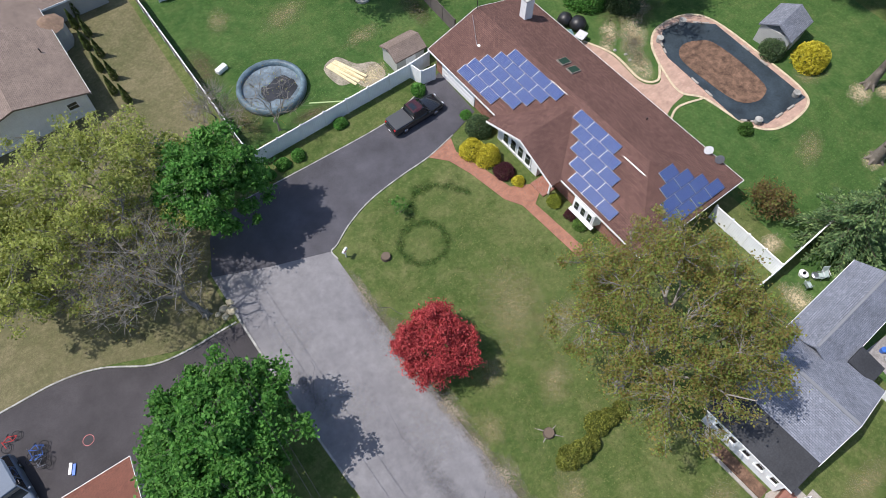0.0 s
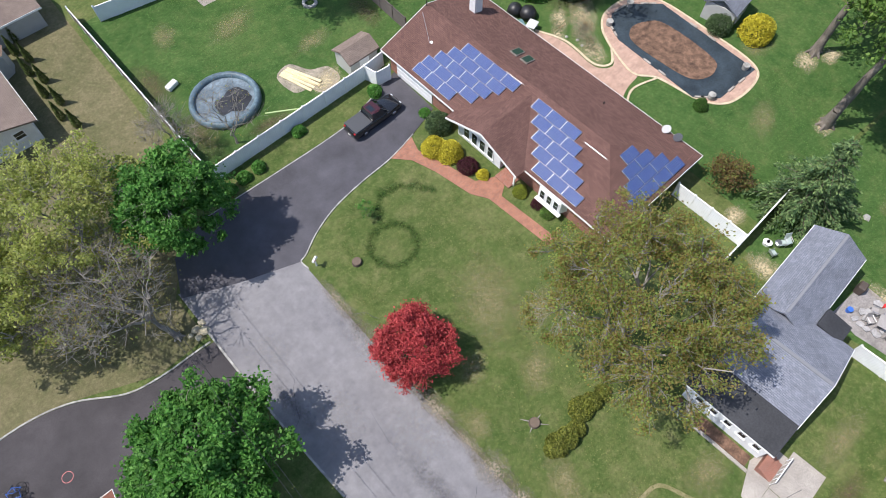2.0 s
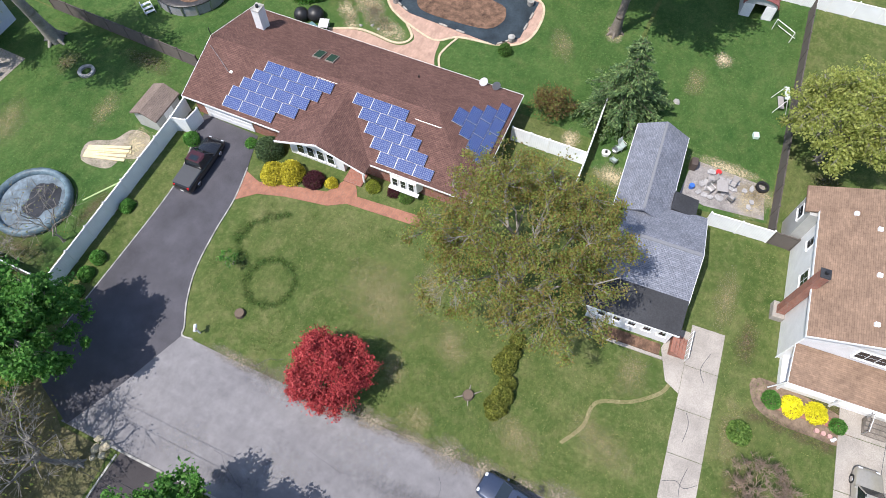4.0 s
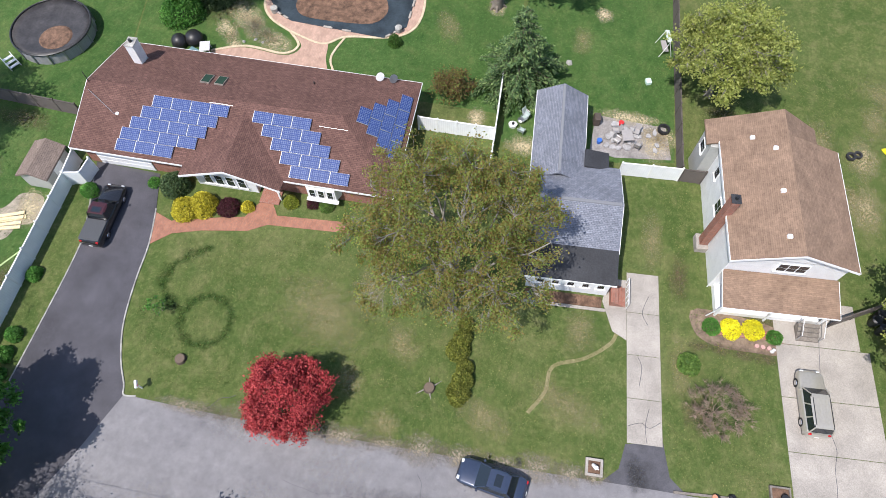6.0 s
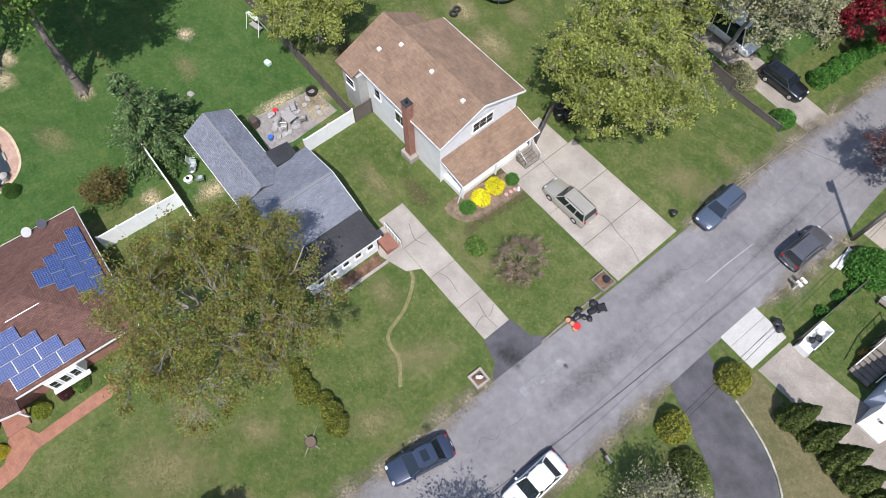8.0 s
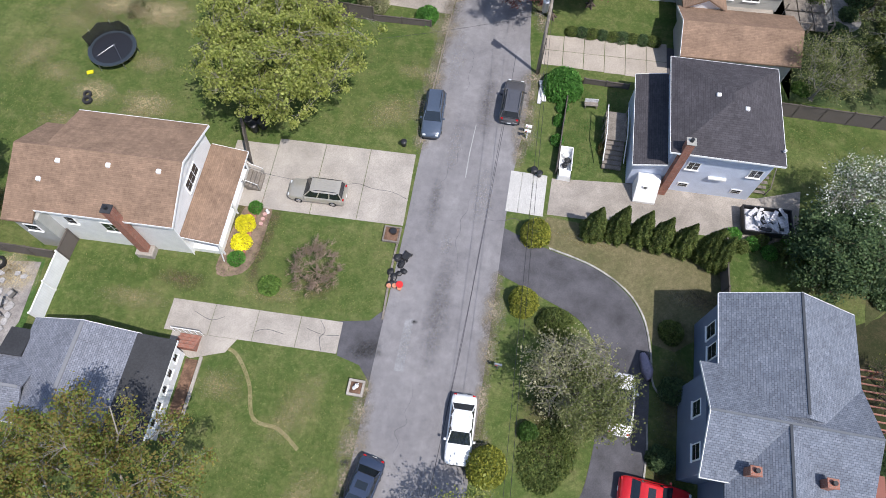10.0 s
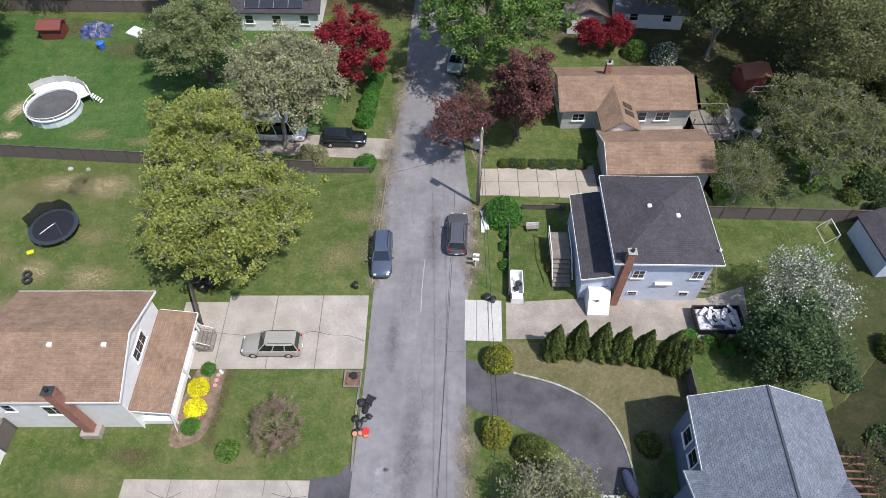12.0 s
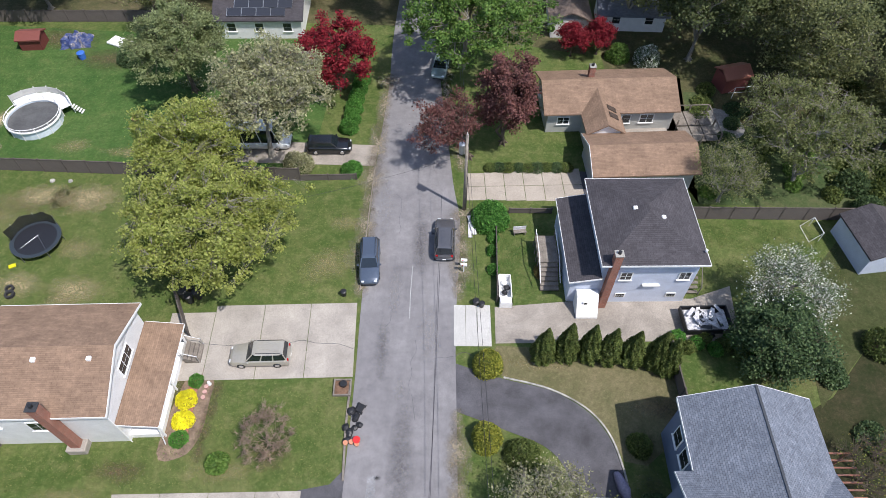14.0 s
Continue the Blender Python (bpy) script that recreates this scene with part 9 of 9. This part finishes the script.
# terrace clutter behind the brown house
for i, (x, y, r) in enumerate(((-39.6, -33.6, 0.85), (-38.9, -34.8, 0.75))):
    um = thing("closed_umbrella", x, y, 0, "dark folded patio umbrella and cover", "umbrella")
    part("canopy", loft([[(r_ * math.cos(a), r_ * math.sin(a), z_) for a in [k_ * math.pi / 5 for k_ in range(10)]] for r_, z_ in ((r, 0.05), (r * 1.05, 0.5), (r * 0.8, 0.95), (r * 0.2, 1.15))]), BLACK, um, "", True)
table(-38.6, -32.0, 20, "patio table with pale cover", SHEET, 0.6, 0.044)
bb = tagged(part("cooler", box(-0.5, 0.5, -0.3, 0.3, 0, 0.5, bevel=0.05), plain("teal_lid", (0.12, 0.22, 0.24), 0.5), None), "grey-teal storage chest on the terrace", "chest")
bb.matrix_world = pose(-38.1, -33.0, 0.044, 0, 0, 70)
shrub("yellow_bush", -55.0, -17.0, 1.8, 2.3, LEAF_GOLD, "bright yellow bush beyond the pool", n=5200, leaf=0.1, seed=170, lumps=16)
shrub("dark_bush", -53.0, -19.9, 1.4, 1.9, LEAF_DARK, "dark green bush beyond the pool", n=4000, leaf=0.09, seed=171)
shrub("dark_bush", -45.5, -33.5, 2.0, 2.2, LEAF_DARK, "dark green bush behind the house", n=4500, leaf=0.1, seed=172)
shrub("dark_bush", -42.5, -36.0, 2.2, 2.6, LEAF_GREEN, "leafy green bush behind the house", n=5000, leaf=0.1, seed=173)
shrub("low_plants", -38.4, -17.0, 0.8, 0.5, LEAF_GREEN, "low green plants behind the house", n=1600, leaf=0.07, seed=174)
shrub("bed_plants", -23.6, -30.6, 0.6, 0.6, LEAF_GREEN, "low green plants by the garage", n=1300, leaf=0.06, seed=175)
shrub("bed_plants", -24.6, -15.6, 0.7, 0.6, LEAF_FRESH, "low green plants by the bay window", n=1500, leaf=0.06, seed=176)
shrub("flower_bush", -20.4, 2.8, 0.8, 0.8, LEAF_WHITE, "white flowering bush by the porch", n=1800, leaf=0.05, seed=177)

# junk at the side of the gray house
for i in range(7):
    cx, cy = -37.4 + g.normal() * 0.8, -1.3 + g.normal() * 0.4
    if i % 2:
        chair(cx, cy, i * 50, "old white folding chair in the side yard", STEEL, plain("pale_green_" + "abcdefg"[i], (0.35, 0.42, 0.4), 0.6))
    else:
        bin_(cx, cy, (WHITE, STEEL, plain("pot_brown", (0.12, 0.07, 0.05), 0.7))[i % 3], "old pot in the side yard", 0.4, 0.3, 0.0)

# bicycles and toys on the dark drive
def bicycle(x, y, turn, material, label, lie=72, z=0.03):
    e = thing("bicycle", x, y, turn, label, "bicycle", z=z)
    m = pose(0, 0, 0.12, lie, 0, 0)
    def bar(a, c, r):
        return tube(m @ Vector(a), m @ Vector(c), r, r, 6)
    for xx in (-0.5, 0.5):
        w = loft([[m @ Vector((xx + q_ * math.cos(a), dy, 0.32 + q_ * math.sin(a))) for q_, dy in ((0.345, 0), (0.32, 0.025), (0.295, 0), (0.32, -0.025))] for a in [i * math.pi / 8 for i in range(17)]], None, False)
        part("wheel", w, RUBBER, e)
    for a, c in (((-0.5, 0, 0.32), (-0.1, 0, 0.3)), ((-0.1, 0, 0.3), (-0.2, 0, 0.78)), ((-0.2, 0, 0.75), (0.32, 0, 0.75)), ((0.32, 0, 0.78), (-0.1, 0, 0.3)), ((0.5, 0, 0.32), (0.32, 0, 0.85)), ((-0.5, 0, 0.32), (-0.2, 0, 0.7))):
        part("frame_tube", bar(a, c, 0.022), material, e)
    part("handlebar", bar((0.3, -0.28, 0.92), (0.3, 0.28, 0.92), 0.018), STEEL, e)
    part("saddle", bar((-0.32, 0, 0.84), (-0.1, 0, 0.84), 0.06), BLACK, e)


for i, (x, y, t) in enumerate(((18.6, -22.8, 20), (18.3, -22.4, 100), (19.0, -23.2, 200), (18.9, -22.4, 300))):
    bicycle(x, y, t, (BLUE, STEEL, BLUE, BLACK)[i], "bicycle lying in a heap on the drive", z=0.03 + 0.015 * i)
bicycle(19.9, -24.5, 30, RED, "red bicycle lying on the drive", z=0.0)
for i, (x, y) in enumerate(((17.3, -20.7), (17.1, -20.5))):
    bb = tagged(part("skateboard", box(-0.4, 0.4, -0.11, 0.11, 0.04, 0.1, bevel=0.02), BLUE if i else WHITE, None), "small blue and white skateboard on the drive", "skateboard", "skateboards")
    bb.matrix_world = pose(x, y, 0.025, 0, 0, 65)

# far yard clutter
k = Nodes("crumpled_blue_tarp")
_n = k.noise(k.world(), 1.3, 5, 0.7)
TARP = k.done(k.ramp(_n, (0.38, (0.025, 0.04, 0.13)), (0.52, (0.06, 0.085, 0.2)), (0.58, (0.2, 0.18, 0.2)), (0.68, (0.4, 0.38, 0.41))), 0.6)
tarp = bmesh.new()
bmesh.ops.create_grid(tarp, x_segments=26, y_segments=18, size=1)
for v in tarp.verts:
    x, y = v.co.x, v.co.y
    hump = max(0.0, 1 - x * x) ** 0.6 * max(0.0, 1 - y * y) ** 0.6
    n3 = noise.noise(Vector((x * 3.1, y * 3.1, 4)))
    v.co = Vector((x * 1.7 * (1 + 0.2 * n3), y * 1.3 * (1 + 0.2 * n3), hump * (0.95 + 0.9 * n3 + 0.35 * noise.noise(Vector((x * 8, y * 8, 1)))) + 0.01))
bmesh.ops.solidify(tarp, geom=tarp.faces[:], thickness=0.03)
heap = tagged(part("tarp", tarp, TARP, None), "crumpled blue and white tarp over a heap in the yard", "tarp")
heap.matrix_world = pose(-49.2, 63.4, 0.03, 0, 0, 12)
bin_(-47.2, 60.4, BLUE, "blue barrel on the far lawn", 0.8, 0.45, 0)
bb = tagged(part("foam_board", box(-1.4, 1.4, -0.8, 0.8, 0, 0.25, bevel=0.05), WHITE, None), "white panel lying in the far yard", "panel")
bb.matrix_world = pose(-43.9, 63.6, 0.05, 0, 0, -20)
lb = thing("lion_figure", -20.0, 20.8, 0, "small white ornament on the bed edge", "ornament")
part("figure", loft([[(r_ * math.cos(a), r_ * math.sin(a), z_) for a in [k_ * math.pi / 4 for k_ in range(8)]] for r_, z_ in ((0.16, 0), (0.18, 0.12), (0.08, 0.3), (0.13, 0.42), (0.05, 0.5))]), WHITE, lb, "", True)
structure("front_bed", prism(curve([(-22.3, 15.2), (-20.4, 15.0), (-19.5, 16.6), (-19.6, 19.5), (-19.9, 21.4), (-21.8, 21.8)], 4, True), -0.03, 0.026), grainy("bark_mulch", (0.2, 0.145, 0.105), 0.95, 0.45, 1.6, 9, 0.7), "brown mulch bed before the porch", "bed")
for y in (15.6, 17.2, 18.8, 20.4):
    spot(W_DIRT, -19.3, y, 0.6, 1.0, 5, "bare brown earth at the bed edge", 0.0285)
structure("brick_bed", prism([(-20.4, 16.6), (-20.9, 21.2), (-21.6, 21.1), (-21.1, 16.5)], -0.03, 0.1), BRICK, "red brick front bed edging", "edging")
for i in range(3):
    pt = thing("plant_pot", -20.1, 19.6 + 0.45 * i, 0, "small pink flower pot on the bed edge", "pot", group="flower pots")
    part("pot", tube((0, 0, 0), (0, 0, 0.3), 0.12, 0.17, 12), plain("pink_clay_" + "abc"[i], (0.5, 0.3, 0.27), 0.8), pt)
# patched strip and seams on the road
structure("road_patch", prism([(-6.4, 10.6), (-5.7, 10.7), (-6.0, 14.8), (-6.6, 14.6)], 0.0, 0.0335), grainy("pale_patch", (0.24, 0.24, 0.25), 0.9, 0.15, 1, 12, 0.2), "pale rectangular patch in the asphalt", "road patch")
structure("road_seam", ribbon([(-1.6, -4), (-2.0, 14), (-2.9, 34), (-3.4, 42)], 0.05, 0.0, 0.0345), BLACKTOP, "dark sealed seam along the road", "road seam")
structure("road_seam", ribbon([(-1.9, 8), (-2.2, 18), (-3.05, 34)], 0.04, 0.0, 0.0345), BLACKTOP, "dark sealed seam along the road", "road seam")
structure("road_line", ribbon([(-5.0, 28.0), (-5.2, 30.5), (-5.3, 33.5)], 0.08, 0.0, 0.0345), grainy("worn_paint", (0.34, 0.34, 0.34), 0.9, 0.2, 2, 9, 0.2), "faint worn paint line on the road", "road line")
W_PALE = worn("pale_asphalt", (0.3, 0.29, 0.295), 0.55)
for x, y, a, b, t in ((-6.1, 12.6, 0.5, 1.6, 5), (-5.2, 21.5, 0.5, 1.0, 0), (-3.2, 26.5, 0.9, 3.0, 4), (-4.6, -8.5, 1.6, 2.6, 5), (-1.4, -13.5, 1.3, 2.2, 20), (-5.6, -16.5, 0.8, 2.4, 5), (-6.6, 31.0, 0.6, 2.8, 4), (-8.6, 40.5, 0.7, 3.4, 4), (0.1, -20.5, 1.4, 1.8, 30), (-2.2, 2.0, 1.2, 2.4, 0)):
    spot(W_PALE, x, y, a, b, t, "pale worn patch in the asphalt", 0.0415, "road patch")
W_DULL = worn("dull_asphalt", (0.11, 0.105, 0.112), 0.5)
for x, y, a, b, t in ((-4.4, 16.0, 1.0, 5.0, 3), (-6.9, 25.0, 0.6, 3.0, 5), (-4.8, 36.0, 0.9, 4.0, 4), (-3.4, -4.0, 0.9, 5.0, 4), (0.9, -16.0, 0.7, 3.0, 5), (-5.4, 51.0, 1.0, 4.0, 5)):
    spot(W_DULL, x, y, a, b, t, "dull darker wheel track in the asphalt", 0.0405, "road patch")
gc = np.random.default_rng(77)
for x, y, ln, an in ((-4.8, 5.0, 5.0, 88), (-3.9, 19.0, 7.0, 95), (-6.8, 27.0, 4.0, 80), (-2.6, 24.5, 3.0, 10), (-5.6, -3.0, 4.0, 15), (-3.0, -12.0, 6.0, 92), (-0.4, -18.0, 4.0, 60), (-7.0, 37.0, 5.0, 93), (-4.2, 45.0, 5.0, 98), (-5.8, -20.0, 3.5, 130), (-13.5, -31.0, 4.5, 10), (-19.5, -31.5, 3.0, 80)):
    ca, sa = math.cos(radians(an)), math.sin(radians(an))
    line = [(x + ca * ln * i / 7 - sa * w_, y + sa * ln * i / 7 + ca * w_) for i, w_ in enumerate(gc.normal(size=8) * 0.16)]
    structure("road_crack", ribbon(curve(line, 3), 0.018, 0.0, 0.0395), BLACKTOP_OLD, "thin dark crack in the asphalt", "road crack")
